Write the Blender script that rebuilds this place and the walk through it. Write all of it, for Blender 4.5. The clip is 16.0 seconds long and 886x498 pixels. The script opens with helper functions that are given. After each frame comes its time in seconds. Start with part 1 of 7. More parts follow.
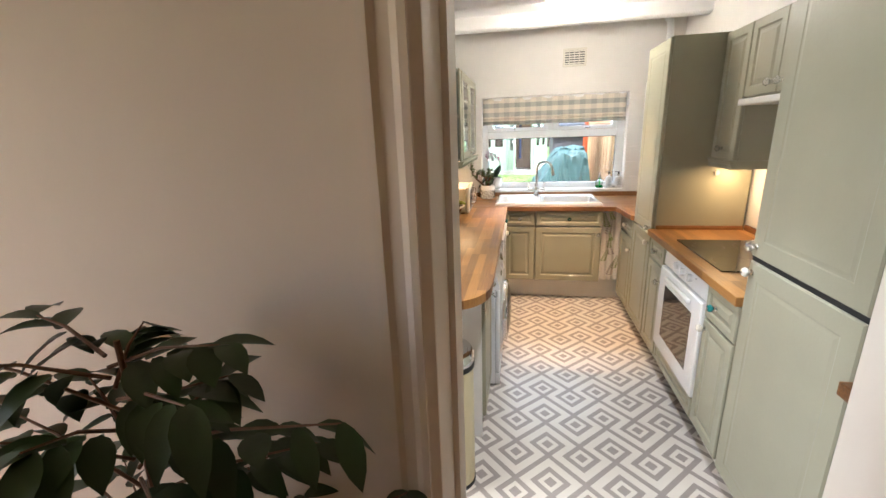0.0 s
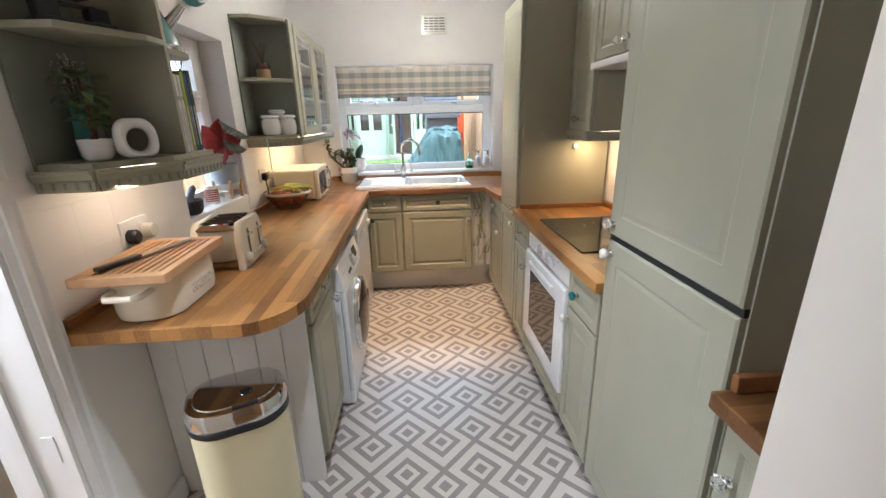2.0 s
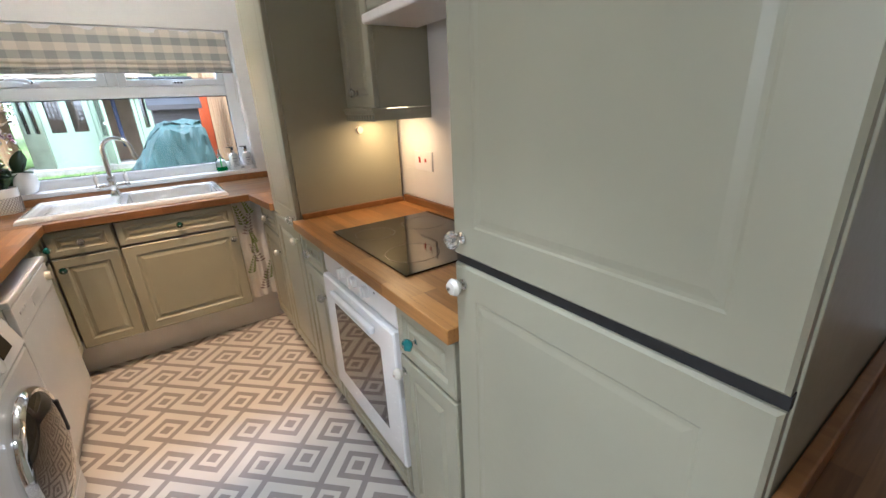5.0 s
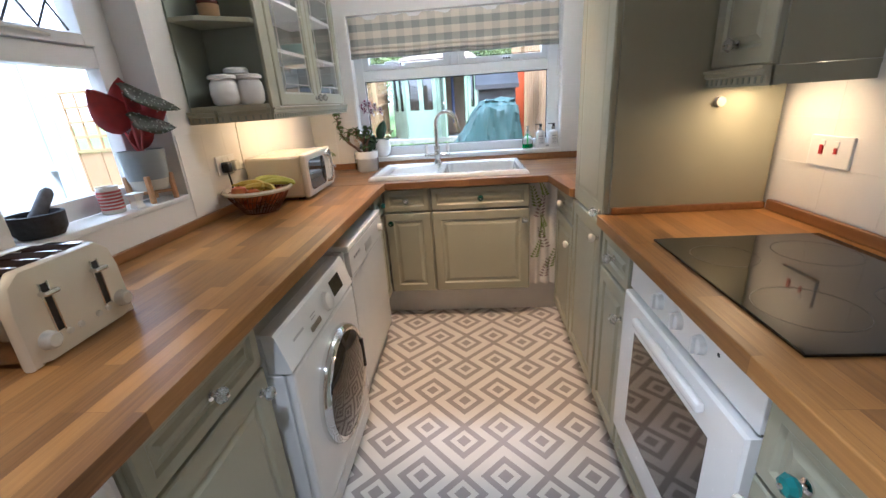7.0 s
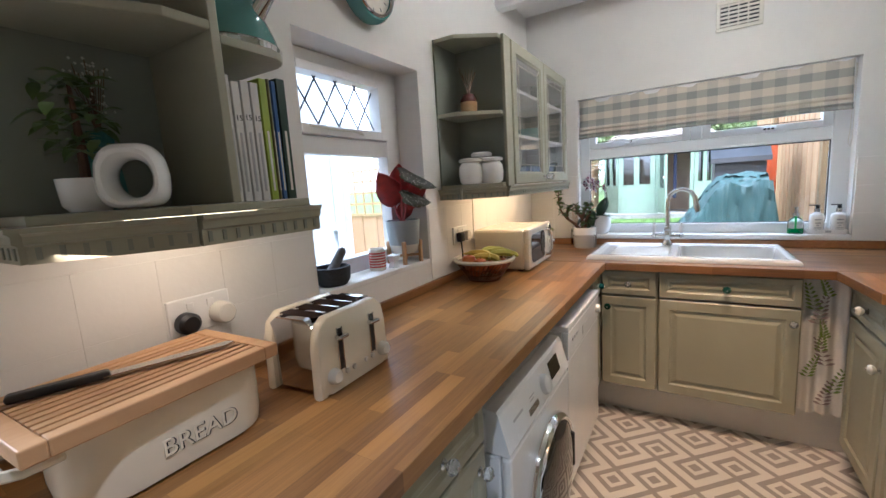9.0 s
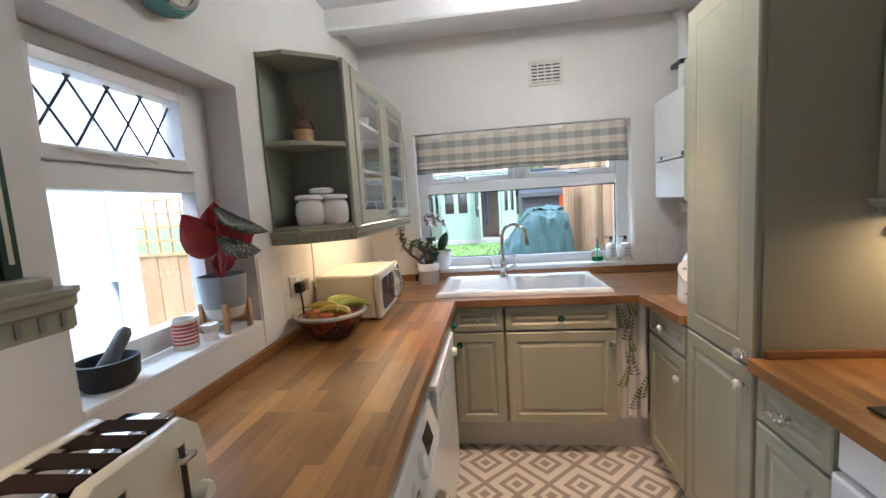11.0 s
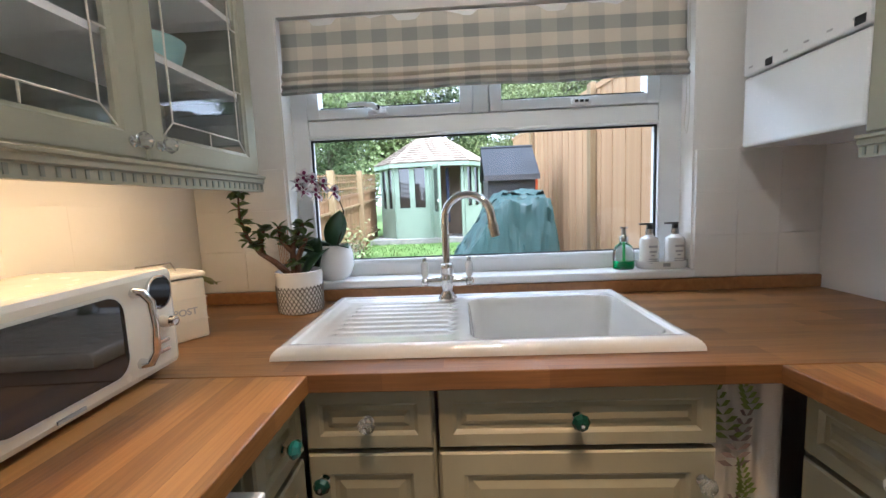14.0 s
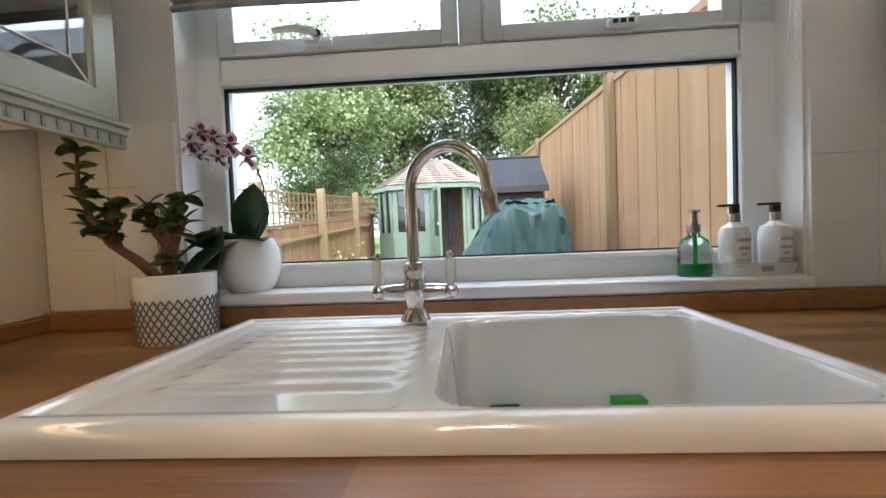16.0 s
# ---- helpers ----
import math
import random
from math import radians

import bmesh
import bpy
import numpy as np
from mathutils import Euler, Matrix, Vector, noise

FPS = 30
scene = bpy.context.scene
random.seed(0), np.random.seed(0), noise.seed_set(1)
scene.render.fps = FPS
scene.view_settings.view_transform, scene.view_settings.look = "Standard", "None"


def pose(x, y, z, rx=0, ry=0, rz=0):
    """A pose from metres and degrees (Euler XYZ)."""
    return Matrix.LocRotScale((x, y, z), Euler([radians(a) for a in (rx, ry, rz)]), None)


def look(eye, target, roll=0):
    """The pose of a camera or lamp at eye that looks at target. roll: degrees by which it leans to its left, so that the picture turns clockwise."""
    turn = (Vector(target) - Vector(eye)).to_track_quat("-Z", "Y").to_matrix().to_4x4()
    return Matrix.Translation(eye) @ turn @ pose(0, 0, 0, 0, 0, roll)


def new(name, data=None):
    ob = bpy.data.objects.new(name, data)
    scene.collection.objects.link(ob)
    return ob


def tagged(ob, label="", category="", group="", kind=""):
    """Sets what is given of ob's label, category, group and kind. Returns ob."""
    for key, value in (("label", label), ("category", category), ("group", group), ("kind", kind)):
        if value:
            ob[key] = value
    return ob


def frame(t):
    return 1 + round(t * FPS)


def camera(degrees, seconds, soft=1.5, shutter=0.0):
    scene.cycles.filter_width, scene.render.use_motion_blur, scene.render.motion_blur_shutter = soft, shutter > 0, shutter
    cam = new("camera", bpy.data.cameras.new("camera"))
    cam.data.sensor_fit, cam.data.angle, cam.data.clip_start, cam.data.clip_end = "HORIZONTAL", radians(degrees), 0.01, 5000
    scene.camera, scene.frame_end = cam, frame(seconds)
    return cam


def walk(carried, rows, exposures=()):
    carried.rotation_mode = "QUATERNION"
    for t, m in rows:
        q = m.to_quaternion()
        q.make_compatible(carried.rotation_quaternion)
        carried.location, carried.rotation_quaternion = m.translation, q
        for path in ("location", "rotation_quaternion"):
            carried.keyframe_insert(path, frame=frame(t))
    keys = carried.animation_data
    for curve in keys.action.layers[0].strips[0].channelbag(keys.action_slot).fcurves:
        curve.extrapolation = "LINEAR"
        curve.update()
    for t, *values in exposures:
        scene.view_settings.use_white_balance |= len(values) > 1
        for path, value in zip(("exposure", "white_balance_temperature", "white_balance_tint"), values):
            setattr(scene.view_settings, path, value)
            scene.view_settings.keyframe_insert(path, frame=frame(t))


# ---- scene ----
cam = camera(94.7, 16.0)
PATH = [
    (0, (0.185, -0.185, 1.577), (-0.187, 1.703, 1.033), -2.1),
    (0.5, (0.263, -0.145, 1.566), (0.216, 1.786, 1.049), -3.2),
    (1, (0.332, -0.007, 1.539), (0.412, 1.935, 1.07), -3.4),
    (1.5, (0.403, 0.119, 1.519), (0.509, 2.053, 1.021), -2.6),
    (2, (0.427, 0.262, 1.461), (0.555, 2.161, 0.846), -1.4),
    (2.5, (0.43, 0.445, 1.456), (0.658, 2.295, 0.73), -1.5),
    (3, (0.464, 0.55, 1.458), (0.893, 2.345, 0.688), -3.0),
    (3.5, (0.592, 0.679, 1.471), (1.488, 2.311, 0.74), -4.1),
    (3.7, (0.632, 0.703, 1.484), (1.759, 2.251, 0.909), -3.4),
    (5.8, (0.555, 1.019, 1.333), (1.384, 2.675, 0.578), -3.8),
    (6, (0.549, 1.071, 1.343), (1.254, 2.788, 0.598), -4.2),
    (6.5, (0.586, 1.175, 1.339), (0.92, 3.012, 0.622), -3.9),
    (7, (0.588, 1.221, 1.336), (0.419, 3.095, 0.658), -3.9),
    (7.5, (0.503, 1.208, 1.361), (-0.132, 2.99, 0.712), -3.7),
    (8, (0.475, 1.182, 1.335), (-0.508, 2.832, 0.777), -4.4),
    (8.2, (0.477, 1.185, 1.336), (-0.597, 2.794, 0.829), -4.6),
    (10.3, (0.334, 1.34, 1.442), (-0.286, 3.24, 1.362), -4.5),
    (10.5, (0.306, 1.358, 1.446), (-0.193, 3.291, 1.318), -4.4),
    (11, (0.289, 1.414, 1.431), (0.036, 3.386, 1.212), -3.6),
    (11.5, (0.337, 1.594, 1.34), (0.225, 3.576, 1.098), -2.4),
    (12, (0.319, 1.836, 1.298), (0.264, 3.824, 1.088), -1.6),
    (12.5, (0.307, 2.07, 1.302), (0.238, 4.055, 1.069), -1.8),
    (13, (0.397, 2.312, 1.272), (0.28, 4.29, 1.0), -2.3),
    (13.5, (0.426, 2.509, 1.255), (0.307, 4.486, 0.977), -2.4),
    (14, (0.387, 2.762, 1.248), (0.296, 4.747, 1.025), -2.4),
    (14.5, (0.377, 2.976, 1.184), (0.291, 4.968, 1.034), -2.3),
    (15, (0.422, 3.165, 1.142), (0.313, 5.16, 1.059), -2.2),
    (15.5, (0.43, 3.249, 1.122), (0.318, 5.244, 1.052), -2.3),
    (16, (0.44, 3.276, 1.105), (0.332, 5.271, 1.032), -2.3),
]
EXPOSURES = [(0, 3.45, 5500, 10), (0.6, 3.4, 5450, 10), (1.5, 3.08, 5200, 10), (3.5, 3.1, 5150, 10), (6, 2.87, 5150, 10), (7, 2.88, 4900, 10), (8, 2.74, 4900, 10), (10.5, 2.78, 4950, 10), (12.5, 2.75, 4900, 10), (14.5, 2.3, 5250, 10), (16, 2.0, 5550, 10)]
walk(cam, [(t, look(eye, target, roll)) for t, eye, target, roll in PATH], EXPOSURES)

# ---- world and light ----
world = bpy.data.worlds.new("overcast_sky")
scene.world = world
world.use_nodes = True
wn, wl = world.node_tree.nodes, world.node_tree.links
sky = wn.new("ShaderNodeTexSky")
sky.sky_type = "NISHITA"
sky.sun_disc = False
sky.sun_elevation, sky.sun_rotation = radians(50), radians(200)
soften = wn.new("ShaderNodeHueSaturation")
soften.inputs["Saturation"].default_value = 0.1
wl.new(sky.outputs[0], soften.inputs["Color"])
wl.new(soften.outputs[0], wn["Background"].inputs[0])
wn["Background"].inputs["Strength"].default_value = 0.15
sun = new("sun", bpy.data.lights.new("sun", "SUN"))
sun.data.energy, sun.data.angle, sun.data.color = 1.8, radians(25), (1, 0.97, 0.92)
sun.matrix_world = look((4, 0, 12), (0, 4, 0))


def area(name, eye, target, w, h, power, color=(1, 1, 1)):
    ob = new(name, bpy.data.lights.new(name, "AREA"))
    ob.data.shape, ob.data.size, ob.data.size_y, ob.data.energy, ob.data.color = "RECTANGLE", w, h, power, color
    ob.matrix_world = look(eye, target)
    return ob


def point(name, eye, power, color, radius):
    ob = new(name, bpy.data.lights.new(name, "POINT"))
    ob.data.energy, ob.data.color, ob.data.shadow_soft_size = power, color, radius
    ob.location = eye


def spot(name, eye, target, power, cone, color, radius=0.04):
    ob = new(name, bpy.data.lights.new(name, "SPOT"))
    ob.data.energy, ob.data.spot_size, ob.data.spot_blend, ob.data.color, ob.data.shadow_soft_size = power, radians(cone), 0.35, color, radius
    ob.matrix_world = look(eye, target)


DAY, WARM = (1.0, 0.94, 0.86), (1.0, 0.6, 0.26)
area("side_room_daylight", (-1.6, 0.72, 1.8), (-0.45, 1.1, 0.4), 0.6, 0.6, 5.5, DAY)
area("side_window_daylight", (-1.98, 2.45, 2.5), (0.6, 2.5, 0.9), 0.5, 0.24, 3.0, (0.93, 0.97, 1.0))
# warm fill added out of view, left of the hall's plant wall
area("hall_daylight", (-1.9, -0.75, 1.2), (0, 0.2, 1.1), 0.5, 0.5, 1.2, (1, 0.6, 0.34))
point("ceiling_lamp_light", (0.55, 3.12, 2.37), 3.0, (1, 0.84, 0.64), 0.05)
for x in (0.33, 0.77):
    spot("ceiling_spot_light", (x, 2.95, 2.38), (x, 3.2, 0), 11, 44, (1, 0.56, 0.25), 0.03)
area("garden_window_daylight", (0.48, 4.62, 1.97), (0.48, 3.75, 0.9), 1.3, 0.22, 2.6, (0.9, 0.95, 1.0))
# cool fill spot added to brighten the floor near the doorway
spot("downlight_light", (0.4, 1.1, 2.5), (0.4, 1.4, 0), 10.5, 58, (1.0, 0.95, 0.9))
area("strip_light_over_hob", (1.46, 2.56, 1.316), (1.46, 2.56, 0), 0.05, 0.22, 0.23, WARM)
area("strip_light_by_microwave", (-0.34, 3.5, 1.305), (-0.52, 3.5, 0.9), 0.8, 0.05, 0.24, (1.0, 0.58, 0.23))
area("strip_light_by_bread", (-0.38, 1.62, 1.298), (-0.52, 1.62, 0.9), 0.34, 0.04, 0.09, (1, 0.7, 0.46))

# ---- materials ----


def mat(name, color, rough=0.5, metal=0.0, var=0.1, scale=6.0, bump=0.06, grain=90.0, coat=0.0, trans=0.0, emit=0.0, alt=None, spec=0.5):
    """A painted, glazed or metal surface: two scales of variation in tint and gloss, and fine relief."""
    m = bpy.data.materials.new(name)
    m.use_nodes = True
    n, l = m.node_tree.nodes, m.node_tree.links
    b = n["Principled BSDF"]
    b.inputs["Roughness"].default_value, b.inputs["Metallic"].default_value = rough, metal
    b.inputs["Specular IOR Level"].default_value = spec
    b.inputs["Coat Weight"].default_value, b.inputs["Transmission Weight"].default_value = coat, trans
    b.inputs["Coat Roughness"].default_value = 0.08
    if emit:
        b.inputs["Emission Color"].default_value, b.inputs["Emission Strength"].default_value = (*color, 1), emit
    tc = n.new("ShaderNodeTexCoord")
    big, fine = n.new("ShaderNodeTexNoise"), n.new("ShaderNodeTexNoise")
    big.inputs["Scale"].default_value, big.inputs["Detail"].default_value = scale, 4
    fine.inputs["Scale"].default_value, fine.inputs["Detail"].default_value = grain, 3
    l.new(tc.outputs["Object"], big.inputs["Vector"])
    l.new(tc.outputs["Object"], fine.inputs["Vector"])
    mix = n.new("ShaderNodeMix")
    mix.data_type = "RGBA"
    other = alt or [c * (1 - var * 2) for c in color]
    mix.inputs["A"].default_value, mix.inputs["B"].default_value = (*color, 1), (*other, 1)
    ramp = n.new("ShaderNodeMapRange")
    ramp.inputs["From Min"].default_value, ramp.inputs["From Max"].default_value = 0.35, 0.75
    l.new(big.outputs["Fac"], ramp.inputs["Value"])
    l.new(ramp.outputs[0], mix.inputs["Factor"])
    l.new(mix.outputs["Result"], b.inputs["Base Color"])
    if rough > 0.12:
        rr = n.new("ShaderNodeMapRange")
        rr.inputs["To Min"].default_value, rr.inputs["To Max"].default_value = rough * 0.85, min(1, rough * 1.2)
        l.new(fine.outputs["Fac"], rr.inputs["Value"])
        l.new(rr.outputs[0], b.inputs["Roughness"])
    if bump:
        bu = n.new("ShaderNodeBump")
        bu.inputs["Strength"].default_value, bu.inputs["Distance"].default_value = bump, 0.004
        l.new(fine.outputs["Fac"], bu.inputs["Height"])
        l.new(bu.outputs[0], b.inputs["Normal"])
    return m


def math_chain(m):
    """Short makers of arithmetic nodes for one material."""
    n, l = m.node_tree.nodes, m.node_tree.links

    def op(kind, a, b=None, c=None):
        node = n.new("ShaderNodeMath")
        node.operation = kind
        for i, v in enumerate((a, b, c)):
            if v is None:
                continue
            if isinstance(v, (int, float)):
                node.inputs[i].default_value = v
            else:
                l.new(v, node.inputs[i])
        return node.outputs[0]

    return op


def vinyl_floor():
    """Printed sheet vinyl: grey zigzags with nested squares standing on their corners, at 321 by 244 mm."""
    m = mat("printed_vinyl", (0.66, 0.62, 0.56), 0.34, var=0.04, scale=5, bump=0.03, grain=160)
    n, l = m.node_tree.nodes, m.node_tree.links
    op = math_chain(m)
    tc = n.new("ShaderNodeTexCoord")
    sep = n.new("ShaderNodeSeparateXYZ")
    l.new(tc.outputs["Object"], sep.inputs[0])
    px, py = 0.321, 0.2445
    x = op("SUBTRACT", sep.outputs[0], 0.341)
    y = op("SUBTRACT", sep.outputs[1], 2.136)
    dx = op("ABSOLUTE", op("SUBTRACT", x, op("MULTIPLY", op("ROUND", op("DIVIDE", x, px)), px)))
    dxp = op("SUBTRACT", px / 2, dx)

    def wrap(v):
        return op("ABSOLUTE", op("SUBTRACT", v, op("MULTIPLY", op("ROUND", op("DIVIDE", v, py)), py)))

    d = 0.0795
    zig = op("LESS_THAN", wrap(op("ADD", op("ADD", y, d), dx)), 0.0175)

    def rings(ax, ay):
        q = op("ADD", ax, wrap(ay))
        ring = op("MULTIPLY", op("GREATER_THAN", q, 0.059), op("LESS_THAN", q, 0.094))
        return op("MAXIMUM", ring, op("LESS_THAN", q, 0.031))

    low = rings(dx, y)
    high = rings(dxp, op("ADD", y, px / 2 + 2 * d))
    dark = op("MAXIMUM", zig, op("MAXIMUM", low, high))
    mix = n.new("ShaderNodeMix")
    mix.data_type = "RGBA"
    old = n["Principled BSDF"].inputs["Base Color"].links[0].from_socket
    noise_t = n.new("ShaderNodeTexNoise")
    noise_t.inputs["Scale"].default_value = 30
    l.new(tc.outputs["Object"], noise_t.inputs["Vector"])
    grey = n.new("ShaderNodeMix")
    grey.data_type = "RGBA"
    grey.inputs["A"].default_value, grey.inputs["B"].default_value = (0.27, 0.235, 0.215, 1), (0.33, 0.29, 0.265, 1)
    l.new(noise_t.outputs["Fac"], grey.inputs["Factor"])
    l.new(dark, mix.inputs["Factor"])
    l.new(old, mix.inputs["A"])
    l.new(grey.outputs["Result"], mix.inputs["B"])
    l.new(mix.outputs["Result"], n["Principled BSDF"].inputs["Base Color"])
    return m


def stave_wood(name, along, light=(0.41, 0.2, 0.052), dark=(0.1, 0.037, 0.009), width=0.042, length=0.34, rough=0.34):
    """Block worktop of glued staves that run along x or y, oiled, each stave with its own tone and grain."""
    m = bpy.data.materials.new(name)
    m.use_nodes = True
    n, l = m.node_tree.nodes, m.node_tree.links
    b = n["Principled BSDF"]
    tc = n.new("ShaderNodeTexCoord")
    mp = n.new("ShaderNodeMapping")
    mp.inputs["Rotation"].default_value = (0, 0, radians(90) if along == "y" else 0)
    l.new(tc.outputs["Object"], mp.inputs["Vector"])
    br = n.new("ShaderNodeTexBrick")
    br.offset, br.offset_frequency, br.squash = 0.37, 3, 1
    for key, v in (("Scale", 1), ("Mortar Size", 0.0004), ("Mortar Smooth", 0.2), ("Bias", 0.0), ("Brick Width", length), ("Row Height", width)):
        br.inputs[key].default_value = v
    br.inputs["Color1"].default_value, br.inputs["Color2"].default_value = (0, 0, 0, 1), (1, 1, 1, 1)
    br.inputs["Mortar"].default_value = (0.15, 0.15, 0.15, 1)
    l.new(mp.outputs[0], br.inputs["Vector"])
    stretch = n.new("ShaderNodeMapping")
    stretch.inputs["Scale"].default_value = (4, 90, 90)
    l.new(mp.outputs[0], stretch.inputs["Vector"])
    gr = n.new("ShaderNodeTexNoise")
    gr.inputs["Scale"].default_value, gr.inputs["Detail"].default_value, gr.inputs["Distortion"].default_value = 1.6, 6, 0.6
    l.new(stretch.outputs[0], gr.inputs["Vector"])
    wear = n.new("ShaderNodeTexNoise")
    wear.inputs["Scale"].default_value, wear.inputs["Detail"].default_value = 5, 5
    l.new(tc.outputs["Object"], wear.inputs["Vector"])
    op = math_chain(m)
    f = op("ADD", op("MULTIPLY", br.outputs["Color"], 0.56), op("ADD", op("MULTIPLY", gr.outputs["Fac"], 0.55), op("MULTIPLY", wear.outputs["Fac"], 0.3)))
    ramp = n.new("ShaderNodeValToRGB")
    ramp.color_ramp.elements[0].position, ramp.color_ramp.elements[1].position = 0.26, 1.16
    ramp.color_ramp.elements[0].color, ramp.color_ramp.elements[1].color = (*dark, 1), (*light, 1)
    l.new(f, ramp.inputs[0])
    l.new(ramp.outputs[0], b.inputs["Base Color"])
    rr = n.new("ShaderNodeMapRange")
    rr.inputs["To Min"].default_value, rr.inputs["To Max"].default_value = rough * 0.7, rough * 1.5
    l.new(wear.outputs["Fac"], rr.inputs["Value"])
    l.new(rr.outputs[0], b.inputs["Roughness"])
    bu = n.new("ShaderNodeBump")
    bu.inputs["Strength"].default_value, bu.inputs["Distance"].default_value = 0.25, 0.002
    l.new(gr.outputs["Fac"], bu.inputs["Height"])
    l.new(bu.outputs[0], b.inputs["Normal"])
    return m


def plank_wood(name, color, dark, rough=0.6, axis=2, stretch=14.0, per_object=0.25):
    """Sawn wood with grain along one axis; boards differ in tone."""
    m = mat(name, color, rough, var=0.1)
    n, l = m.node_tree.nodes, m.node_tree.links
    tc = n.new("ShaderNodeTexCoord")
    mp = n.new("ShaderNodeMapping")
    s = [stretch * 3] * 3
    s[axis] = stretch / 6
    mp.inputs["Scale"].default_value = s
    l.new(tc.outputs["Object"], mp.inputs["Vector"])
    gr = n.new("ShaderNodeTexNoise")
    gr.inputs["Scale"].default_value, gr.inputs["Detail"].default_value, gr.inputs["Distortion"].default_value = 1, 6, 0.8
    l.new(mp.outputs[0], gr.inputs["Vector"])
    info = n.new("ShaderNodeObjectInfo")
    op = math_chain(m)
    f = op("ADD", op("MULTIPLY", gr.outputs["Fac"], 1.1), op("MULTIPLY", op("SUBTRACT", info.outputs["Random"], 0.5), per_object * 2))
    mix = n.new("ShaderNodeMix")
    mix.data_type = "RGBA"
    mix.inputs["A"].default_value, mix.inputs["B"].default_value = (*dark, 1), (*color, 1)
    l.new(f, mix.inputs["Factor"])
    l.new(mix.outputs["Result"], n["Principled BSDF"].inputs["Base Color"])
    return m


def checked_cloth():
    """Woven check in grey-blue and cream, 50 mm squares."""
    m = mat("checked_cloth", (0.56, 0.5, 0.4), 0.9, var=0.05, bump=0.3, grain=500)
    n, l = m.node_tree.nodes, m.node_tree.links
    op = math_chain(m)
    tc = n.new("ShaderNodeTexCoord")
    sep = n.new("ShaderNodeSeparateXYZ")
    l.new(tc.outputs["Object"], sep.inputs[0])

    def stripe(v, p, duty):
        return op("LESS_THAN", op("FRACT", op("ADD", op("DIVIDE", v, p), 50)), duty)

    f = op("ADD", op("MULTIPLY", stripe(sep.outputs[0], 0.105, 0.5), 0.2), op("MULTIPLY", stripe(op("SUBTRACT", sep.outputs[2], 0.046), 0.088, 0.5), 0.5))
    mix = n.new("ShaderNodeMix")
    mix.data_type = "RGBA"
    mix.inputs["A"].default_value, mix.inputs["B"].default_value = (0.66, 0.6, 0.5, 1), (0.16, 0.195, 0.2, 1)
    l.new(f, mix.inputs["Factor"])
    l.new(mix.outputs["Result"], n["Principled BSDF"].inputs["Base Color"])
    return m


def pane_glass(name, tint=(1, 1, 1)):
    m = bpy.data.materials.new(name)
    m.use_nodes = True
    n, l = m.node_tree.nodes, m.node_tree.links
    b = n["Principled BSDF"]
    b.inputs["Base Color"].default_value = (*tint, 1)
    b.inputs["Roughness"].default_value, b.inputs["Transmission Weight"].default_value, b.inputs["IOR"].default_value = 0.0, 1.0, 1.45
    return m


WALL = mat("white_wall_paint", (0.78, 0.755, 0.71), 0.75, var=0.04, scale=2.5, bump=0.12, grain=55)
HALLWALL = mat("hall_wall_paint", (0.6, 0.51, 0.41), 0.8, var=0.05, scale=2.5, bump=0.12, grain=45)
JAMB = mat("cream_lining_paint", (0.72, 0.65, 0.56), 0.6, var=0.06, scale=3, bump=0.12, grain=50)
CEIL = mat("white_ceiling_paint", (0.82, 0.81, 0.79), 0.8, var=0.03, bump=0.15, grain=40)
GLOSSW = mat("white_gloss_paint", (0.8, 0.79, 0.77), 0.3, var=0.05, scale=4, bump=0.05, grain=60)
SAGE = mat("sage_cabinet_paint", (0.355, 0.345, 0.252), 0.4, var=0.05, scale=3, bump=0.08, grain=70)
# same sage paint, darkened for the shade inside shelves and cupboards
SAGESHADE = mat("shaded_sage_paint", (0.25, 0.27, 0.22), 0.55, var=0.06, scale=3, bump=0.08, grain=70)
PLINTH = mat("white_plinth_paint", (0.78, 0.75, 0.7), 0.5, var=0.06, scale=4)
VINYL = vinyl_floor()
TOPY = stave_wood("worktop_staves_lengthwise", "y")
TOPX = stave_wood("worn_worktop_staves_crosswise", "x", (0.3, 0.145, 0.045), (0.075, 0.03, 0.009))
UPSTAND = plank_wood("oak_upstand", (0.36, 0.17, 0.055), (0.17, 0.07, 0.02), 0.4, axis=1)
BEECH = plank_wood("beech_board", (0.55, 0.33, 0.16), (0.38, 0.2, 0.08), 0.5, axis=1)
OAKDOOR = plank_wood("oak_door_wood", (0.35, 0.19, 0.07), (0.2, 0.1, 0.035), 0.45)
FLOORWOOD = stave_wood("side_room_floor_boards", "y", (0.45, 0.28, 0.13), (0.25, 0.14, 0.06), 0.12, 1.1, 0.4)
ENAMEL = mat("white_appliance_enamel", (0.8, 0.8, 0.79), 0.25, var=0.02, bump=0.0, coat=0.3)
CERAMIC = mat("white_glazed_ceramic", (0.82, 0.8, 0.77), 0.05, var=0.03, bump=0.004, grain=20, coat=0.8)
CREAM = mat("cream_enamel", (0.78, 0.71, 0.56), 0.25, var=0.03, bump=0.02, grain=30, coat=0.4)
CREAMBIN = mat("pale_yellow_bin_steel", (0.74, 0.67, 0.42), 0.3, var=0.03, bump=0.01)
CHROME = mat("polished_chrome", (0.75, 0.75, 0.75), 0.07, 1.0, var=0.02, bump=0.0)
STEEL = mat("brushed_steel", (0.55, 0.54, 0.52), 0.25, 1.0, var=0.05, bump=0.03, grain=200)
BLACK = mat("black_plastic", (0.012, 0.012, 0.013), 0.4, var=0.2)
BLACKGLASS = mat("black_ceramic_glass", (0.006, 0.006, 0.006), 0.07, var=0.0, bump=0.0, spec=0.6)
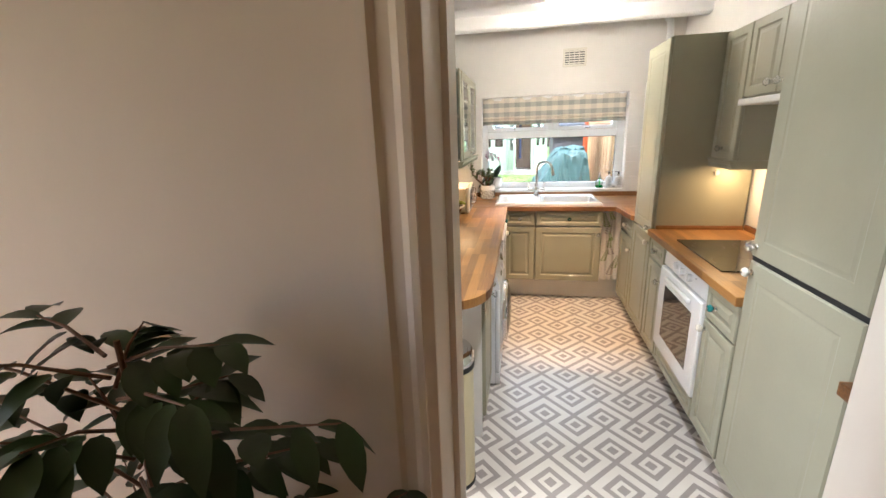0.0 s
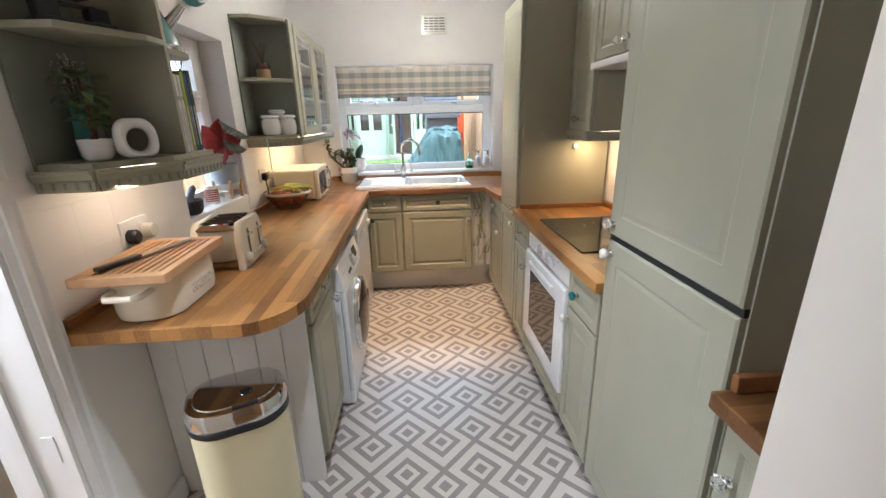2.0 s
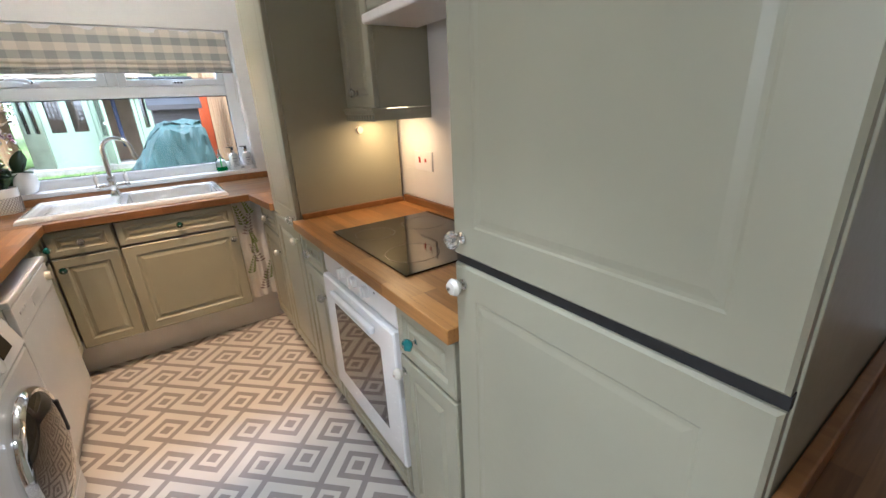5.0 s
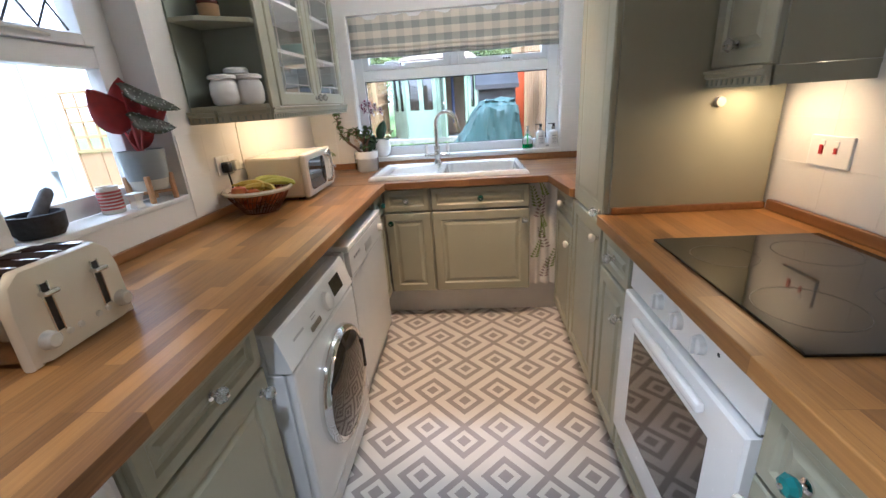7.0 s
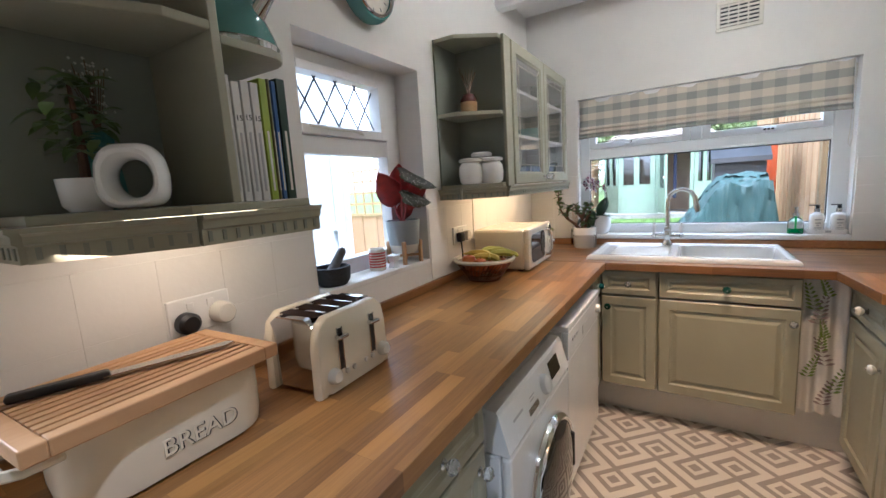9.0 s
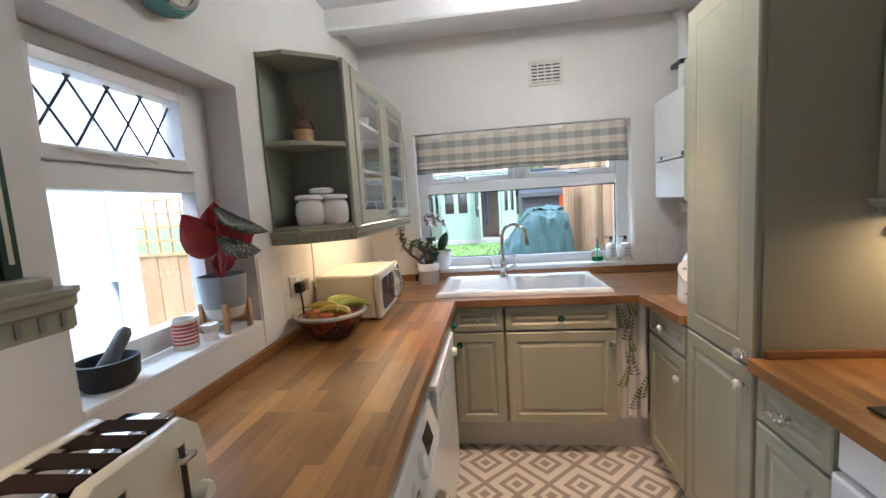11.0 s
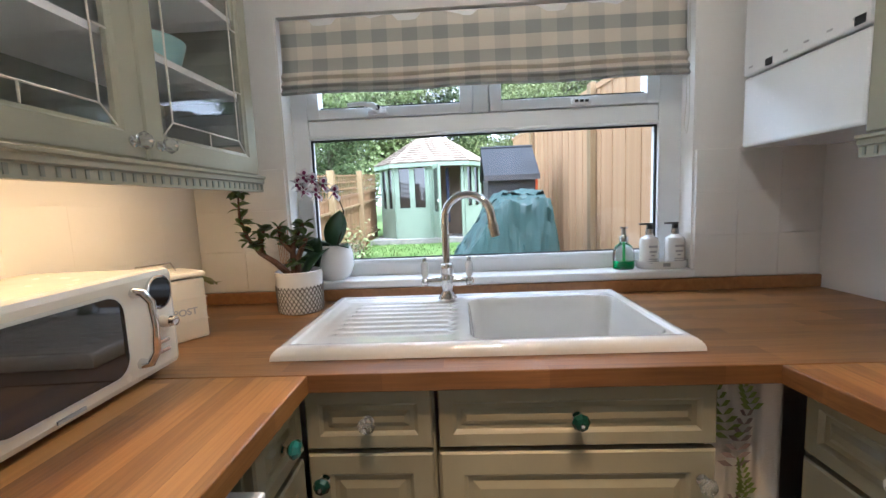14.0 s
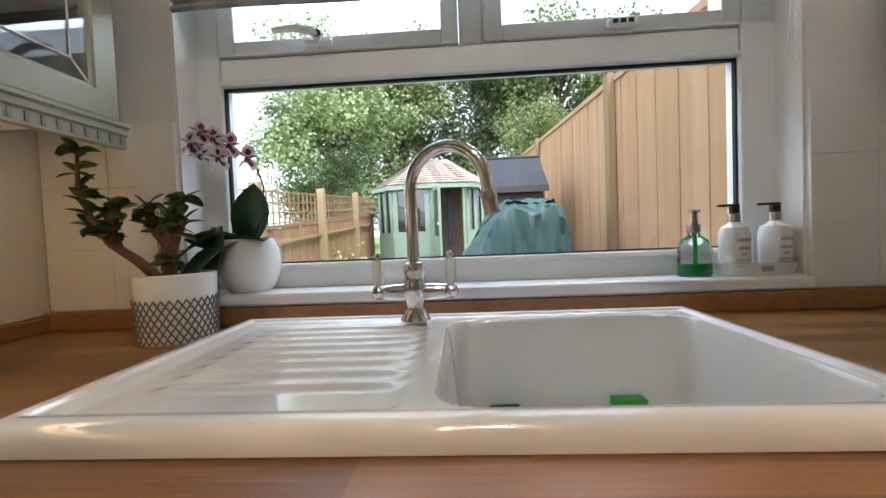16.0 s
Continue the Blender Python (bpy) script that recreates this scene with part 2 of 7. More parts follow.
DARKGLASS = mat("dark_smoked_glass", (0.02, 0.018, 0.016), 0.04, var=0.0, bump=0.0, spec=0.9)
GREYPLASTIC = mat("grey_plastic", (0.4, 0.4, 0.4), 0.4)
GLASS = pane_glass("window_glass")
CRYSTAL = pane_glass("clear_bottle_glass", (0.95, 0.97, 0.96))
KNOBGLASS = mat("cut_crystal", (0.9, 0.93, 0.93), 0.03, var=0.02, scale=60, bump=0.0)
KNOBGLASS.node_tree.nodes["Principled BSDF"].inputs["Transmission Weight"].default_value = 0.88
TEALGLASS = mat("teal_knob_glass", (0.05, 0.3, 0.3), 0.08, var=0.2, trans=0.4, bump=0)
DARKGREEN = mat("dark_green_knob_glaze", (0.01, 0.05, 0.035), 0.1, var=0.2, bump=0)
IVORY = mat("ivory_knob_glaze", (0.72, 0.69, 0.6), 0.15, var=0.05, bump=0)
UPVC = mat("white_upvc", (0.8, 0.81, 0.81), 0.3, var=0.02, bump=0.01)
LEAD = mat("dark_lead_strip", (0.06, 0.06, 0.06), 0.5, 0.5)
SLOT = mat("dark_toaster_slot", (0.035, 0.02, 0.014), 0.9, var=0.2, spec=0.1)
SEAL = mat("black_rubber_seal", (0.015, 0.015, 0.015), 0.6)
CHECK = checked_cloth()
TEALPAINT = mat("teal_enamel", (0.1, 0.26, 0.24), 0.25, var=0.06, coat=0.3, bump=0.01)
PAPER = mat("white_book_cover", (0.72, 0.7, 0.66), 0.5)
LEAF = mat("jade_leaf", (0.1, 0.17, 0.045), 0.35, var=0.25, scale=20, alt=(0.15, 0.22, 0.07))
DARKLEAF = mat("dark_fig_leaf", (0.013, 0.034, 0.011), 0.45, var=0.3, scale=12, alt=(0.028, 0.065, 0.015))
ORCHLEAF = mat("orchid_leaf", (0.02, 0.055, 0.018), 0.3, var=0.2, scale=14)
STEM = mat("brown_stem", (0.16, 0.085, 0.05), 0.8, var=0.25, scale=40, bump=0.5)
SOIL = mat("potting_soil", (0.03, 0.02, 0.014), 0.95, var=0.3, scale=60, bump=1.0)
GREYPOT = mat("grey_glazed_pot", (0.3, 0.33, 0.34), 0.3, var=0.05)
WARMLED = mat("warm_led_strip", (1, 0.7, 0.38), emit=2.0)
BULB = mat("warm_bulb", (1, 0.8, 0.5), emit=12.0)

# ---- building helpers ----


def thing(name, label, category, at=(0, 0, 0), rz=0, group="", kind=""):
    ob = new(name)
    ob.empty_display_size = 0.05
    ob.matrix_basis = pose(*at, 0, 0, rz)
    return tagged(ob, label, category, group, kind)


def part(name, bm, material, parent=None, label="", smooth=False, m=None):
    if m is not None:
        bmesh.ops.transform(bm, matrix=m, verts=bm.verts)
    bmesh.ops.recalc_face_normals(bm, faces=bm.faces)
    me = bpy.data.meshes.new(name)
    bm.to_mesh(me)
    bm.free()
    me.materials.append(material)
    if smooth:
        me.shade_smooth()
        me.set_sharp_from_angle(angle=radians(40))
    ob = new(name, me)
    ob.parent = parent
    if label:
        tagged(ob, label)
    return ob


def box(bm, x0, x1, y0, y1, z0, z1, r=0.0, seg=2):
    v = [bm.verts.new(p) for p in ((x0, y0, z0), (x1, y0, z0), (x1, y1, z0), (x0, y1, z0), (x0, y0, z1), (x1, y0, z1), (x1, y1, z1), (x0, y1, z1))]
    fs = [bm.faces.new([v[i] for i in f]) for f in ((0, 3, 2, 1), (4, 5, 6, 7), (0, 1, 5, 4), (1, 2, 6, 5), (2, 3, 7, 6), (3, 0, 4, 7))]
    if r:
        es = list({e for f in fs for e in f.edges})
        bmesh.ops.bevel(bm, geom=es, offset=r, segments=seg, profile=0.5, affect="EDGES")
    return bm


def boxes(*bs, r=0.0):
    bm = bmesh.new()
    for b in bs:
        box(bm, *b, r=r)
    return bm


def prism(bm, poly, z0, z1, r=0.0):
    lo = [bm.verts.new((x, y, z0)) for x, y in poly]
    hi = [bm.verts.new((x, y, z1)) for x, y in poly]
    n = len(poly)
    top, bot = bm.faces.new(hi), bm.faces.new(lo[::-1])
    for i in range(n):
        bm.faces.new((lo[i], lo[(i + 1) % n], hi[(i + 1) % n], hi[i]))
    if r:
        bmesh.ops.bevel(bm, geom=list(top.edges) + list(bot.edges), offset=r, segments=2, profile=0.5, affect="EDGES")
    return bm


def lathe(bm, prof, n=24, at=(0, 0, 0), sx=1.0, sy=1.0):
    rings = []
    for rad, z in prof:
        if rad < 1e-5:
            rings.append([bm.verts.new((at[0], at[1], at[2] + z))])
        else:
            rings.append([bm.verts.new((at[0] + sx * rad * math.cos(2 * math.pi * k / n), at[1] + sy * rad * math.sin(2 * math.pi * k / n), at[2] + z)) for k in range(n)])
    for a, b in zip(rings, rings[1:]):
        for k in range(n):
            k2 = (k + 1) % n
            if len(a) == 1 and len(b) == 1:
                continue
            if len(a) == 1:
                bm.faces.new((a[0], b[k], b[k2]))
            elif len(b) == 1:
                bm.faces.new((a[k], a[k2], b[0]))
            else:
                bm.faces.new((a[k], a[k2], b[k2], b[k]))
    return bm


def tube(bm, pts, rad, n=10, cap=True):
    pts = [Vector(p) for p in pts]
    rads = rad if isinstance(rad, (list, tuple)) else [rad] * len(pts)
    rings, side = [], None
    for i, p in enumerate(pts):
        d = (pts[min(i + 1, len(pts) - 1)] - pts[max(i - 1, 0)]).normalized()
        if side is None:
            side = d.orthogonal().normalized()
        side = (side - d * side.dot(d)).normalized()
        up = d.cross(side)
        rings.append([bm.verts.new(p + rads[i] * (math.cos(2 * math.pi * k / n) * side + math.sin(2 * math.pi * k / n) * up)) for k in range(n)])
    for a, b in zip(rings, rings[1:]):
        for k in range(n):
            bm.faces.new((a[k], a[(k + 1) % n], b[(k + 1) % n], b[k]))
    if cap:
        bm.faces.new(rings[0][::-1])
        bm.faces.new(rings[-1])
    return bm


def rod(p, q, r, n=10):
    return tube(bmesh.new(), [p, q], r, n)


def rounded(w, h, r, n=6, cx=0.0, cy=0.0):
    """Outline of a rectangle with round corners."""
    out = []
    for sx, sy, a in ((1, 1, 0), (-1, 1, 90), (-1, -1, 180), (1, -1, 270)):
        for k in range(n + 1):
            t = radians(a + 90 * k / n)
            out.append((cx + sx * (w / 2 - r) + r * math.cos(t), cy + sy * (h / 2 - r) + r * math.sin(t)))
    return out


def leaf(bm, base, way, length, width, droop=0.3, n=5):
    way = Vector(way).normalized()
    side = way.cross(Vector((0, 0, 1)))
    side = side.normalized() if side.length > 1e-3 else Vector((1, 0, 0))
    up = side.cross(way)
    rows = []
    for k in range(n + 1):
        t = k / n
        wd = width * math.sin(math.pi * min(1, 0.06 + t * 0.94)) ** 0.8 * 0.5
        c = Vector(base) + way * length * t - Vector((0, 0, 1)) * droop * length * t * t
        rows.append([bm.verts.new(c - side * wd + up * wd * 0.25), bm.verts.new(c), bm.verts.new(c + side * wd + up * wd * 0.25)])
    for a, b in zip(rows, rows[1:]):
        for j in range(2):
            bm.faces.new((a[j], a[j + 1], b[j + 1], b[j]))
    return bm


def moulding(length, profile):
    """A straight length of one profile, given as (y, z) round its section."""
    bm = bmesh.new()
    a, b = ([bm.verts.new((x, y, z)) for y, z in profile] for x in (0, length))
    for k in range(len(a)):
        bm.faces.new((a[k], a[(k + 1) % len(a)], b[(k + 1) % len(a)], b[k]))
    bm.faces.new(a[::-1]), bm.faces.new(b)
    return bm


def ringed(w, h, loops):
    """A panel in the xz plane from nested rectangles of (inset, depth); its front looks along -y."""
    bm = bmesh.new()
    rings = []
    for inset, d in loops:
        i = min(inset, w * 0.45, h * 0.45)
        rings.append([bm.verts.new(p) for p in ((i, -d, i), (w - i, -d, i), (w - i, -d, h - i), (i, -d, h - i))])
    for a, b in zip(rings, rings[1:]):
        for k in range(4):
            bm.faces.new((a[k], a[(k + 1) % 4], b[(k + 1) % 4], b[k]))
    bm.faces.new(rings[0][::-1])
    bm.faces.new(rings[-1])
    return bm


def panel_loops(edge, t=0.02):
    return [(0, 0), (0, t - 0.004), (0.004, t), (edge, t), (edge + 0.004, t - 0.003), (edge + 0.008, t - 0.007), (edge + 0.018, t - 0.007), (edge + 0.034, t - 0.001), (edge + 0.037, t - 0.001)]


KNOBS = {"crystal": (KNOBGLASS, 8), "ivory": (IVORY, 16), "teal": (TEALGLASS, 8), "green": (DARKGREEN, 8)}


def knob(parent, u, v, kind, t=0.02, s=1.0):
    head, n = KNOBS[kind]
    turn = Matrix.Translation((u, -t, v)) @ Matrix.Rotation(radians(90), 4, "X")
    k = part("knob", lathe(bmesh.new(), [(0, 0.012 * s), (0.008 * s, 0.012 * s), (0.016 * s, 0.019 * s), (0.019 * s, 0.026 * s), (0.014 * s, 0.035 * s), (0.006 * s, 0.038 * s), (0, 0.038 * s)], n), head, parent, {"crystal": "clear cut-glass knob", "ivory": "ivory ceramic knob", "teal": "teal glass knob", "green": "dark green flower knob"}[kind], n > 10, turn)
    part("knob_stem", lathe(bmesh.new(), [(0, 0), (0.012, 0), (0.012, 0.003), (0.005, 0.005), (0.005, 0.013), (0, 0.013)], 12), CHROME, k, "", True, turn.copy())
    part("knob_screw", lathe(bmesh.new(), [(0, 0.037 * s), (0.005, 0.037 * s), (0.004, 0.041 * s), (0, 0.042 * s)], 10), CHROME, k, "", True, turn.copy())
    return k


def unit(name, label, category, at, rz, w, d, z0, z1, fronts, group="", open_front=False):
    """A cabinet: carcass behind local y 0, fronts before it. fronts: (name, u0, u1, v0, v1, knob u, knob v, knob kind)."""
    th = thing(name, label, category, at, rz, group)
    part("body", boxes((0, w, 0.0, d, z0, z1), r=0.002), SAGE, th)
    for nm, u0, u1, v0, v1, ku, kv, kk in fronts:
        edge = 0.05 if nm == "door" else 0.03
        if v1 - v0 > 0.3 and u1 - u0 < 0.3:
            edge = 0.045
        loops = panel_loops(edge) if v1 - v0 < 0.9 else [(0, 0), (0, 0.015), (0.005, 0.02), (0.066, 0.02), (0.07, 0.0185), (0.076, 0.0185), (0.088, 0.02), (0.09, 0.02)]
        f = part(nm, ringed(u1 - u0, v1 - v0, loops), SAGE, th, "", False, Matrix.Translation((u0, -0.001, v0)))
        if kk:
            knob(f, u0 + ku, v0 + kv, kk, 0.021)
    return th


def letters(text, size, material, parent, m, depth=0.0006, label="", bold=0.0):
    cu = bpy.data.curves.new("lettering", "FONT")
    cu.body, cu.size, cu.extrude, cu.align_x, cu.offset = text, size, depth, "CENTER", bold
    tmp = new("lettering", cu)
    bpy.context.view_layer.update()
    me = bpy.data.meshes.new_from_object(tmp.evaluated_get(bpy.context.evaluated_depsgraph_get()))
    bpy.data.objects.remove(tmp)
    me.transform(m)
    me.materials.clear()
    me.materials.append(material)
    ob = new("lettering", me)
    ob.parent = parent
    if label:
        tagged(ob, label)
    return ob


def flat(name, bm, material, label, m=None, smooth=False):
    return tagged(part(name, bm, material, None, "", smooth, m), label, name.split("_")[0], "", "structure")


def wing(bm, base, way, across, length, width, bend, n=9):
    """A pointed lopsided leaf blade spanned by two given directions, cupped and bent."""
    w, c = Vector(way).normalized(), Vector(across).normalized()
    up = w.cross(c)
    rows = []
    for k in range(n + 1):
        t = k / n
        half = width * (math.sin(math.pi * (0.1 + 0.9 * t) ** 0.75) ** 0.8) * 0.5
        m = Vector(base) + w * length * t + up * bend * length * t * t
        rows.append([bm.verts.new(m + c * half * f * (1.25 if f < 0 else 0.85) + up * (0.18 * half * abs(f) + 0.004 * math.sin(9 * t + f * 3))) for f in (-1, -0.5, 0, 0.5, 1)])
    for a, b in zip(rows, rows[1:]):
        for j in range(4):
            bm.faces.new((a[j], a[j + 1], b[j + 1], b[j]))
    return rows

# ---- the rooms ----
CZ = 2.52
flat("floor", boxes((-0.57, 1.62, 0.3, 4.22, -0.1, 0)), VINYL, "patterned grey and cream vinyl kitchen floor")
flat("floor_hall", boxes((-2.0, 2.2, -1.9, 0.3, -0.1, 0)), FLOORWOOD, "wooden board floor of the hall")
flat("floor_side_room", boxes((-2.2, -0.57, 0.3, 2.0, -0.1, 0)), FLOORWOOD, "wooden board floor of the side room")
flat("ceiling", boxes((-0.8, 2.2, -1.9, 4.45, CZ, CZ + 0.1), (-2.3, -0.8, -1.9, 2.0, CZ, CZ + 0.1)), CEIL, "white painted kitchen ceiling")
flat("wall_back", boxes((-0.8, -0.232, 4.22, 4.46, 0, CZ), (1.195, 1.8, 4.22, 4.46, 0, CZ), (-0.232, 1.195, 4.22, 4.46, 0, 0.955), (-0.232, 1.195, 4.22, 4.46, 1.905, CZ)), WALL, "white painted wall with the garden window")
flat("wall_left", boxes((-0.8, -0.575, 1.34, 2.12, 0, CZ), (-0.8, -0.575, 2.785, 4.22, 0, CZ), (-0.8, -0.575, 2.12, 2.785, 0, 1.03), (-0.8, -0.575, 2.12, 2.785, 1.88, CZ), (-0.8, -0.575, 0.56, 1.34, 2.06, CZ)), WALL, "white painted wall with a deep side window")
flat("wall_right", boxes((1.62, 1.8, 0.3, 4.22, 0, CZ)), WALL, "white painted wall behind the hob")
flat("wall_door", boxes((-2.2, 0.066, 0.3, 0.56, 0, CZ), (0.785, 2.2, 0.36, 0.58, 0, CZ), (0.066, 0.785, 0.3, 0.56, 2.06, CZ)), HALLWALL, "painted wall with the doorway into the kitchen")
flat("wall_hall", boxes((-2.1, -2.0, -1.9, 0.3, 0, 1.1), (-2.1, -2.0, -1.9, 0.3, 2.1, CZ), (-2.1, -2.0, -1.9, -1.2, 1.1, 2.1), (-2.1, -2.0, -0.3, 0.3, 1.1, 2.1), (2.2, 2.3, -1.9, 0.6, 0, CZ), (-2.1, 2.3, -2.0, -1.9, 0, CZ)), HALLWALL, "painted hall walls")
flat("wall_side_room", boxes((-2.3, -2.2, 0.56, 2.0, 0, 1.0), (-2.3, -2.2, 0.56, 2.0, 2.0, CZ), (-2.3, -2.2, 0.56, 0.6, 1.0, 2.0), (-2.3, -2.2, 1.4, 2.0, 1.0, 2.0), (-2.3, -0.8, 1.9, 2.0, 0, CZ)), WALL, "white walls of the side room")
for i, y in enumerate((1.65, 2.34, 3.02, 3.68)):
    bm = bmesh.new()
    n = 14
    rows = []
    for k in range(n + 1):
        x = -0.575 + 2.195 * k / n
        w = [0.004 * noise.noise((x * 3, y * 7, j * 5.0)) for j in range(4)]
        rows.append([bm.verts.new(p) for p in ((x, y + w[0], CZ), (x, y + w[0], 2.425 + w[2]), (x, y + 0.012 + w[1], 2.412 + w[2]), (x, y + 0.088 + w[1], 2.412 + w[3]), (x, y + 0.1 + w[1], 2.425 + w[3]), (x, y + 0.1 + w[1], CZ))])
    for a, b in zip(rows, rows[1:]):
        for j in range(5):
            bm.faces.new((a[j], a[j + 1], b[j + 1], b[j]))
    flat("beam_%d" % (i + 1), bm, CEIL, "white painted uneven ceiling beam")

# door linings, architraves and skirting
prof = ((0, 0.0), (0.012, 0.012), (0.012, 0.02), (0.022, 0.02), (0.034, 0.008), (0.05, 0.008), (0.058, 0.014), (0.07, 0.014))


def architrave(name, p, along, out, height, label, material):
    """A moulded upright board; along: the way across its face, out: the way it stands proud."""
    a, o = Vector(along), Vector(out)
    poly = [Vector((0, 0, 0))] + [a * u + o * (d + 0.006) for u, d in prof] + [a * 0.07]
    bm = bmesh.new()
    prism(bm, [(p[0] + v.x, p[1] + v.y) for v in poly], 0, height)
    return flat(name, bm, material, label)


architrave("trim_hall_door", (0.076, 0.299, 0), (-1, 0, 0), (0, -1, 0), 2.12, "moulded painted architrave of the kitchen doorway", HALLWALL)
architrave("trim_side_door", (-0.574, 1.275, 0), (0, 1, 0), (1, 0, 0), 2.12, "moulded white architrave of the side doorway", GLOSSW)
flat("trim_hall_door_lining", boxes((0.066, 0.072, 0.3, 0.56, 0, 2.06), (0.7795, 0.785, 0.36, 0.58, 0, 2.06), (0.066, 0.0825, 0.42, 0.455, 0, 2.06)), JAMB, "painted lining of the kitchen doorway")
lin = flat("trim_side_door_lining", boxes((-0.8, -0.575, 1.262, 1.275, 0, 2.06), (-0.8, -0.575, 0.56, 0.575, 0, 2.06), (-0.72, -0.68, 1.25, 1.262, 0, 2.06)), GLOSSW, "white gloss lining of the side doorway")
for z in (0.55, 1.05, 1.6):
    part("hinge_plate", boxes((-0.64, -0.605, 1.2595, 1.262, z, z + 0.09), r=0.001), GLOSSW, lin)
flat("wall_side_pier", boxes((-0.8, -0.575, 1.275, 1.341, 0, 2.06)), WALL, "narrow wall pier beside the side doorway")
flat("trim_skirting", boxes((-0.574, -0.56, 1.345, 1.64, 0, 0.09)), GLOSSW, "white skirting under the worktop")
od = thing("door_1", "open oak door standing against the hall side", "door", (0.788, 0.345, 0), 0, "", "structure")
part("leaf", boxes((0.0, 0.04, -0.78, 0.0, 0.01, 2.03), r=0.003), OAKDOOR, od)
part("latch_plate", boxes((-0.002, 0.0, -0.78, -0.755, 0.95, 1.1)), STEEL, od)

# tiles behind the left worktop: painted, barely proud of one another
tl = flat("wall_tiles_left", boxes((-0.5745, -0.5735, 1.36, 2.1, 0.94, 1.3)), WALL, "painted tiles behind the worktop")
for r in range(2):
    for c in range(5):
        part("tile", boxes((-0.5735, -0.5705, 1.361 + c * 0.15, 1.5108 + c * 0.15, 0.948 + r * 0.15, 1.0978 + r * 0.15), r=0.0006), WALL, tl)
tl3 = flat("wall_tiles_hob", boxes((1.6185, 1.6195, 1.51, 2.7, 0.946, 1.36)), WALL, "painted tiles behind the hob")
for r in range(3):
    for c in range(6):
        part("tile", boxes((1.6155, 1.6185, 1.511 + c * 0.198, 1.7088 + c * 0.198, 0.947 + r * 0.137, 1.0839 + r * 0.137), r=0.0006), WALL, tl3)
tl2 = flat("wall_tiles_corner", boxes((-0.5745, -0.5735, 2.79, 4.215, 0.94, 1.3)), WALL, "painted tiles behind the microwave")
for r in range(2):
    for c in range(9):
        part("tile", boxes((-0.5735, -0.5705, 2.793 + c * 0.155, 2.9478 + c * 0.155, 0.948 + r * 0.165, 1.1128 + r * 0.165), r=0.0006), WALL, tl2)

tl4 = flat("wall_tiles_back", boxes((-0.57, -0.233, 4.2145, 4.2195, 0.954, 1.392), (1.196, 1.619, 4.2145, 4.2195, 0.954, 1.392)), WALL, "painted tiles beside the garden window")
for x0, n, w in ((-0.57, 2, 0.1685), (1.196, 3, 0.141)):
    for r in range(3):
        for c in range(n):
            part("tile", boxes((x0 + c * w + 0.0004, x0 + (c + 1) * w - 0.0004, 4.2085, 4.2145, 0.955 + r * 0.146, 1.1002 + r * 0.146), r=0.0012), WALL, tl4)

# the garden window
w1 = thing("window_1", "white plastic casement window over the sink", "window", (0, 0, 0), 0, "", "structure")
Y0, Y1 = 4.30, 4.36
part("window_frame", boxes((-0.232, -0.165, Y0, Y1, 0.98, 1.905), (1.11, 1.195, Y0, Y1, 0.98, 1.905), (-0.165, 1.11, Y0, Y1, 0.98, 1.045), (-0.165, 1.11, Y0, Y1, 1.5, 1.57), (-0.165, 1.11, Y0, Y1, 1.86, 1.905), (0.445, 0.505, Y0, Y1, 1.57, 1.86), r=0.006), UPVC, w1)
for x0, x1 in ((-0.165, 0.445), (0.505, 1.11)):
    s = part("sash", boxes((x0 + 0.002, x0 + 0.045, Y0 - 0.007, Y1 - 0.01, 1.572, 1.858), (x1 - 0.045, x1 - 0.002, Y0 - 0.007, Y1 - 0.01, 1.572, 1.858), (x0 + 0.045, x1 - 0.045, Y0 - 0.007, Y1 - 0.01, 1.572, 1.608), (x0 + 0.045, x1 - 0.045, Y0 - 0.007, Y1 - 0.01, 1.82, 1.858), r=0.003), UPVC, w1)
    p = part("pane", boxes((x0 + 0.04, x1 - 0.04, 4.325, 4.33, 1.61, 1.825)), GLASS, s)
    p.visible_shadow = False
    part("seal", boxes((x0 + 0.044, x1 - 0.044, 4.318, 4.324, 1.614, 1.618), (x0 + 0.044, x1 - 0.044, 4.318, 4.324, 1.818, 1.822)), SEAL, s)
p = part("pane", boxes((-0.168, 1.113, 4.325, 4.33, 1.043, 1.503)), GLASS, w1)
p.visible_shadow = False
part("seal", boxes((-0.166, -0.16, 4.312, 4.324, 1.045, 1.5), (1.105, 1.111, 4.312, 4.324, 1.045, 1.5), (-0.16, 1.105, 4.312, 4.324, 1.494, 1.5), (-0.16, 1.105, 4.312, 4.324, 1.045, 1.049)), SEAL, w1)
part("bead", boxes((-0.165, 1.11, 4.29, 4.312, 1.03, 1.045), (-0.165, 1.11, 4.29, 4.312, 1.5, 1.512), r=0.004), UPVC, w1)
part("window_sill", boxes((-0.231, 1.194, 4.192, 4.3, 0.955, 0.984), r=0.006), GLOSSW, w1)
part("reveal", boxes((-0.2315, -0.226, 4.221, 4.3, 0.985, 1.904), (1.189, 1.1945, 4.221, 4.3, 0.985, 1.904)), WALL, w1)
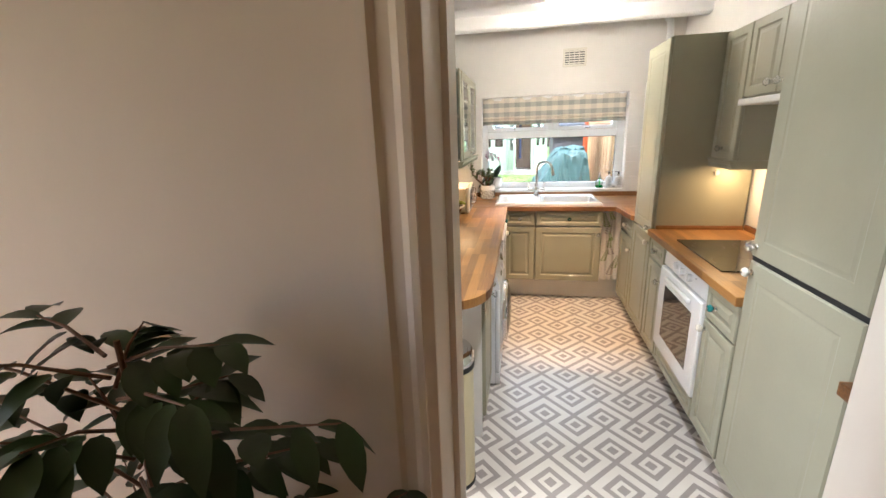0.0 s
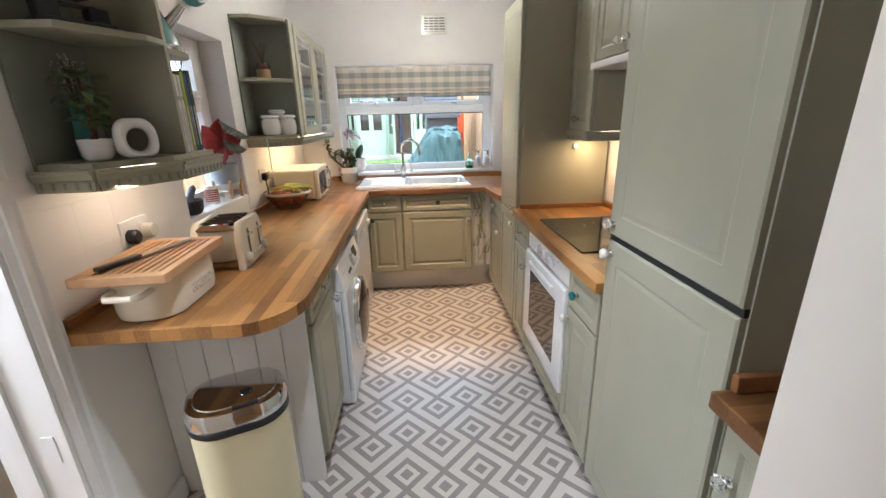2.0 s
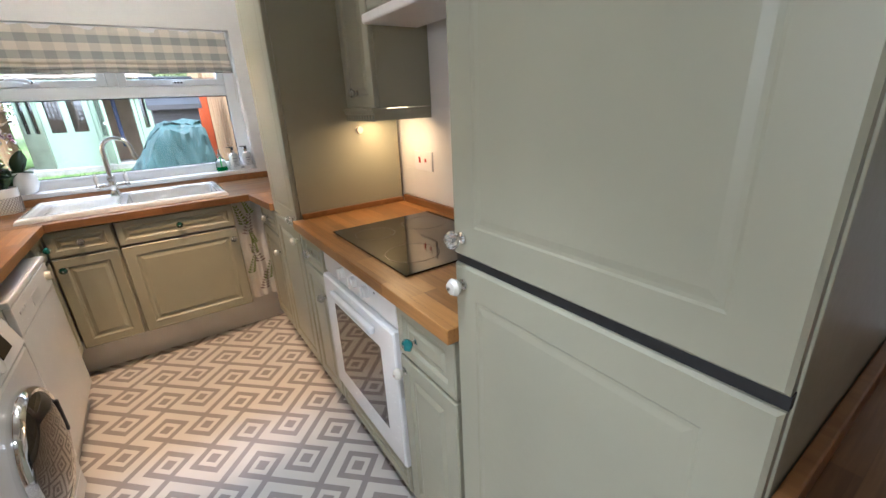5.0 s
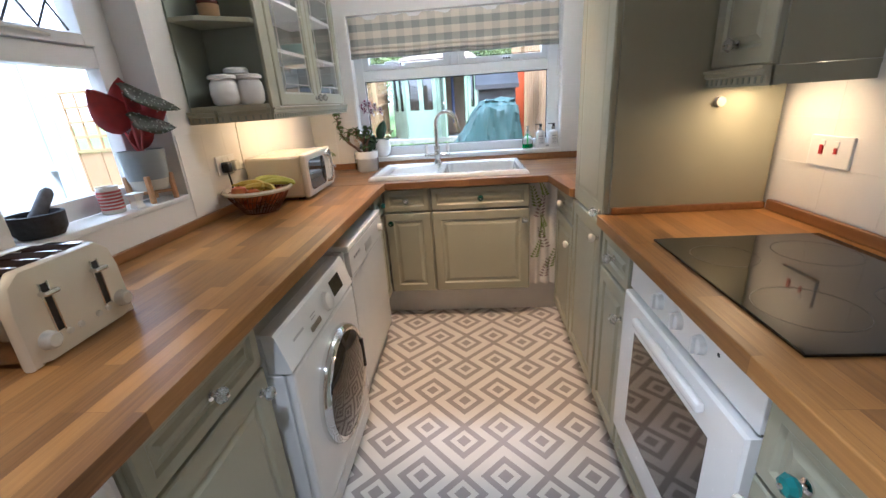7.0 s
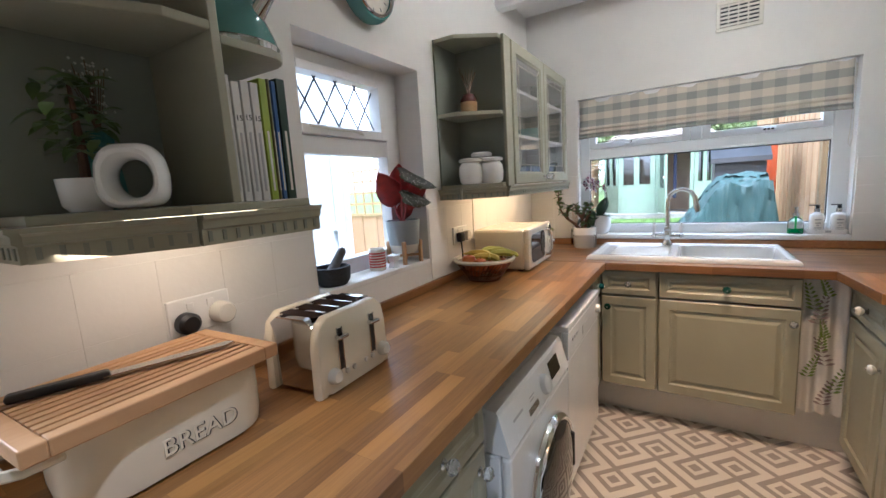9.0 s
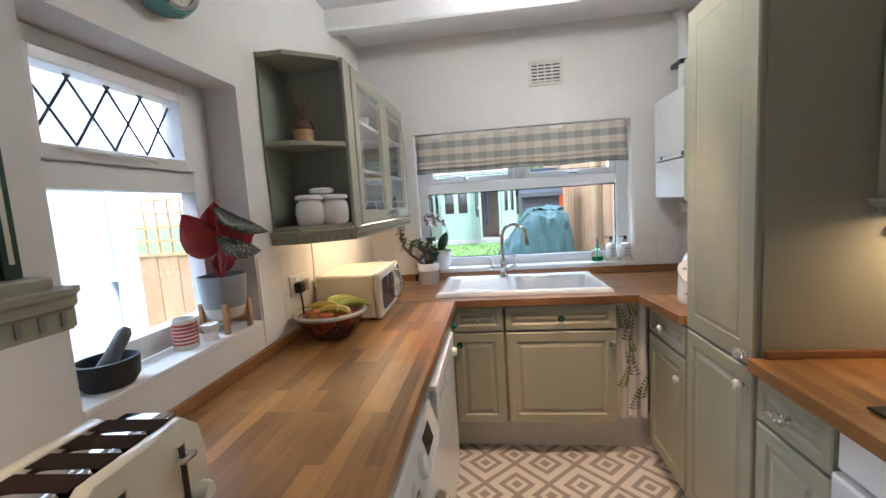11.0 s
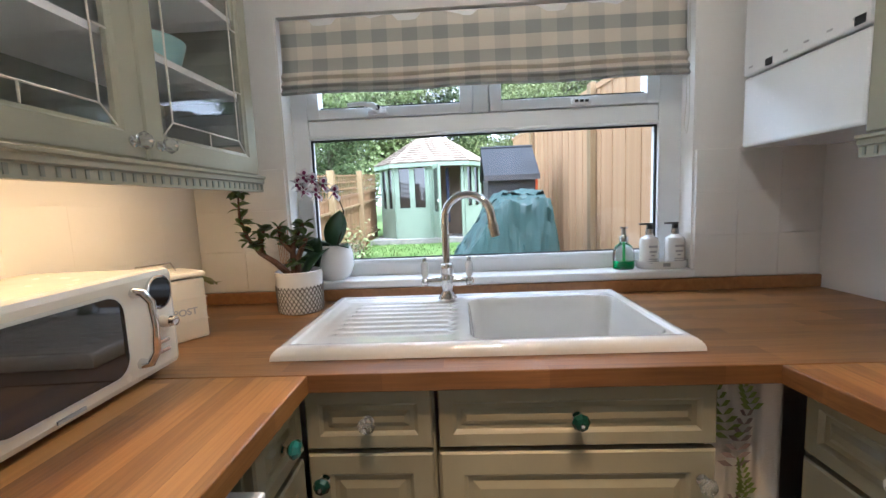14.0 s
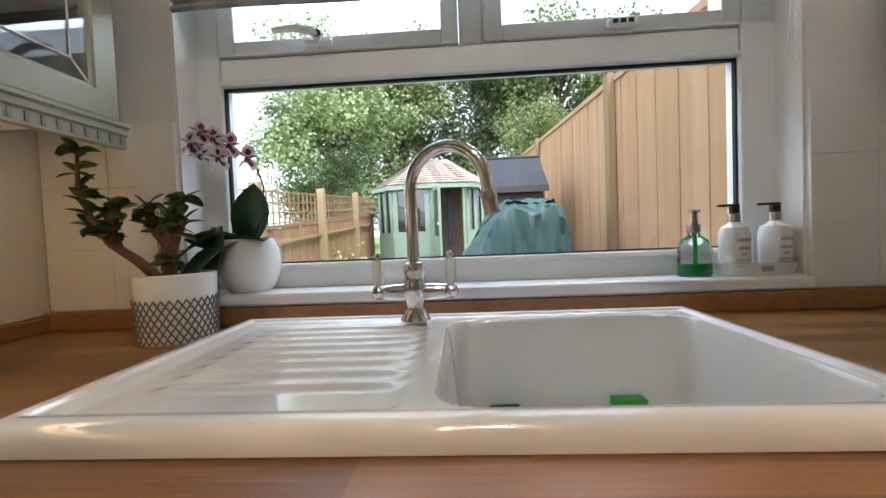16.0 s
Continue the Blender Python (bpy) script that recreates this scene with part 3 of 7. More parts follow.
for hx, flip in ((0.1, -1), (0.83, 1)):
    h = part("handle", boxes((hx - 0.035, hx + 0.035, 4.27, 4.2925, 1.578, 1.595), r=0.006), UPVC, w1)
    if flip < 0:
        tube(b := bmesh.new(), [(hx + 0.012, 4.266, 1.59), (hx - 0.012, 4.258, 1.606), (hx - 0.05, 4.252, 1.612), (hx - 0.1, 4.252, 1.609)], [0.013, 0.011, 0.008, 0.007])
        part("lever", b, UPVC, h, "", True)
        part("lock", lathe(bmesh.new(), [(0, 0), (0.009, 0), (0.009, 0.006), (0, 0.006)], 14), SEAL, h, "", True, Matrix.Translation((hx + 0.006, 4.258, 1.597)) @ Matrix.Rotation(radians(90), 4, "X"))
    else:
        part("lock", boxes(*[(hx - 0.025 + 0.018 * k, hx - 0.013 + 0.018 * k, 4.267, 4.2702, 1.582, 1.591) for k in range(3)]), SEAL, h)

# roman blind
bl = thing("roman_blind", "half-raised checked roman blind in grey-blue and cream", "blind", (0, 4.228, 0))
bm = bmesh.new()
n = 40
heights = [1.895, 1.85, 1.8, 1.76, 1.725, 1.712, 1.7, 1.69, 1.682, 1.668, 1.66, 1.65, 1.645, 1.638]
depths = [0, -0.002, -0.003, -0.005, -0.008, -0.018, -0.024, -0.012, -0.02, -0.03, -0.02, -0.03, -0.034, -0.026]
grid = [[bm.verts.new((-0.214 + 1.376 * k / n, dd + 0.003 * noise.noise((k * 0.35, hh * 9, 0)), hh + 0.003 * math.sin(k * 0.4) * (1.9 - hh) * 4)) for k in range(n + 1)] for hh, dd in zip(heights, depths)]
for a, b in zip(grid, grid[1:]):
    for k in range(n):
        bm.faces.new((a[k], a[k + 1], b[k + 1], b[k]))
c = part("cloth", bm, CHECK, bl, "", True)
c.modifiers.new("thickness", "SOLIDIFY").thickness = 0.004
part("headrail", boxes((-0.21, 1.166, 0.0, 0.03, 1.872, 1.898), r=0.003), GLOSSW, bl)
part("cord", tube(bmesh.new(), [(1.165, -0.01, 1.87), (1.16, -0.012, 1.55), (1.155, -0.012, 1.47), (1.165, -0.012, 1.45), (1.171, -0.012, 1.5), (1.168, -0.01, 1.87)], 0.0012, 6), IVORY, bl)

# the side window with leaded top light
w2 = thing("window_2", "white wooden side window with a leaded top light", "window", (0, 0, 0), 0, "", "structure")
X0, X1 = -0.76, -0.7
part("window_frame", boxes((X0, X1, 2.121, 2.175, 1.05, 1.879), (X0, X1, 2.69, 2.784, 1.05, 1.879), (X0, X1, 2.175, 2.69, 1.05, 1.115), (X0, X1, 2.175, 2.69, 1.52, 1.585), (X0, X1, 2.175, 2.69, 1.835, 1.879), r=0.004), GLOSSW, w2)
s = part("sash", boxes((X0 + 0.01, X1 + 0.015, 2.177, 2.22, 1.587, 1.833), (X0 + 0.01, X1 + 0.015, 2.645, 2.688, 1.587, 1.833), (X0 + 0.01, X1 + 0.015, 2.22, 2.645, 1.587, 1.622), (X0 + 0.01, X1 + 0.015, 2.22, 2.645, 1.802, 1.833), r=0.003), GLOSSW, w2)
p = part("pane", boxes((-0.732, -0.728, 2.215, 2.65, 1.618, 1.806)), GLASS, s)
p.visible_shadow = False
bm = bmesh.new()
for k in range(-2, 6):
    ya = 2.22 + k * 0.105
    for d in (1, -1):
        za, zb = (1.62, 1.804) if d > 0 else (1.804, 1.62)
        p0, p1 = Vector((-0.726, ya, za)), Vector((-0.726, ya + 0.12, zb))
        for q in range(2):
            lim = 2.22 if q == 0 else 2.645
            for a, b in ((p0, p1), (p1, p0)):
                if (q == 0 and a.y < lim < b.y) or (q == 1 and a.y > lim > b.y):
                    f = (lim - a.y) / (b.y - a.y)
                    a.xyz = (a + (b - a) * f).xyz
        if p0.y >= 2.2199 and p1.y <= 2.6451 and p1.y - p0.y > 0.01:
            tube(bm, [p0, p1], 0.0035, 5)
part("lead", bm, LEAD, s)
p = part("pane", boxes((-0.732, -0.728, 2.17, 2.695, 1.11, 1.525)), GLASS, w2)
p.visible_shadow = False
part("casement_stay", tube(bmesh.new(), [(-0.68, 2.25, 1.615), (-0.672, 2.36, 1.607), (-0.672, 2.46, 1.61), (-0.678, 2.52, 1.603)], 0.005, 8), IVORY, w2, "", True)
part("window_sill", boxes((-0.699, -0.572, 2.121, 2.784, 1.03, 1.05), r=0.004), GLOSSW, w2)

# air vent
av = thing("air_vent", "cream slotted air vent high on the wall", "vent", (0.557, 4.22, 2.15))
part("frame", boxes((0, 0.217, -0.012, -0.001, 0, 0.02), (0, 0.217, -0.012, -0.001, 0.142, 0.162), (0, 0.02, -0.012, -0.001, 0.02, 0.142), (0.197, 0.217, -0.012, -0.001, 0.02, 0.142), r=0.002), IVORY, av)
part("backing", boxes((0.02, 0.197, -0.004, -0.001, 0.02, 0.142)), BLACK, av)
for k in range(6):
    part("slat", boxes((0.02, 0.197, -0.011, -0.005, 0.024 + k * 0.021, 0.035 + k * 0.021), r=0.001), IVORY, av)
for k in range(3):
    part("bar", boxes((0.055 + k * 0.045, 0.062 + k * 0.045, -0.0118, -0.005, 0.02, 0.142)), IVORY, av)

# ceiling lamp and flue pipe
lamp = thing("ceiling_light", "small warm spotlights on a white bar under the ceiling", "lamp", (0.55, 3.0, CZ))
part("bar", boxes((-0.3, 0.3, -0.03, 0.03, -0.03, -0.001), r=0.006), GLOSSW, lamp)
for k in (-0.2, 0.0, 0.2):
    sp = part("spot", lathe(bmesh.new(), [(0, -0.04), (0.02, -0.045), (0.033, -0.1), (0.03, -0.1), (0, -0.085)], 16, (k, 0, 0)), CHROME, lamp, "", True)
    part("bulb", lathe(bmesh.new(), [(0, -0.086), (0.026, -0.094), (0, -0.1)], 14, (k, 0, 0)), BULB, sp, "", True)
fp = thing("flue_pipe", "white pipe rising from the boiler to the ceiling", "pipe", (1.46, 4.12, 1.97))
part("pipe", tube(bmesh.new(), [(0, 0, 0), (0, 0, 0.4), (0.0, 0.03, 0.5), (0, 0.1, 0.53)], 0.028, 12), UPVC, fp, "", True)
part("clip", boxes((-0.036, 0.036, -0.036, 0.1, 0.2, 0.225), r=0.003), BLACK, fp)

# unseen fitting, added to house the near-floor fill spot
dl = thing("downlight", "unseen round white ceiling fitting added to go with the near floor's light", "lamp", (0.4, 1.1, CZ))
part("bezel", lathe(bmesh.new(), [(0.055, 0.0), (0.075, -0.002), (0.078, -0.012), (0.06, -0.016), (0.055, -0.01), (0.055, 0.0)], 24), GLOSSW, dl, "", True)
part("reflector", lathe(bmesh.new(), [(0, -0.001), (0.05, -0.001), (0.054, -0.009)], 24), CHROME, dl, "", True)

# ---- worktops ----
def quarter_end(x0, y0, x1, y1, r, n=12):
    """Worktop outline whose free corner (x1, y0) is rounded by r."""
    pts = [(x0, y1), (x0, y0), (x1 - r, y0)]
    pts += [(x1 - r + r * math.sin(radians(90 * k / n)), y0 + r * 1.3 - r * 1.3 * math.cos(radians(90 * k / n))) for k in range(1, n)]
    return pts + [(x1, y0 + r * 1.3), (x1, y1)]


wt = thing("left_worktop", "long oak block worktop with a rounded free end", "worktop", (0, 0, 0))
part("top", prism(bmesh.new(), quarter_end(-0.574, 1.345, 0.062, 3.549, 0.17), 0.87, 0.91, 0.003), TOPY, wt)
part("upstand", boxes((-0.57, -0.552, 1.36, 3.6, 0.9105, 0.945), r=0.003), UPSTAND, wt)
wt = thing("sink_worktop", "oak block worktop with the sink let into it", "worktop", (0, 0, 0))
bm = prism(bmesh.new(), [(-0.574, 3.551), (1.615, 3.551), (1.615, 4.215), (0.872, 4.215), (0.872, 3.65), (-0.03, 3.65), (-0.03, 4.215), (-0.574, 4.215)], 0.87, 0.91, 0.002)
part("top", bm, TOPX, wt)
part("rear_strip", boxes((-0.03, 0.872, 4.13, 4.215, 0.87, 0.91)), TOPX, wt)
part("upstand", boxes((-0.57, 1.615, 4.191, 4.2075, 0.9105, 0.953), (-0.57, -0.552, 3.6, 4.195, 0.9105, 0.945), r=0.003), UPSTAND, wt)
wt = thing("hob_worktop", "oak block worktop around the hob", "worktop", (0, 0, 0))
part("top", boxes((1.03, 1.615, 1.505, 2.708, 0.87, 0.91), r=0.003), TOPY, wt)
part("upstand", boxes((1.597, 1.615, 1.51, 2.69, 0.9105, 0.945), (1.075, 1.597, 2.69, 2.708, 0.9105, 0.935), r=0.003), UPSTAND, wt)
wt = thing("corner_worktop", "short oak worktop beside the tall cupboard", "worktop", (0, 0, 0))
part("top", prism(bmesh.new(), [(1.0, 3.549), (1.035, 3.18), (1.06, 3.155), (1.615, 3.155), (1.615, 3.549)], 0.87, 0.91, 0.003), TOPY, wt)
wt = thing("side_worktop", "oak worktop in the recess beside the fridge", "worktop", (0, 0, 0))
part("top", boxes((1.02, 1.615, 0.585, 0.933, 0.87, 0.91), r=0.003), TOPX, wt)
part("upstand", boxes((1.597, 1.615, 0.585, 0.915, 0.9105, 0.95), (1.06, 1.615, 0.915, 0.933, 0.9105, 0.95), r=0.003), UPSTAND, wt)

# ---- base cabinets ----
G1, G2, G3 = "sage base cabinets", "sage tall cupboards", "sage wall cupboards"
unit("base_cabinet", "sage green base cabinet with a drawer beside the washing machine", "cabinet", (0.0, 1.672, 0), 90, 0.42, 0.5, 0.1, 0.868, [("drawer_front", 0.01, 0.41, 0.725, 0.858, 0.2, 0.066, "crystal"), ("door", 0.01, 0.41, 0.115, 0.715, 0.36, 0.55, "crystal")], G1)
unit("base_cabinet", "narrow sage green corner cabinet beyond the dishwasher", "cabinet", (0.012, 3.37, 0), 90, 0.205, 0.5, 0.2, 0.868, [("drawer_front", 0.005, 0.2, 0.73, 0.862, 0.1, 0.066, "teal"), ("door", 0.005, 0.2, 0.205, 0.715, 0.03, 0.45, "")], G1)
unit("base_cabinet", "narrow sage green drawer cabinet beside the sink unit", "cabinet", (0.032, 3.598, 0), 0, 0.285, 0.6, 0.2, 0.868, [("drawer_front", 0.006, 0.279, 0.73, 0.862, 0.138, 0.066, "crystal"), ("door", 0.006, 0.279, 0.203, 0.718, 0.035, 0.46, "green")], G1)
unit("sink_cabinet", "wide sage green cabinet under the sink", "cabinet", (0.319, 3.598, 0), 0, 0.585, 0.6, 0.2, 0.7, [("drawer_front", 0.006, 0.58, 0.73, 0.862, 0.29, 0.066, "green"), ("door", 0.006, 0.58, 0.203, 0.718, 0.545, 0.45, "crystal")], G1)
unit("base_cabinet", "sage green base cabinet facing the sink corner", "cabinet", (1.072, 3.56, 0), -90, 0.405, 0.53, 0.12, 0.868, [("drawer_front", 0.006, 0.399, 0.73, 0.862, 0.2, 0.066, "ivory"), ("door", 0.006, 0.399, 0.125, 0.718, 0.365, 0.5, "ivory")], G1)
unit("base_cabinet", "narrow sage green base cabinet beside the oven", "cabinet", (1.072, 2.7, 0), -90, 0.29, 0.53, 0.12, 0.868, [("drawer_front", 0.006, 0.284, 0.73, 0.862, 0.14, 0.066, "crystal"), ("door", 0.006, 0.284, 0.125, 0.718, 0.25, 0.5, "crystal")], G1)
unit("base_cabinet", "narrow sage green base cabinet beside the fridge", "cabinet", (1.072, 1.797, 0), -90, 0.29, 0.53, 0.12, 0.868, [("drawer_front", 0.006, 0.284, 0.7, 0.862, 0.1, 0.08, "teal"), ("door", 0.006, 0.284, 0.125, 0.69, 0.025, 0.52, "ivory")], G1)
unit("base_cabinet", "sage green cabinet under the side worktop", "cabinet", (1.08, 0.93, 0), -90, 0.34, 0.52, 0.1, 0.868, [("door", 0.01, 0.3, 0.12, 0.85, 0.04, 0.6, "crystal")], G1)
unit("tall_cupboard", "tall sage green larder cupboard with two doors", "cupboard", (1.072, 3.15, 0), -90, 0.44, 0.53, 0.12, 2.09, [("door", 0.005, 0.435, 0.125, 0.862, 0.395, 0.68, "ivory"), ("door", 0.005, 0.435, 0.872, 2.086, 0.395, 0.035, "crystal")], G2)
unit("fridge_cupboard", "tall sage green integrated fridge freezer", "fridge", (1.072, 1.5, 0), -90, 0.565, 0.54, 0.1, 2.2, [("door", 0.004, 0.562, 0.11, 1.07, 0.03, 0.92, "ivory"), ("door", 0.004, 0.562, 1.09, 2.19, 0.03, 0.04, "crystal")], G2)
# black strip over the carcass paints the shade in the gap between doors
part("door_gap", boxes((0.002, 0.563, -0.012, -0.001, 1.0705, 1.0895)), SEAL, bpy.data.objects["fridge_cupboard"])
flat("trim_plinth_right", boxes((1.125, 1.14, 1.5, 1.79, 0, 0.12), (1.125, 1.14, 2.41, 3.56, 0, 0.12), (1.125, 1.14, 0.9, 1.5, 0, 0.1)), PLINTH, "white painted plinth under the cabinets")
flat("trim_plinth_back", boxes((-0.1, 1.125, 3.70, 3.715, 0, 0.2)), PLINTH, "white painted plinth under the sink cabinets")
flat("trim_end_filler", boxes((-0.5, -0.02, 1.69, 1.705, 0, 0.1)), PLINTH, "white plinth end")

# tongue-and-groove end panel
ep = thing("end_panel", "white tongue-and-groove panel under the worktop end", "panel", (0, 1.655, 0))
part("backing", boxes((-0.572, 0.0, 0.004, 0.012, 0.0, 0.868)), GLOSSW, ep)
for k in range(6):
    part("board", boxes((-0.571 + k * 0.096, -0.477 + k * 0.096, -0.006, 0.004, 0.0, 0.868), r=0.003), GLOSSW, ep)

# ---- appliances ----
ov = thing("oven", "white built-in oven with a dark glass door", "oven", (1.055, 2.402, 0), -90)
part("body", boxes((0, 0.6, 0.018, 0.53, 0.13, 0.866)), BLACK, ov)
part("control_panel", boxes((0, 0.6, 0, 0.017, 0.765, 0.866), r=0.002), ENAMEL, ov)
for u in (0.2, 0.3, 0.4):
    k = part("dial", lathe(bmesh.new(), [(0, 0), (0.022, 0), (0.02, 0.014), (0.017, 0.016), (0, 0.016)], 20), ENAMEL, ov, "", True, Matrix.Translation((u, 0, 0.815)) @ Matrix.Rotation(radians(90), 4, "X"))
    part("grip", boxes((u - 0.005, u + 0.005, -0.024, -0.014, 0.795, 0.835), r=0.003), ENAMEL, k)
part("indicator", lathe(bmesh.new(), [(0, 0), (0.005, 0), (0, 0.002)], 10), BLACK, ov, "", True, Matrix.Translation((0.46, 0, 0.83)) @ Matrix.Rotation(radians(90), 4, "X"))
dr = part("door", ringed(0.6, 0.515, [(0, 0), (0, 0.022), (0.006, 0.028), (0.1, 0.028), (0.104, 0.024)]), ENAMEL, ov, "", False, Matrix.Translation((0, 0.012, 0.24)))
part("door_glass", boxes((0.1, 0.5, -0.0165, -0.0125, 0.335, 0.66), r=0.001), DARKGLASS, dr, "dark reflecting oven glass")
part("handle", boxes((0.12, 0.48, -0.038, -0.017, 0.7, 0.725), r=0.008), ENAMEL, dr)
part("base_panel", ringed(0.6, 0.11, panel_loops(0.02, 0.016)), SAGE, ov, "sage panel under the oven", False, Matrix.Translation((0, 0.012, 0.12)))
ZONEPRINT = mat("dark_grey_print", (0.05, 0.05, 0.05), 0.3)
hob = thing("hob", "black ceramic glass hob let into the worktop", "hob", (0, 0, 0))
part("glass_top", boxes((1.106, 1.56, 1.816, 2.4, 0.9105, 0.917), r=0.002), BLACKGLASS, hob)
for cx, cy, r in ((1.22, 1.97, 0.09), (1.22, 2.25, 0.075), (1.44, 1.97, 0.075), (1.44, 2.25, 0.09)):
    part("cooking_zone", lathe(bmesh.new(), [(r, 0.0001), (r + 0.0015, 0.0001), (r + 0.0015, 0.0004), (r, 0.0004), (r, 0.0001)], 40, (cx, cy, 0.917)), ZONEPRINT, hob)

wm = thing("washing_machine", "white front-loading washing machine with a dark glass porthole", "washing machine", (0.072, 2.122, 0), 90)
part("body", boxes((0, 0.592, 0.03, 0.56, 0.012, 0.655), (0, 0.592, 0.07, 0.56, 0.655, 0.77), r=0.004), ENAMEL, wm)
part("front_panel", boxes((0.0, 0.592, 0.0, 0.029, 0.09, 0.66), r=0.012), ENAMEL, wm)
part("control_panel", moulding(0.592, [(0.068, 0.662), (0.004, 0.662), (0.0, 0.668), (0.029, 0.772), (0.036, 0.782), (0.068, 0.785)]), ENAMEL, wm)
SLOPE = Matrix.Translation((0, 0.0, 0.668)) @ Matrix.Rotation(radians(-15.6), 4, "X")
part("worktop_lid", boxes((0.002, 0.59, 0.069, 0.56, 0.7705, 0.785), r=0.004), ENAMEL, wm)
part("kick_panel", boxes((0, 0.592, 0.004, 0.029, 0.015, 0.088), r=0.004), ENAMEL, wm)
T = lambda u, v, y=0.0: Matrix.Translation((u, y, v)) @ Matrix.Rotation(radians(90), 4, "X")
pd = part("porthole", lathe(bmesh.new(), [(0.184, 0.0), (0.208, 0.0), (0.212, 0.01), (0.206, 0.03), (0.196, 0.038), (0.186, 0.034), (0.184, 0.0)], 40), CHROME, wm, "silver porthole ring", True, T(0.31, 0.4))
part("porthole_glass", lathe(bmesh.new(), [(0, 0.06), (0.09, 0.056), (0.15, 0.046), (0.186, 0.033), (0.186, 0.01), (0, 0.01)], 40), DARKGLASS, pd, "dark domed glass", True, T(0.31, 0.4))
part("porthole_handle", boxes((0.475, 0.49, -0.046, -0.03, 0.34, 0.47), r=0.005), BLACK, pd)
part("display", boxes((0.4, 0.5, -0.003, -0.0002, 0.03, 0.088), r=0.001), BLACKGLASS, wm, "", False, SLOPE)
part("dial", lathe(bmesh.new(), [(0, 0), (0.034, 0), (0.03, 0.016), (0.024, 0.02), (0, 0.02)], 24), ENAMEL, wm, "", True, SLOPE @ T(0.33, 0.048))
part("drawer_pull", boxes((0.17, 0.25, -0.005, -0.0003, 0.02, 0.038), r=0.002), STEEL, wm, "", False, SLOPE)
for u0, u1, v0, v1 in ((0.07, 0.14, 0.055, 0.062), (0.2, 0.24, 0.06, 0.063), (0.2, 0.23, 0.05, 0.053)):
    part("print_bar", boxes((u0, u1, -0.0012, -0.0002, v0, v1)), GREYPLASTIC, wm, "", False, SLOPE)
for u in (0.05, 0.54):
    part("foot", boxes((u - 0.02, u + 0.02, 0.04, 0.08, 0.0, 0.0115)), BLACK, wm)
dw = thing("dishwasher", "white freestanding dishwasher under the worktop", "dishwasher", (0.062, 2.745, 0), 90)
part("body", boxes((0, 0.6, 0.022, 0.56, 0.1, 0.785), r=0.003), ENAMEL, dw)
part("top_panel", boxes((-0.002, 0.602, -0.004, 0.56, 0.7855, 0.81), r=0.006), ENAMEL, dw)
part("door", boxes((0.002, 0.598, 0, 0.021, 0.12, 0.67), r=0.006), ENAMEL, dw)
part("control_panel", boxes((0.002, 0.598, -0.003, 0.021, 0.672, 0.784), r=0.005), ENAMEL, dw)
part("plinth", boxes((0.0, 0.6, 0.04, 0.5, 0.0, 0.0995)), GREYPLASTIC, dw)
part("handle_slot", boxes((0.24, 0.36, -0.005, -0.0025, 0.7, 0.74), r=0.001), GREYPLASTIC, dw)
part("dial", lathe(bmesh.new(), [(0, 0), (0.022, 0), (0.018, 0.022), (0, 0.022)], 20), IVORY, dw, "", True, T(0.53, 0.732, -0.003))
part("button", boxes(*[(0.06 + 0.035 * k, 0.085 + 0.035 * k, -0.006, -0.0025, 0.735, 0.747) for k in range(3)], r=0.001), GREYPLASTIC, dw)

# ---- wall cupboards ----


def cornice(parent, pts, z, h=0.05, label=""):
    """A deep edge board with small dentils along a run of plan points, facing to the right of the run."""
    for a, b in zip(pts, pts[1:]):
        a, b = Vector((*a, 0)), Vector((*b, 0))
        d = (b - a).normalized()
        o = Vector((d.y, -d.x, 0))
        length = (b - a).length
        m = Matrix(((d.x, -o.x, 0, a.x), (d.y, -o.y, 0, a.y), (0, 0, 1, z), (0, 0, 0, 1)))
        c = part("cornice", moulding(length, [(0.006, 0), (-0.012, 0), (-0.012, h * 0.5), (-0.015, h * 0.54), (-0.018, h * 0.56), (-0.018, h * 0.78), (-0.021, h * 0.84), (-0.024, h * 0.86), (-0.024, h), (0.006, h)]), SAGE, parent, label, False, m)
        k = int(length / 0.026)
        one = None
        for i in range(k):
            u = (i + 0.5) * length / k
            if one is None:
                # dentils use the shade-darkened sage so they read dark
                dn = part("dentil", boxes((-0.0035, 0.0035, -0.0145, -0.0115, h * 0.12, h * 0.46)), SAGESHADE, c)
                one = dn.data
            else:
                dn = new("dentil", one)
                dn.parent = c
            dn.matrix_basis = m @ Matrix.Translation((u, 0, 0))


def lead_frame(w, h):
    bm = bmesh.new()
    i = 0.035
    for p, q in (((i, i), (w - i, i)), ((w - i, i), (w - i, h - i)), ((w - i, h - i), (i, h - i)), ((i, h - i), (i, i)), ((0, 0), (i, i)), ((w, 0), (w - i, i)), ((w, h), (w - i, h - i)), ((0, h), (i, h - i)), ((w / 2, 0), (w / 2, i)), ((0, h / 3), (i, h / 3)), ((w, h / 3), (w - i, h / 3)), ((0, 2 * h / 3), (i, 2 * h / 3)), ((w, 2 * h / 3), (w - i, 2 * h / 3)), ((w / 2, h), (w / 2, h - i))):
        tube(bm, [(p[0], 0, p[1]), (q[0], 0, q[1])], 0.0022, 5)
    return bm


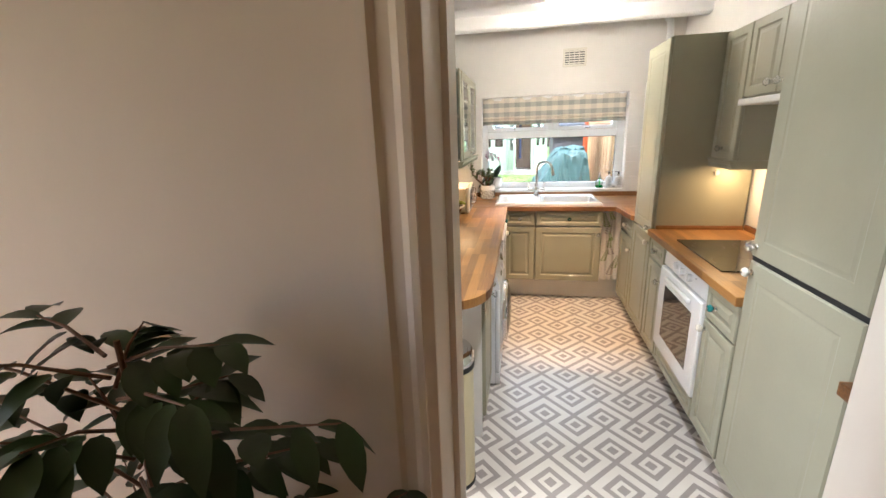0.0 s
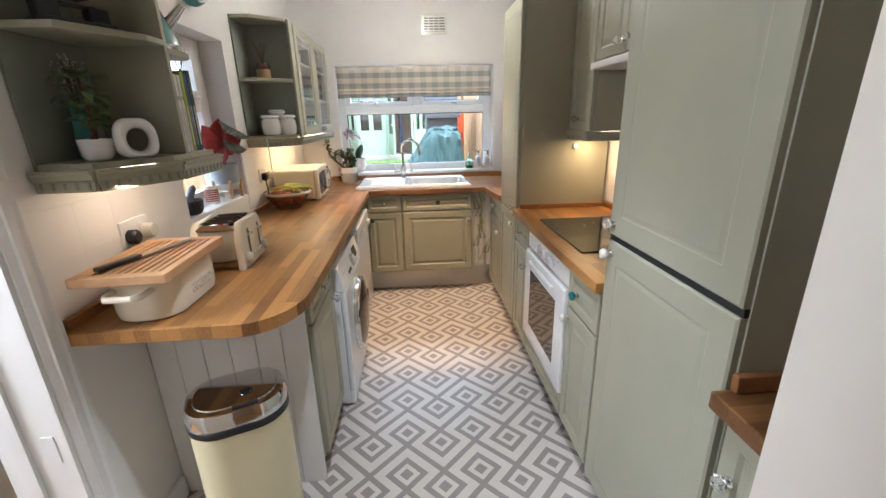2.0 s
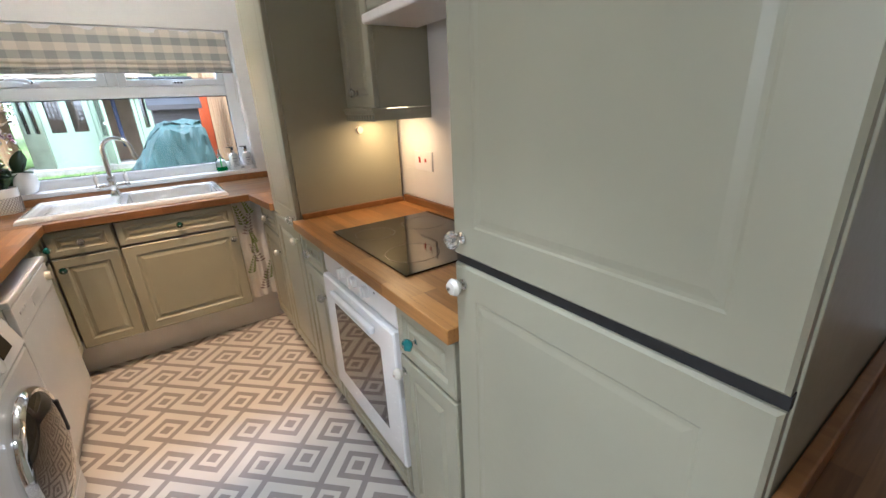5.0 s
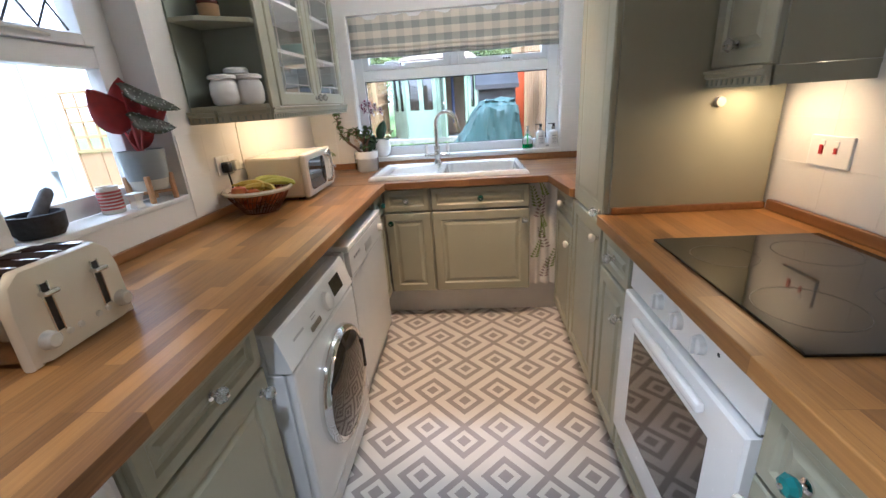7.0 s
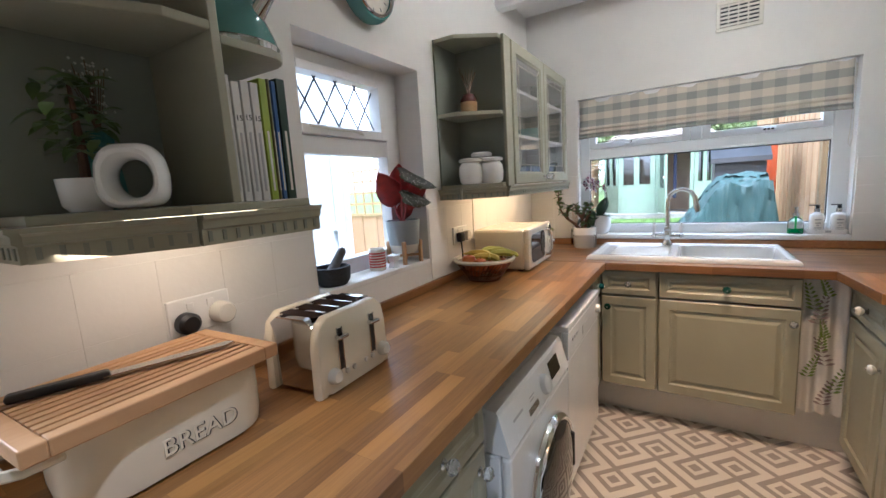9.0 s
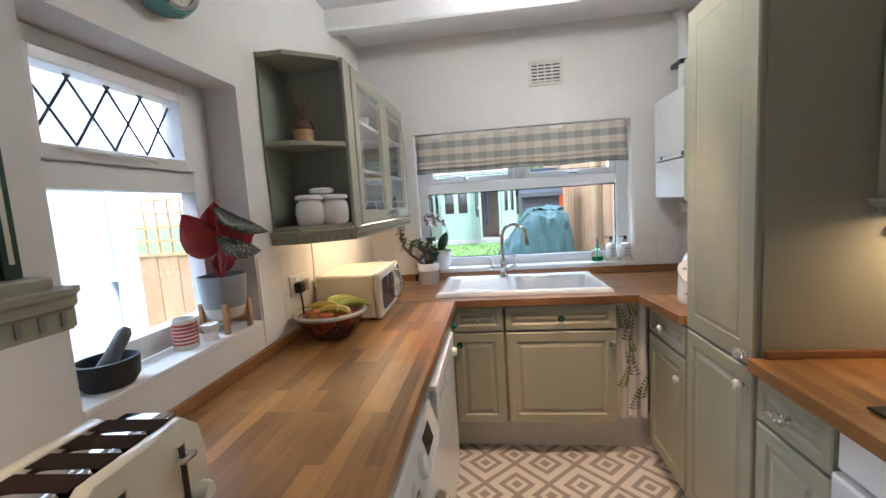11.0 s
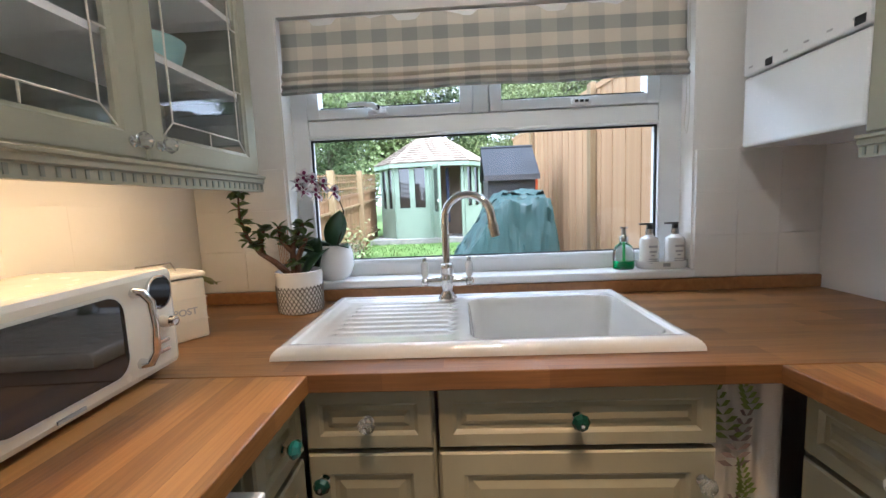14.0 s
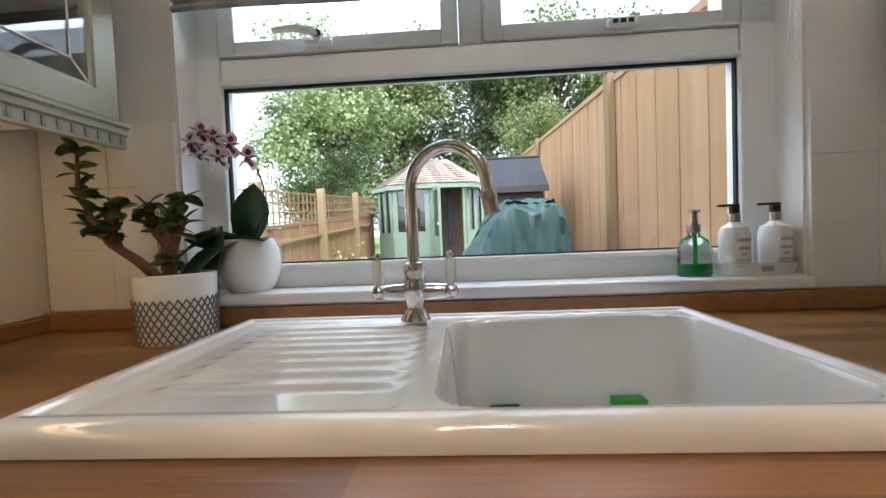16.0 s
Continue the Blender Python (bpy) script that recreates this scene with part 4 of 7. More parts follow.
def ringed_frame(w, h, e):
    """A moulded door frame round an open middle, in the xz plane."""
    bm = bmesh.new()
    loops = [(0, 0), (0, -0.016), (0.004, -0.02), (e - 0.01, -0.02), (e - 0.006, -0.016), (e, -0.013), (e, 0)]
    rings = [[bm.verts.new(p) for p in ((i, y, i), (w - i, y, i), (w - i, y, h - i), (i, y, h - i))] for i, y in loops]
    for a, b in zip(rings, rings[1:] + rings[:1]):
        for k in range(4):
            bm.faces.new((a[k], a[(k + 1) % 4], b[(k + 1) % 4], b[k]))
    return bm


wc = thing("glazed_wall_cupboard", "sage wall cupboard with leaded glass doors and an open end shelf", "cupboard", (0, 0, 0), 0, G3)
B0, B1 = 1.36, 2.04
# back and sides carry the inner shade in their colour
part("back", boxes((-0.5725, -0.564, 2.922, 4.11, B0, B1)), SAGESHADE, wc)
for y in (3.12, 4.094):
    part("side", boxes((-0.564, -0.296, y, y + 0.016, B0, B1)), SAGESHADE, wc)
end_poly = [(-0.564, 2.922), (-0.462, 2.922), (-0.3, 3.04), (-0.296, 3.1195), (-0.564, 3.1195)]
for z in (B0, 1.69, B1 - 0.018):
    part("shelf", prism(bmesh.new(), end_poly, z, z + 0.018, 0.003), SAGE, wc)
for z in (B0, 1.6, 1.82, B1 - 0.018):
    part("shelf", boxes((-0.563, -0.3, 3.137, 4.093, z, z + 0.016)), GLOSSW, wc)
part("stile", boxes((-0.296, -0.28, 3.06, 3.138, B0, B1), r=0.003), SAGE, wc)
for y0, ku in ((3.14, 0.447), (3.626, 0.035)):
    w, h = 0.483, B1 - B0 - 0.01
    e = 0.062
    place = Matrix.Translation((-0.294, y0, B0 + 0.005)) @ Matrix.Rotation(radians(90), 4, "Z")
    d = part("door", ringed_frame(w, h, e), SAGE, wc, "", False, place)
    pn = part("pane", boxes((e - 0.004, w - e + 0.004, -0.012, -0.009, e - 0.004, h - e + 0.004)), GLASS, d, "leaded clear glass", False, place)
    pn.visible_shadow = False
    part("lead", lead_frame(w - 2 * e, h - 2 * e), IVORY, d, "", False, place @ Matrix.Translation((e, -0.013, e)))
    kb = knob(d, 0, 0, "crystal")
    for o in (kb, *kb.children):
        o.data.transform(place @ Matrix.Translation((ku, 0.0, 0.035)))
cornice(wc, [(-0.572, 2.918), (-0.455, 2.918), (-0.285, 3.035), (-0.277, 4.11)], 1.31)
part("light_strip", boxes((-0.345, -0.33, 3.2, 3.95, 1.345, 1.357), r=0.002), WARMLED, wc, "warm light strip under the cupboard")

oc = thing("open_wall_shelf", "sage open wall shelf with an angled end", "shelf", (0, 0, 0), 0, G3)
# back panel in the darkened sage, its shade painted in
part("back", boxes((-0.5725, -0.564, 1.43, 1.902, B0 - 0.012, B1 + 0.05)), SAGESHADE, oc)
part("divider", boxes((-0.563, -0.322, 1.712, 1.73, B0 + 0.0065, B1 + 0.03), r=0.002), SAGE, oc)
near_poly = [(-0.563, 1.432), (-0.425, 1.432), (-0.322, 1.63), (-0.322, 1.711), (-0.563, 1.711)]
for z in (1.69, B1 + 0.032):
    part("shelf", prism(bmesh.new(), near_poly, z, z + 0.018, 0.003), SAGE, oc)
part("shelf", prism(bmesh.new(), near_poly[:3] + [(-0.322, 1.902), (-0.563, 1.902)], B0 - 0.012, B0 + 0.006, 0.003), SAGE, oc)
round_end = [(-0.563, 1.731), (-0.322, 1.731), (-0.322, 1.835)] + [(-0.382 + 0.06 * math.cos(radians(a)), 1.842 + 0.06 * math.sin(radians(a))) for a in range(0, 91, 15)] + [(-0.563, 1.902)]
for z in (1.67, B1 + 0.032):
    part("shelf", prism(bmesh.new(), round_end, z, z + 0.018, 0.003), SAGE, oc)
cornice(oc, [(-0.572, 1.428), (-0.42, 1.428), (-0.312, 1.63), (-0.31, 1.902)], 1.291, 0.0568)
cornice(oc, [(-0.31, 1.904), (-0.572, 1.904)], 1.291, 0.0568)
part("light_strip", boxes((-0.45, -0.438, 1.57, 1.84, 1.335, 1.3475), r=0.002), WARMLED, oc, "warm light strip under the shelf")

uc = unit("wall_cupboard", "narrow sage wall cupboard beside the extractor", "cupboard", (1.372, 2.705, 0), -90, 0.29, 0.245, 1.37, 2.085, [("door", 0.004, 0.286, 1.375, 2.08, 0.13, 0.06, "crystal")], G3)
cornice(uc, [(0.29, -0.015), (0, -0.015)][::-1], 1.322, 0.05)
part("side_skirt", boxes((0.275, 0.29, -0.015, 0.245, 1.322, 1.369)), SAGE, uc)
part("light_strip", boxes((0.06, 0.24, 0.15, 0.17, 1.355, 1.369), r=0.002), WARMLED, uc, "warm light strip under the cupboard")
uc = unit("wall_cupboard", "narrow sage wall cupboard between the extractor and the fridge", "cupboard", (1.372, 1.81, 0), -90, 0.305, 0.245, 1.352, 2.085, [("door", 0.004, 0.301, 1.356, 2.08, 0.032, 0.034, "crystal")], G3)
cornice(uc, [(0, -0.015), (0.305, -0.015)], 1.302, 0.05)
part("side_skirt", boxes((0.0, 0.015, -0.015, 0.245, 1.302, 1.351)), SAGE, uc)
eh = unit("extractor_cupboard", "sage wall cupboard with a pull-out cooker hood", "cupboard", (1.372, 2.413, 0), -90, 0.6, 0.245, 1.7, 2.085, [("door", 0.004, 0.298, 1.71, 2.08, 0.255, 0.05, "crystal"), ("door", 0.302, 0.596, 1.71, 2.08, 0.04, 0.05, "crystal")], G3)
part("hood_visor", boxes((0, 0.6, -0.045, 0.2, 1.665, 1.699), r=0.008), GLOSSW, eh, "white pull-out visor")
uc = unit("wall_cupboard", "sage wall cupboard beside the boiler", "cupboard", (1.315, 3.738, 0), -90, 0.53, 0.3, 1.36, 2.09, [("door", 0.004, 0.526, 1.365, 2.085, 0.49, 0.05, "")], G3)
cornice(uc, [(0, -0.015), (0.53, -0.015)], 1.31, 0.05)
uc = unit("wall_cupboard", "sage wall cupboard over the side worktop", "cupboard", (1.34, 0.93, 0), -90, 0.34, 0.275, 1.37, 2.12, [("door", 0.004, 0.336, 1.375, 2.115, 0.045, 0.06, "crystal")], G3)
cornice(uc, [(0, -0.015), (0.34, -0.015)], 1.315, 0.055)

bo = thing("boiler", "white wall-hung gas boiler with a drop-down flap", "boiler", (1.305, 4.16, 0), -90)
part("casing", boxes((0, 0.41, 0.0, 0.31, 1.605, 1.97), r=0.008), ENAMEL, bo)
part("flap", boxes((0, 0.41, 0.004, 0.31, 1.385, 1.6), r=0.008), ENAMEL, bo)
for u in (0.1, 0.375):
    part("gauge", boxes((u, u + 0.025, -0.003, -0.0005, 1.61, 1.63)), BLACK, bo)
for k in range(6):
    part("print_bar", boxes((0.03 + 0.068 * k, 0.045 + 0.068 * k, -0.002, -0.0005, 1.625, 1.63)), GREYPLASTIC, bo)

# ---- sink and tap ----
sk = thing("sink", "white ceramic inset sink with a ridged drainer", "sink", (0, 0, 0))
SX0, SX1, SY0, SY1 = -0.053, 0.904, 3.626, 4.155


def smooth(a, b, v):
    t = min(1, max(0, (v - a) / (b - a)))
    return t * t * (3 - 2 * t)


def sink_z(x, y):
    e = min(x - SX0, SX1 - x, y - SY0, SY1 - y)
    z = 0.938 if e > 0.024 else 0.911 + 0.027 * math.sqrt(max(0, 1 - ((0.024 - e) / 0.024) ** 2))
    z -= 0.005 * smooth(0.034, 0.04, e)
    bowl = min(x - 0.4, 0.858 - x, y - 3.675, 4.075 - y)
    rx = math.hypot(max(0, 0.05 - (x - 0.4), 0.05 - (0.858 - x)), max(0, 0.05 - (y - 3.675), 0.05 - (4.075 - y)))
    z -= 0.19 * smooth(0.0, 0.028, min(bowl, 0.05 - rx if rx > 0 else bowl))
    if x < 0.37 and e > 0.045:
        z -= 0.006 * smooth(0.045, 0.06, e) * smooth(0.37, 0.35, x)
        if 3.73 < y < 4.05:
            z += 0.007 * smooth(0.05, 0.08, x) * smooth(0.365, 0.34, x) * (0.5 + 0.5 * math.cos(2 * math.pi * (y - 3.75) / 0.043)) ** 2
    return z


xs = sorted({SX0 + d for d in (0, 0.0015, 0.004, 0.008, 0.014, 0.02, 0.026, 0.034, 0.037, 0.04)} | {SX1 - d for d in (0, 0.0015, 0.004, 0.008, 0.014, 0.02, 0.026, 0.034, 0.037, 0.04)} | {-0.02 + 0.012 * k for k in range(35)} | {0.4 + 0.0035 * k for k in range(12)} | {0.858 - 0.0035 * k for k in range(11)} | {0.445 + 0.02 * k for k in range(19)})
ys = sorted({SY0 + d for d in (0, 0.0015, 0.004, 0.008, 0.014, 0.02, 0.026, 0.034, 0.037, 0.04)} | {SY1 - d for d in (0, 0.0015, 0.004, 0.008, 0.014, 0.02, 0.026, 0.034, 0.037, 0.04)} | {3.668 + 0.0043 * k for k in range(110)})
bm = bmesh.new()
vs = [[bm.verts.new((x, y, sink_z(x, y))) for y in ys] for x in xs]
for a, b in zip(vs, vs[1:]):
    for j in range(len(ys) - 1):
        bm.faces.new((a[j], b[j], b[j + 1], a[j + 1]))
part("basin", bm, CERAMIC, sk, "", True)
part("waste", lathe(bmesh.new(), [(0, 0.748), (0.035, 0.748), (0.04, 0.7465), (0.04, 0.745)], 24, (0.64, 3.88, 0)), CHROME, sk, "", True)
tp = thing("mixer_tap", "chrome swan-neck mixer tap with white ceramic levers", "tap", (0.336, 4.088, 0.932))
part("base", lathe(bmesh.new(), [(0, 0), (0.03, 0), (0.031, 0.004), (0.022, 0.02), (0.019, 0.038), (0.024, 0.05), (0.024, 0.075), (0.02, 0.09), (0.024, 0.1), (0.021, 0.118), (0.013, 0.122), (0, 0.122)], 24), CHROME, tp, "", True)
arc = [(0, 0, 0.11), (0, 0, 0.21)] + [(0.0 + 0.073 * (1 - math.cos(radians(a))), -0.03 * (1 - math.cos(radians(a))), 0.265 + 0.075 * math.sin(radians(a))) for a in range(0, 181, 10)] + [(0.15, -0.062, 0.24), (0.154, -0.064, 0.225)]
part("spout", tube(bmesh.new(), arc, 0.0125, 14), CHROME, tp, "", True)
part("nozzle", tube(bmesh.new(), [(0.1485, -0.0615, 0.247), (0.1515, -0.063, 0.233), (0.1515, -0.063, 0.232), (0.157, -0.065, 0.207)], [0.0155, 0.0165, 0.0145, 0.0145], 16), STEEL, tp, "", True)
part("cross_arm", tube(bmesh.new(), [(-0.062, 0, 0.06), (-0.04, 0, 0.06), (0.04, 0, 0.06), (0.062, 0, 0.06)], [0.014, 0.017, 0.017, 0.014], 16), CHROME, tp, "", True)
for sx in (-1, 1):
    lv = part("lever", lathe(bmesh.new(), [(0, 0.07), (0.007, 0.072), (0.011, 0.082), (0.0125, 0.116), (0.01, 0.125), (0, 0.127)], 16, (sx * 0.073, 0, 0)), CERAMIC, tp, "white ceramic lever", True)
    part("ball", lathe(bmesh.new(), [(0, 0.045), (0.012, 0.05), (0.016, 0.06), (0.012, 0.07), (0.006, 0.075), (0, 0.076)], 16, (sx * 0.073, 0, 0)), CHROME, lv, "", True)
    part("finial", lathe(bmesh.new(), [(0, 0.125), (0.0065, 0.128), (0.0075, 0.132), (0.005, 0.139), (0, 0.141)], 14, (sx * 0.073, 0, 0)), CHROME, lv, "", True)
br = thing("washing_up_brush", "green washing-up brush lying in the sink", "brush", (0.475, 4.03, 0.757), 4)
part("brush_handle", boxes((0.05, 0.26, -0.008, 0.008, 0.0, 0.012), (0.23, 0.29, -0.02, 0.02, 0.0, 0.03), r=0.004), mat("bright_green_plastic", (0.08, 0.45, 0.06), 0.35), br)
part("bristles", boxes((0.0, 0.06, -0.02, 0.02, 0.0, 0.02), r=0.006), mat("dark_green_bristles", (0.02, 0.12, 0.06), 0.9, bump=1.0), br)

# curtain across the open corner of the base run
cu = thing("base_curtain", "white cotton curtain with green fern print", "curtain", (0.905, 3.62, 0))
CLOTH = mat("white_cotton", (0.82, 0.79, 0.74), 0.9, var=0.05, bump=0.4, grain=350)
bm = bmesh.new()
n, rws = 36, 8
g = [[bm.verts.new((0.165 * k / n, 0.012 * math.sin(k * 0.5 + 0.3 * math.sin(r * 0.6)) * (0.5 + 0.06 * r) + 0.016, 0.868 - 0.66 * r / rws)) for k in range(n + 1)] for r in range(rws + 1)]
for a, b in zip(g, g[1:]):
    for k in range(n):
        bm.faces.new((a[k], a[k + 1], b[k + 1], b[k]))
part("cloth", bm, CLOTH, cu, "", True)
FERN = mat("printed_fern_green", (0.26, 0.36, 0.08), 0.9, var=0.3)
TWIG = mat("printed_twig_grey", (0.32, 0.25, 0.24), 0.9)
rnd = random.Random(5)
for k in range(9):
    bm = bmesh.new()
    cx, cz, s = rnd.uniform(0.03, 0.13), 0.26 + 0.065 * k, rnd.uniform(0.045, 0.075)
    lean = rnd.uniform(-0.6, 0.6)
    for j in range(7):
        t = j / 6
        for sd in (-1, 1):
            px, pz = cx + lean * s * t, cz + s * 1.6 * t
            ln = s * 0.5 * (1 - 0.6 * t)
            a = [(px, pz), (px + sd * ln * 0.6, pz + 0.002), (px + sd * ln, pz + 0.014), (px + sd * ln * 0.5, pz + 0.015)]
            yy = 0.0
            bm.faces.new([bm.verts.new((u, yy, v)) for u, v in a])
    part("printed_fern", bm, FERN if k % 3 else TWIG, cu)

# ---- things on the left worktop ----
bb = thing("bread_bin", "cream enamel bread bin with raised lettering", "bread bin", (-0.385, 1.555, 0.9105), 0)
bm = bmesh.new()
outl = [rounded(0.2 - 2 * i, 0.335 - 2 * i, 0.085 - i, 8) for i in (0.012, 0.004, 0.0, 0.0, 0.004)]
rings = [[bm.verts.new((x, y, z)) for x, y in o] for o, z in zip(outl, (0.0, 0.006, 0.03, 0.13, 0.134))]
for a, b in zip(rings, rings[1:]):
    for k in range(len(a)):
        bm.faces.new((a[k], a[(k + 1) % len(a)], b[(k + 1) % len(a)], b[k]))
bm.faces.new(rings[0][::-1]), bm.faces.new(rings[-1])
part("tin", bm, CREAM, bb, "", True)
part("handle", tube(bmesh.new(), [(-0.05, -0.155, 0.1), (-0.05, -0.2, 0.1), (-0.035, -0.222, 0.1), (0.035, -0.222, 0.1), (0.05, -0.2, 0.1), (0.05, -0.155, 0.1)], 0.009, 8), CREAM, bb, "", True)
letters("BREAD", 0.043, BLACK, bb, Matrix.Translation((0.1005, 0.017, 0.04)) @ Matrix.Rotation(radians(90), 4, "Z") @ Matrix.Rotation(radians(90), 4, "X"), 0.0008, "dark shadow lettering", 0.0006)
letters("BREAD", 0.043, CREAM, bb, Matrix.Translation((0.102, 0.0145, 0.0415)) @ Matrix.Rotation(radians(90), 4, "Z") @ Matrix.Rotation(radians(90), 4, "X"), 0.0008, "cream raised lettering")
cb = thing("bread_board", "slatted beech bread board lying on the bread bin", "chopping board", (-0.385, 1.53, 1.0455), 2)
part("frame", boxes((-0.125, 0.125, -0.195, -0.165, 0.003, 0.03), (-0.125, 0.125, 0.165, 0.195, 0.003, 0.03), (-0.125, -0.098, -0.165, 0.165, 0.003, 0.03), (0.098, 0.125, -0.165, 0.165, 0.003, 0.03), r=0.003), BEECH, cb)
part("base_board", boxes((-0.115, 0.115, -0.185, 0.185, 0.0, 0.012), r=0.002), BEECH, cb)
for k in range(9):
    part("slat", boxes((-0.0955 + 0.0215 * k, -0.0805 + 0.0215 * k, -0.164, 0.164, 0.0125, 0.029), r=0.001), BEECH, cb)
kn = thing("bread_knife", "steel bread knife with a black handle on the board", "knife", (-0.44, 1.4, 1.0775), 71)
part("blade", prism(bmesh.new(), [(0.09, -0.012), (0.28, -0.012), (0.3, 0.002), (0.29, 0.012), (0.09, 0.012)], 0.004, 0.0065), STEEL, kn)
part("handle", boxes((-0.03, 0.1, -0.012, 0.012, 0.0, 0.014), r=0.005), BLACK, kn)

to = thing("toaster", "cream and chrome four-slot toaster", "toaster", (-0.335, 1.925, 0.9105), 2)
bm = bmesh.new()
pr = [(0.085, 0.012), (0.088, 0.03), (0.084, 0.12), (0.07, 0.165), (0.045, 0.182), (-0.045, 0.182), (-0.07, 0.165), (-0.084, 0.12), (-0.088, 0.03), (-0.085, 0.012)]
for y0, y1 in ((-0.112, 0.112),):
    a = [bm.verts.new((x, y0, z)) for x, z in pr]
    b = [bm.verts.new((x, y1, z)) for x, z in pr]
    for k in range(len(pr)):
        bm.faces.new((a[k], a[(k + 1) % len(pr)], b[(k + 1) % len(pr)], b[k]))
    bm.faces.new(a), bm.faces.new(b[::-1])
part("shell", bm, CHROME, to, "polished chrome shell", True)
bm = bmesh.new()
side = [(-0.125, 0.0), (-0.105, 0.0), (-0.095, 0.014), (0.095, 0.014), (0.105, 0.0), (0.125, 0.0), (0.122, 0.12), (0.112, 0.165), (0.085, 0.187), (-0.085, 0.187), (-0.112, 0.165), (-0.122, 0.12)]
for sg in (1, -1):
    prism(bm, side, 0.062, 0.094, 0.01) if sg > 0 else None
mm = Matrix(((0, 0, 1, 0), (1, 0, 0, 0), (0, 1, 0, 0), (0, 0, 0, 1)))
part("side_casing", bm, CREAM, to, "cream side casing", True, mm)
bm = bmesh.new()
prism(bm, side, -0.094, -0.062, 0.01)
part("side_casing", bm, CREAM, to, "cream side casing", True, mm)
for k in range(4):
    part("bread_slot", boxes((-0.06, 0.06, -0.091 + 0.048 * k, -0.055 + 0.048 * k, 0.1815, 0.1835), r=0.0008), SLOT, to)
for y in (-0.055, 0.06):
    sl = part("lever_slot", boxes((0.0935, 0.0955, y - 0.007, y + 0.007, 0.05, 0.15), r=0.001), BLACK, to)
    part("lever", boxes((0.095, 0.115, y - 0.018, y + 0.014, 0.128, 0.138), r=0.004), CHROME, sl)
    part("slot_rim", boxes((0.093, 0.0965, y - 0.01, y - 0.007, 0.047, 0.153), (0.093, 0.0965, y + 0.007, y + 0.01, 0.047, 0.153)), CHROME, sl)
for y in (-0.085, 0.095):
    part("dial", lathe(bmesh.new(), [(0, 0), (0.019, 0), (0.017, 0.014), (0.013, 0.018), (0, 0.018)], 18), IVORY, to, "", True, Matrix.Translation((0.094, y, 0.045)) @ Matrix.Rotation(radians(90), 4, "Y"))
for y in (-0.04, -0.015, 0.03, 0.055):
    part("button", lathe(bmesh.new(), [(0, 0), (0.007, 0), (0.006, 0.005), (0, 0.006)], 12), IVORY, to, "", True, Matrix.Translation((0.094, y, 0.04)) @ Matrix.Rotation(radians(90), 4, "Y"))


def socket(label, at, rz, plug=True):
    so = thing("wall_socket", label, "socket", at, rz)
    part("plate", boxes((0, 0.148, -0.011, -0.0005, 0, 0.088), r=0.003), GLOSSW, so)
    for u in (0.05, 0.098):
        part("switch", boxes((u - 0.008, u + 0.008, -0.014, -0.011, 0.058, 0.075), r=0.001), GLOSSW, so)
    return so


RED = mat("red_switch_mark", (0.5, 0.02, 0.02), 0.4)
so = socket("white double socket above the bread bin with two plugs", (-0.574, 1.665, 1.06), 90)
part("plug", lathe(bmesh.new(), [(0, 0), (0.026, 0), (0.026, 0.022), (0.018, 0.03), (0, 0.03)], 20), BLACK, so, "black round plug", True, Matrix.Translation((0.035, -0.012, 0.03)) @ Matrix.Rotation(radians(90), 4, "X"))
part("cable", tube(bmesh.new(), [(0.035, -0.03, 0.01), (0.04, -0.035, -0.02), (0.07, -0.025, -0.06), (0.09, -0.03, -0.09), (0.12, -0.04, -0.14)], 0.004, 8), BLACK, so, "", True)
part("plug", lathe(bmesh.new(), [(0, 0), (0.028, 0), (0.027, 0.03), (0.022, 0.036), (0, 0.036)], 20), IVORY, so, "white round plug", True, Matrix.Translation((0.118, -0.012, 0.035)) @ Matrix.Rotation(radians(90), 4, "X"))
so = socket("white double socket beside the microwave with plugs in it", (-0.574, 3.0, 1.08), 90)
part("plug", boxes((0.02, 0.062, -0.045, -0.012, 0.012, 0.06), r=0.008), BLACK, so, "black plug")
part("cable", tube(bmesh.new(), [(0.04, -0.03, 0.015), (0.04, -0.035, -0.04), (0.05, -0.03, -0.13)], 0.004, 8), BLACK, so, "", True)
part("plug", boxes((0.088, 0.13, -0.045, -0.012, 0.012, 0.06), r=0.008), IVORY, so, "white plug")
part("cable", tube(bmesh.new(), [(0.12, -0.04, 0.02), (0.16, -0.045, 0.01), (0.175, -0.035, 0.08), (0.19, -0.03, 0.22), (0.2, -0.03, 0.24)], 0.003, 8), IVORY, so, "", True)
so = socket("white double cooker switch with red marks over the hob", (1.619, 2.57, 1.085), -90)
for mark in ((0.042, 0.053, -0.0155, -0.011, 0.035, 0.062), (0.094, 0.102, -0.0155, -0.011, 0.04, 0.056)):
    part("switch_mark", boxes(mark), RED, so)

fb = thing("fruit_bowl", "wire fruit bowl with a pale rim on the worktop", "bowl", (-0.41, 3.02, 0.9105))
WIRE = mat("copper_brown_wire", (0.2, 0.09, 0.05), 0.4, 0.7)
rows_ = [(0.075, 0.004), (0.095, 0.03), (0.118, 0.06), (0.136, 0.09)]
part("rim", lathe(bmesh.new(), [(0.134, 0.096), (0.148, 0.094), (0.154, 0.104), (0.148, 0.112), (0.136, 0.108), (0.134, 0.096)], 40), IVORY, fb, "pale ceramic rim", True)
part("base_ring", lathe(bmesh.new(), [(0.0, 0.0), (0.078, 0.0), (0.08, 0.006), (0.0, 0.006)], 30), WIRE, fb)
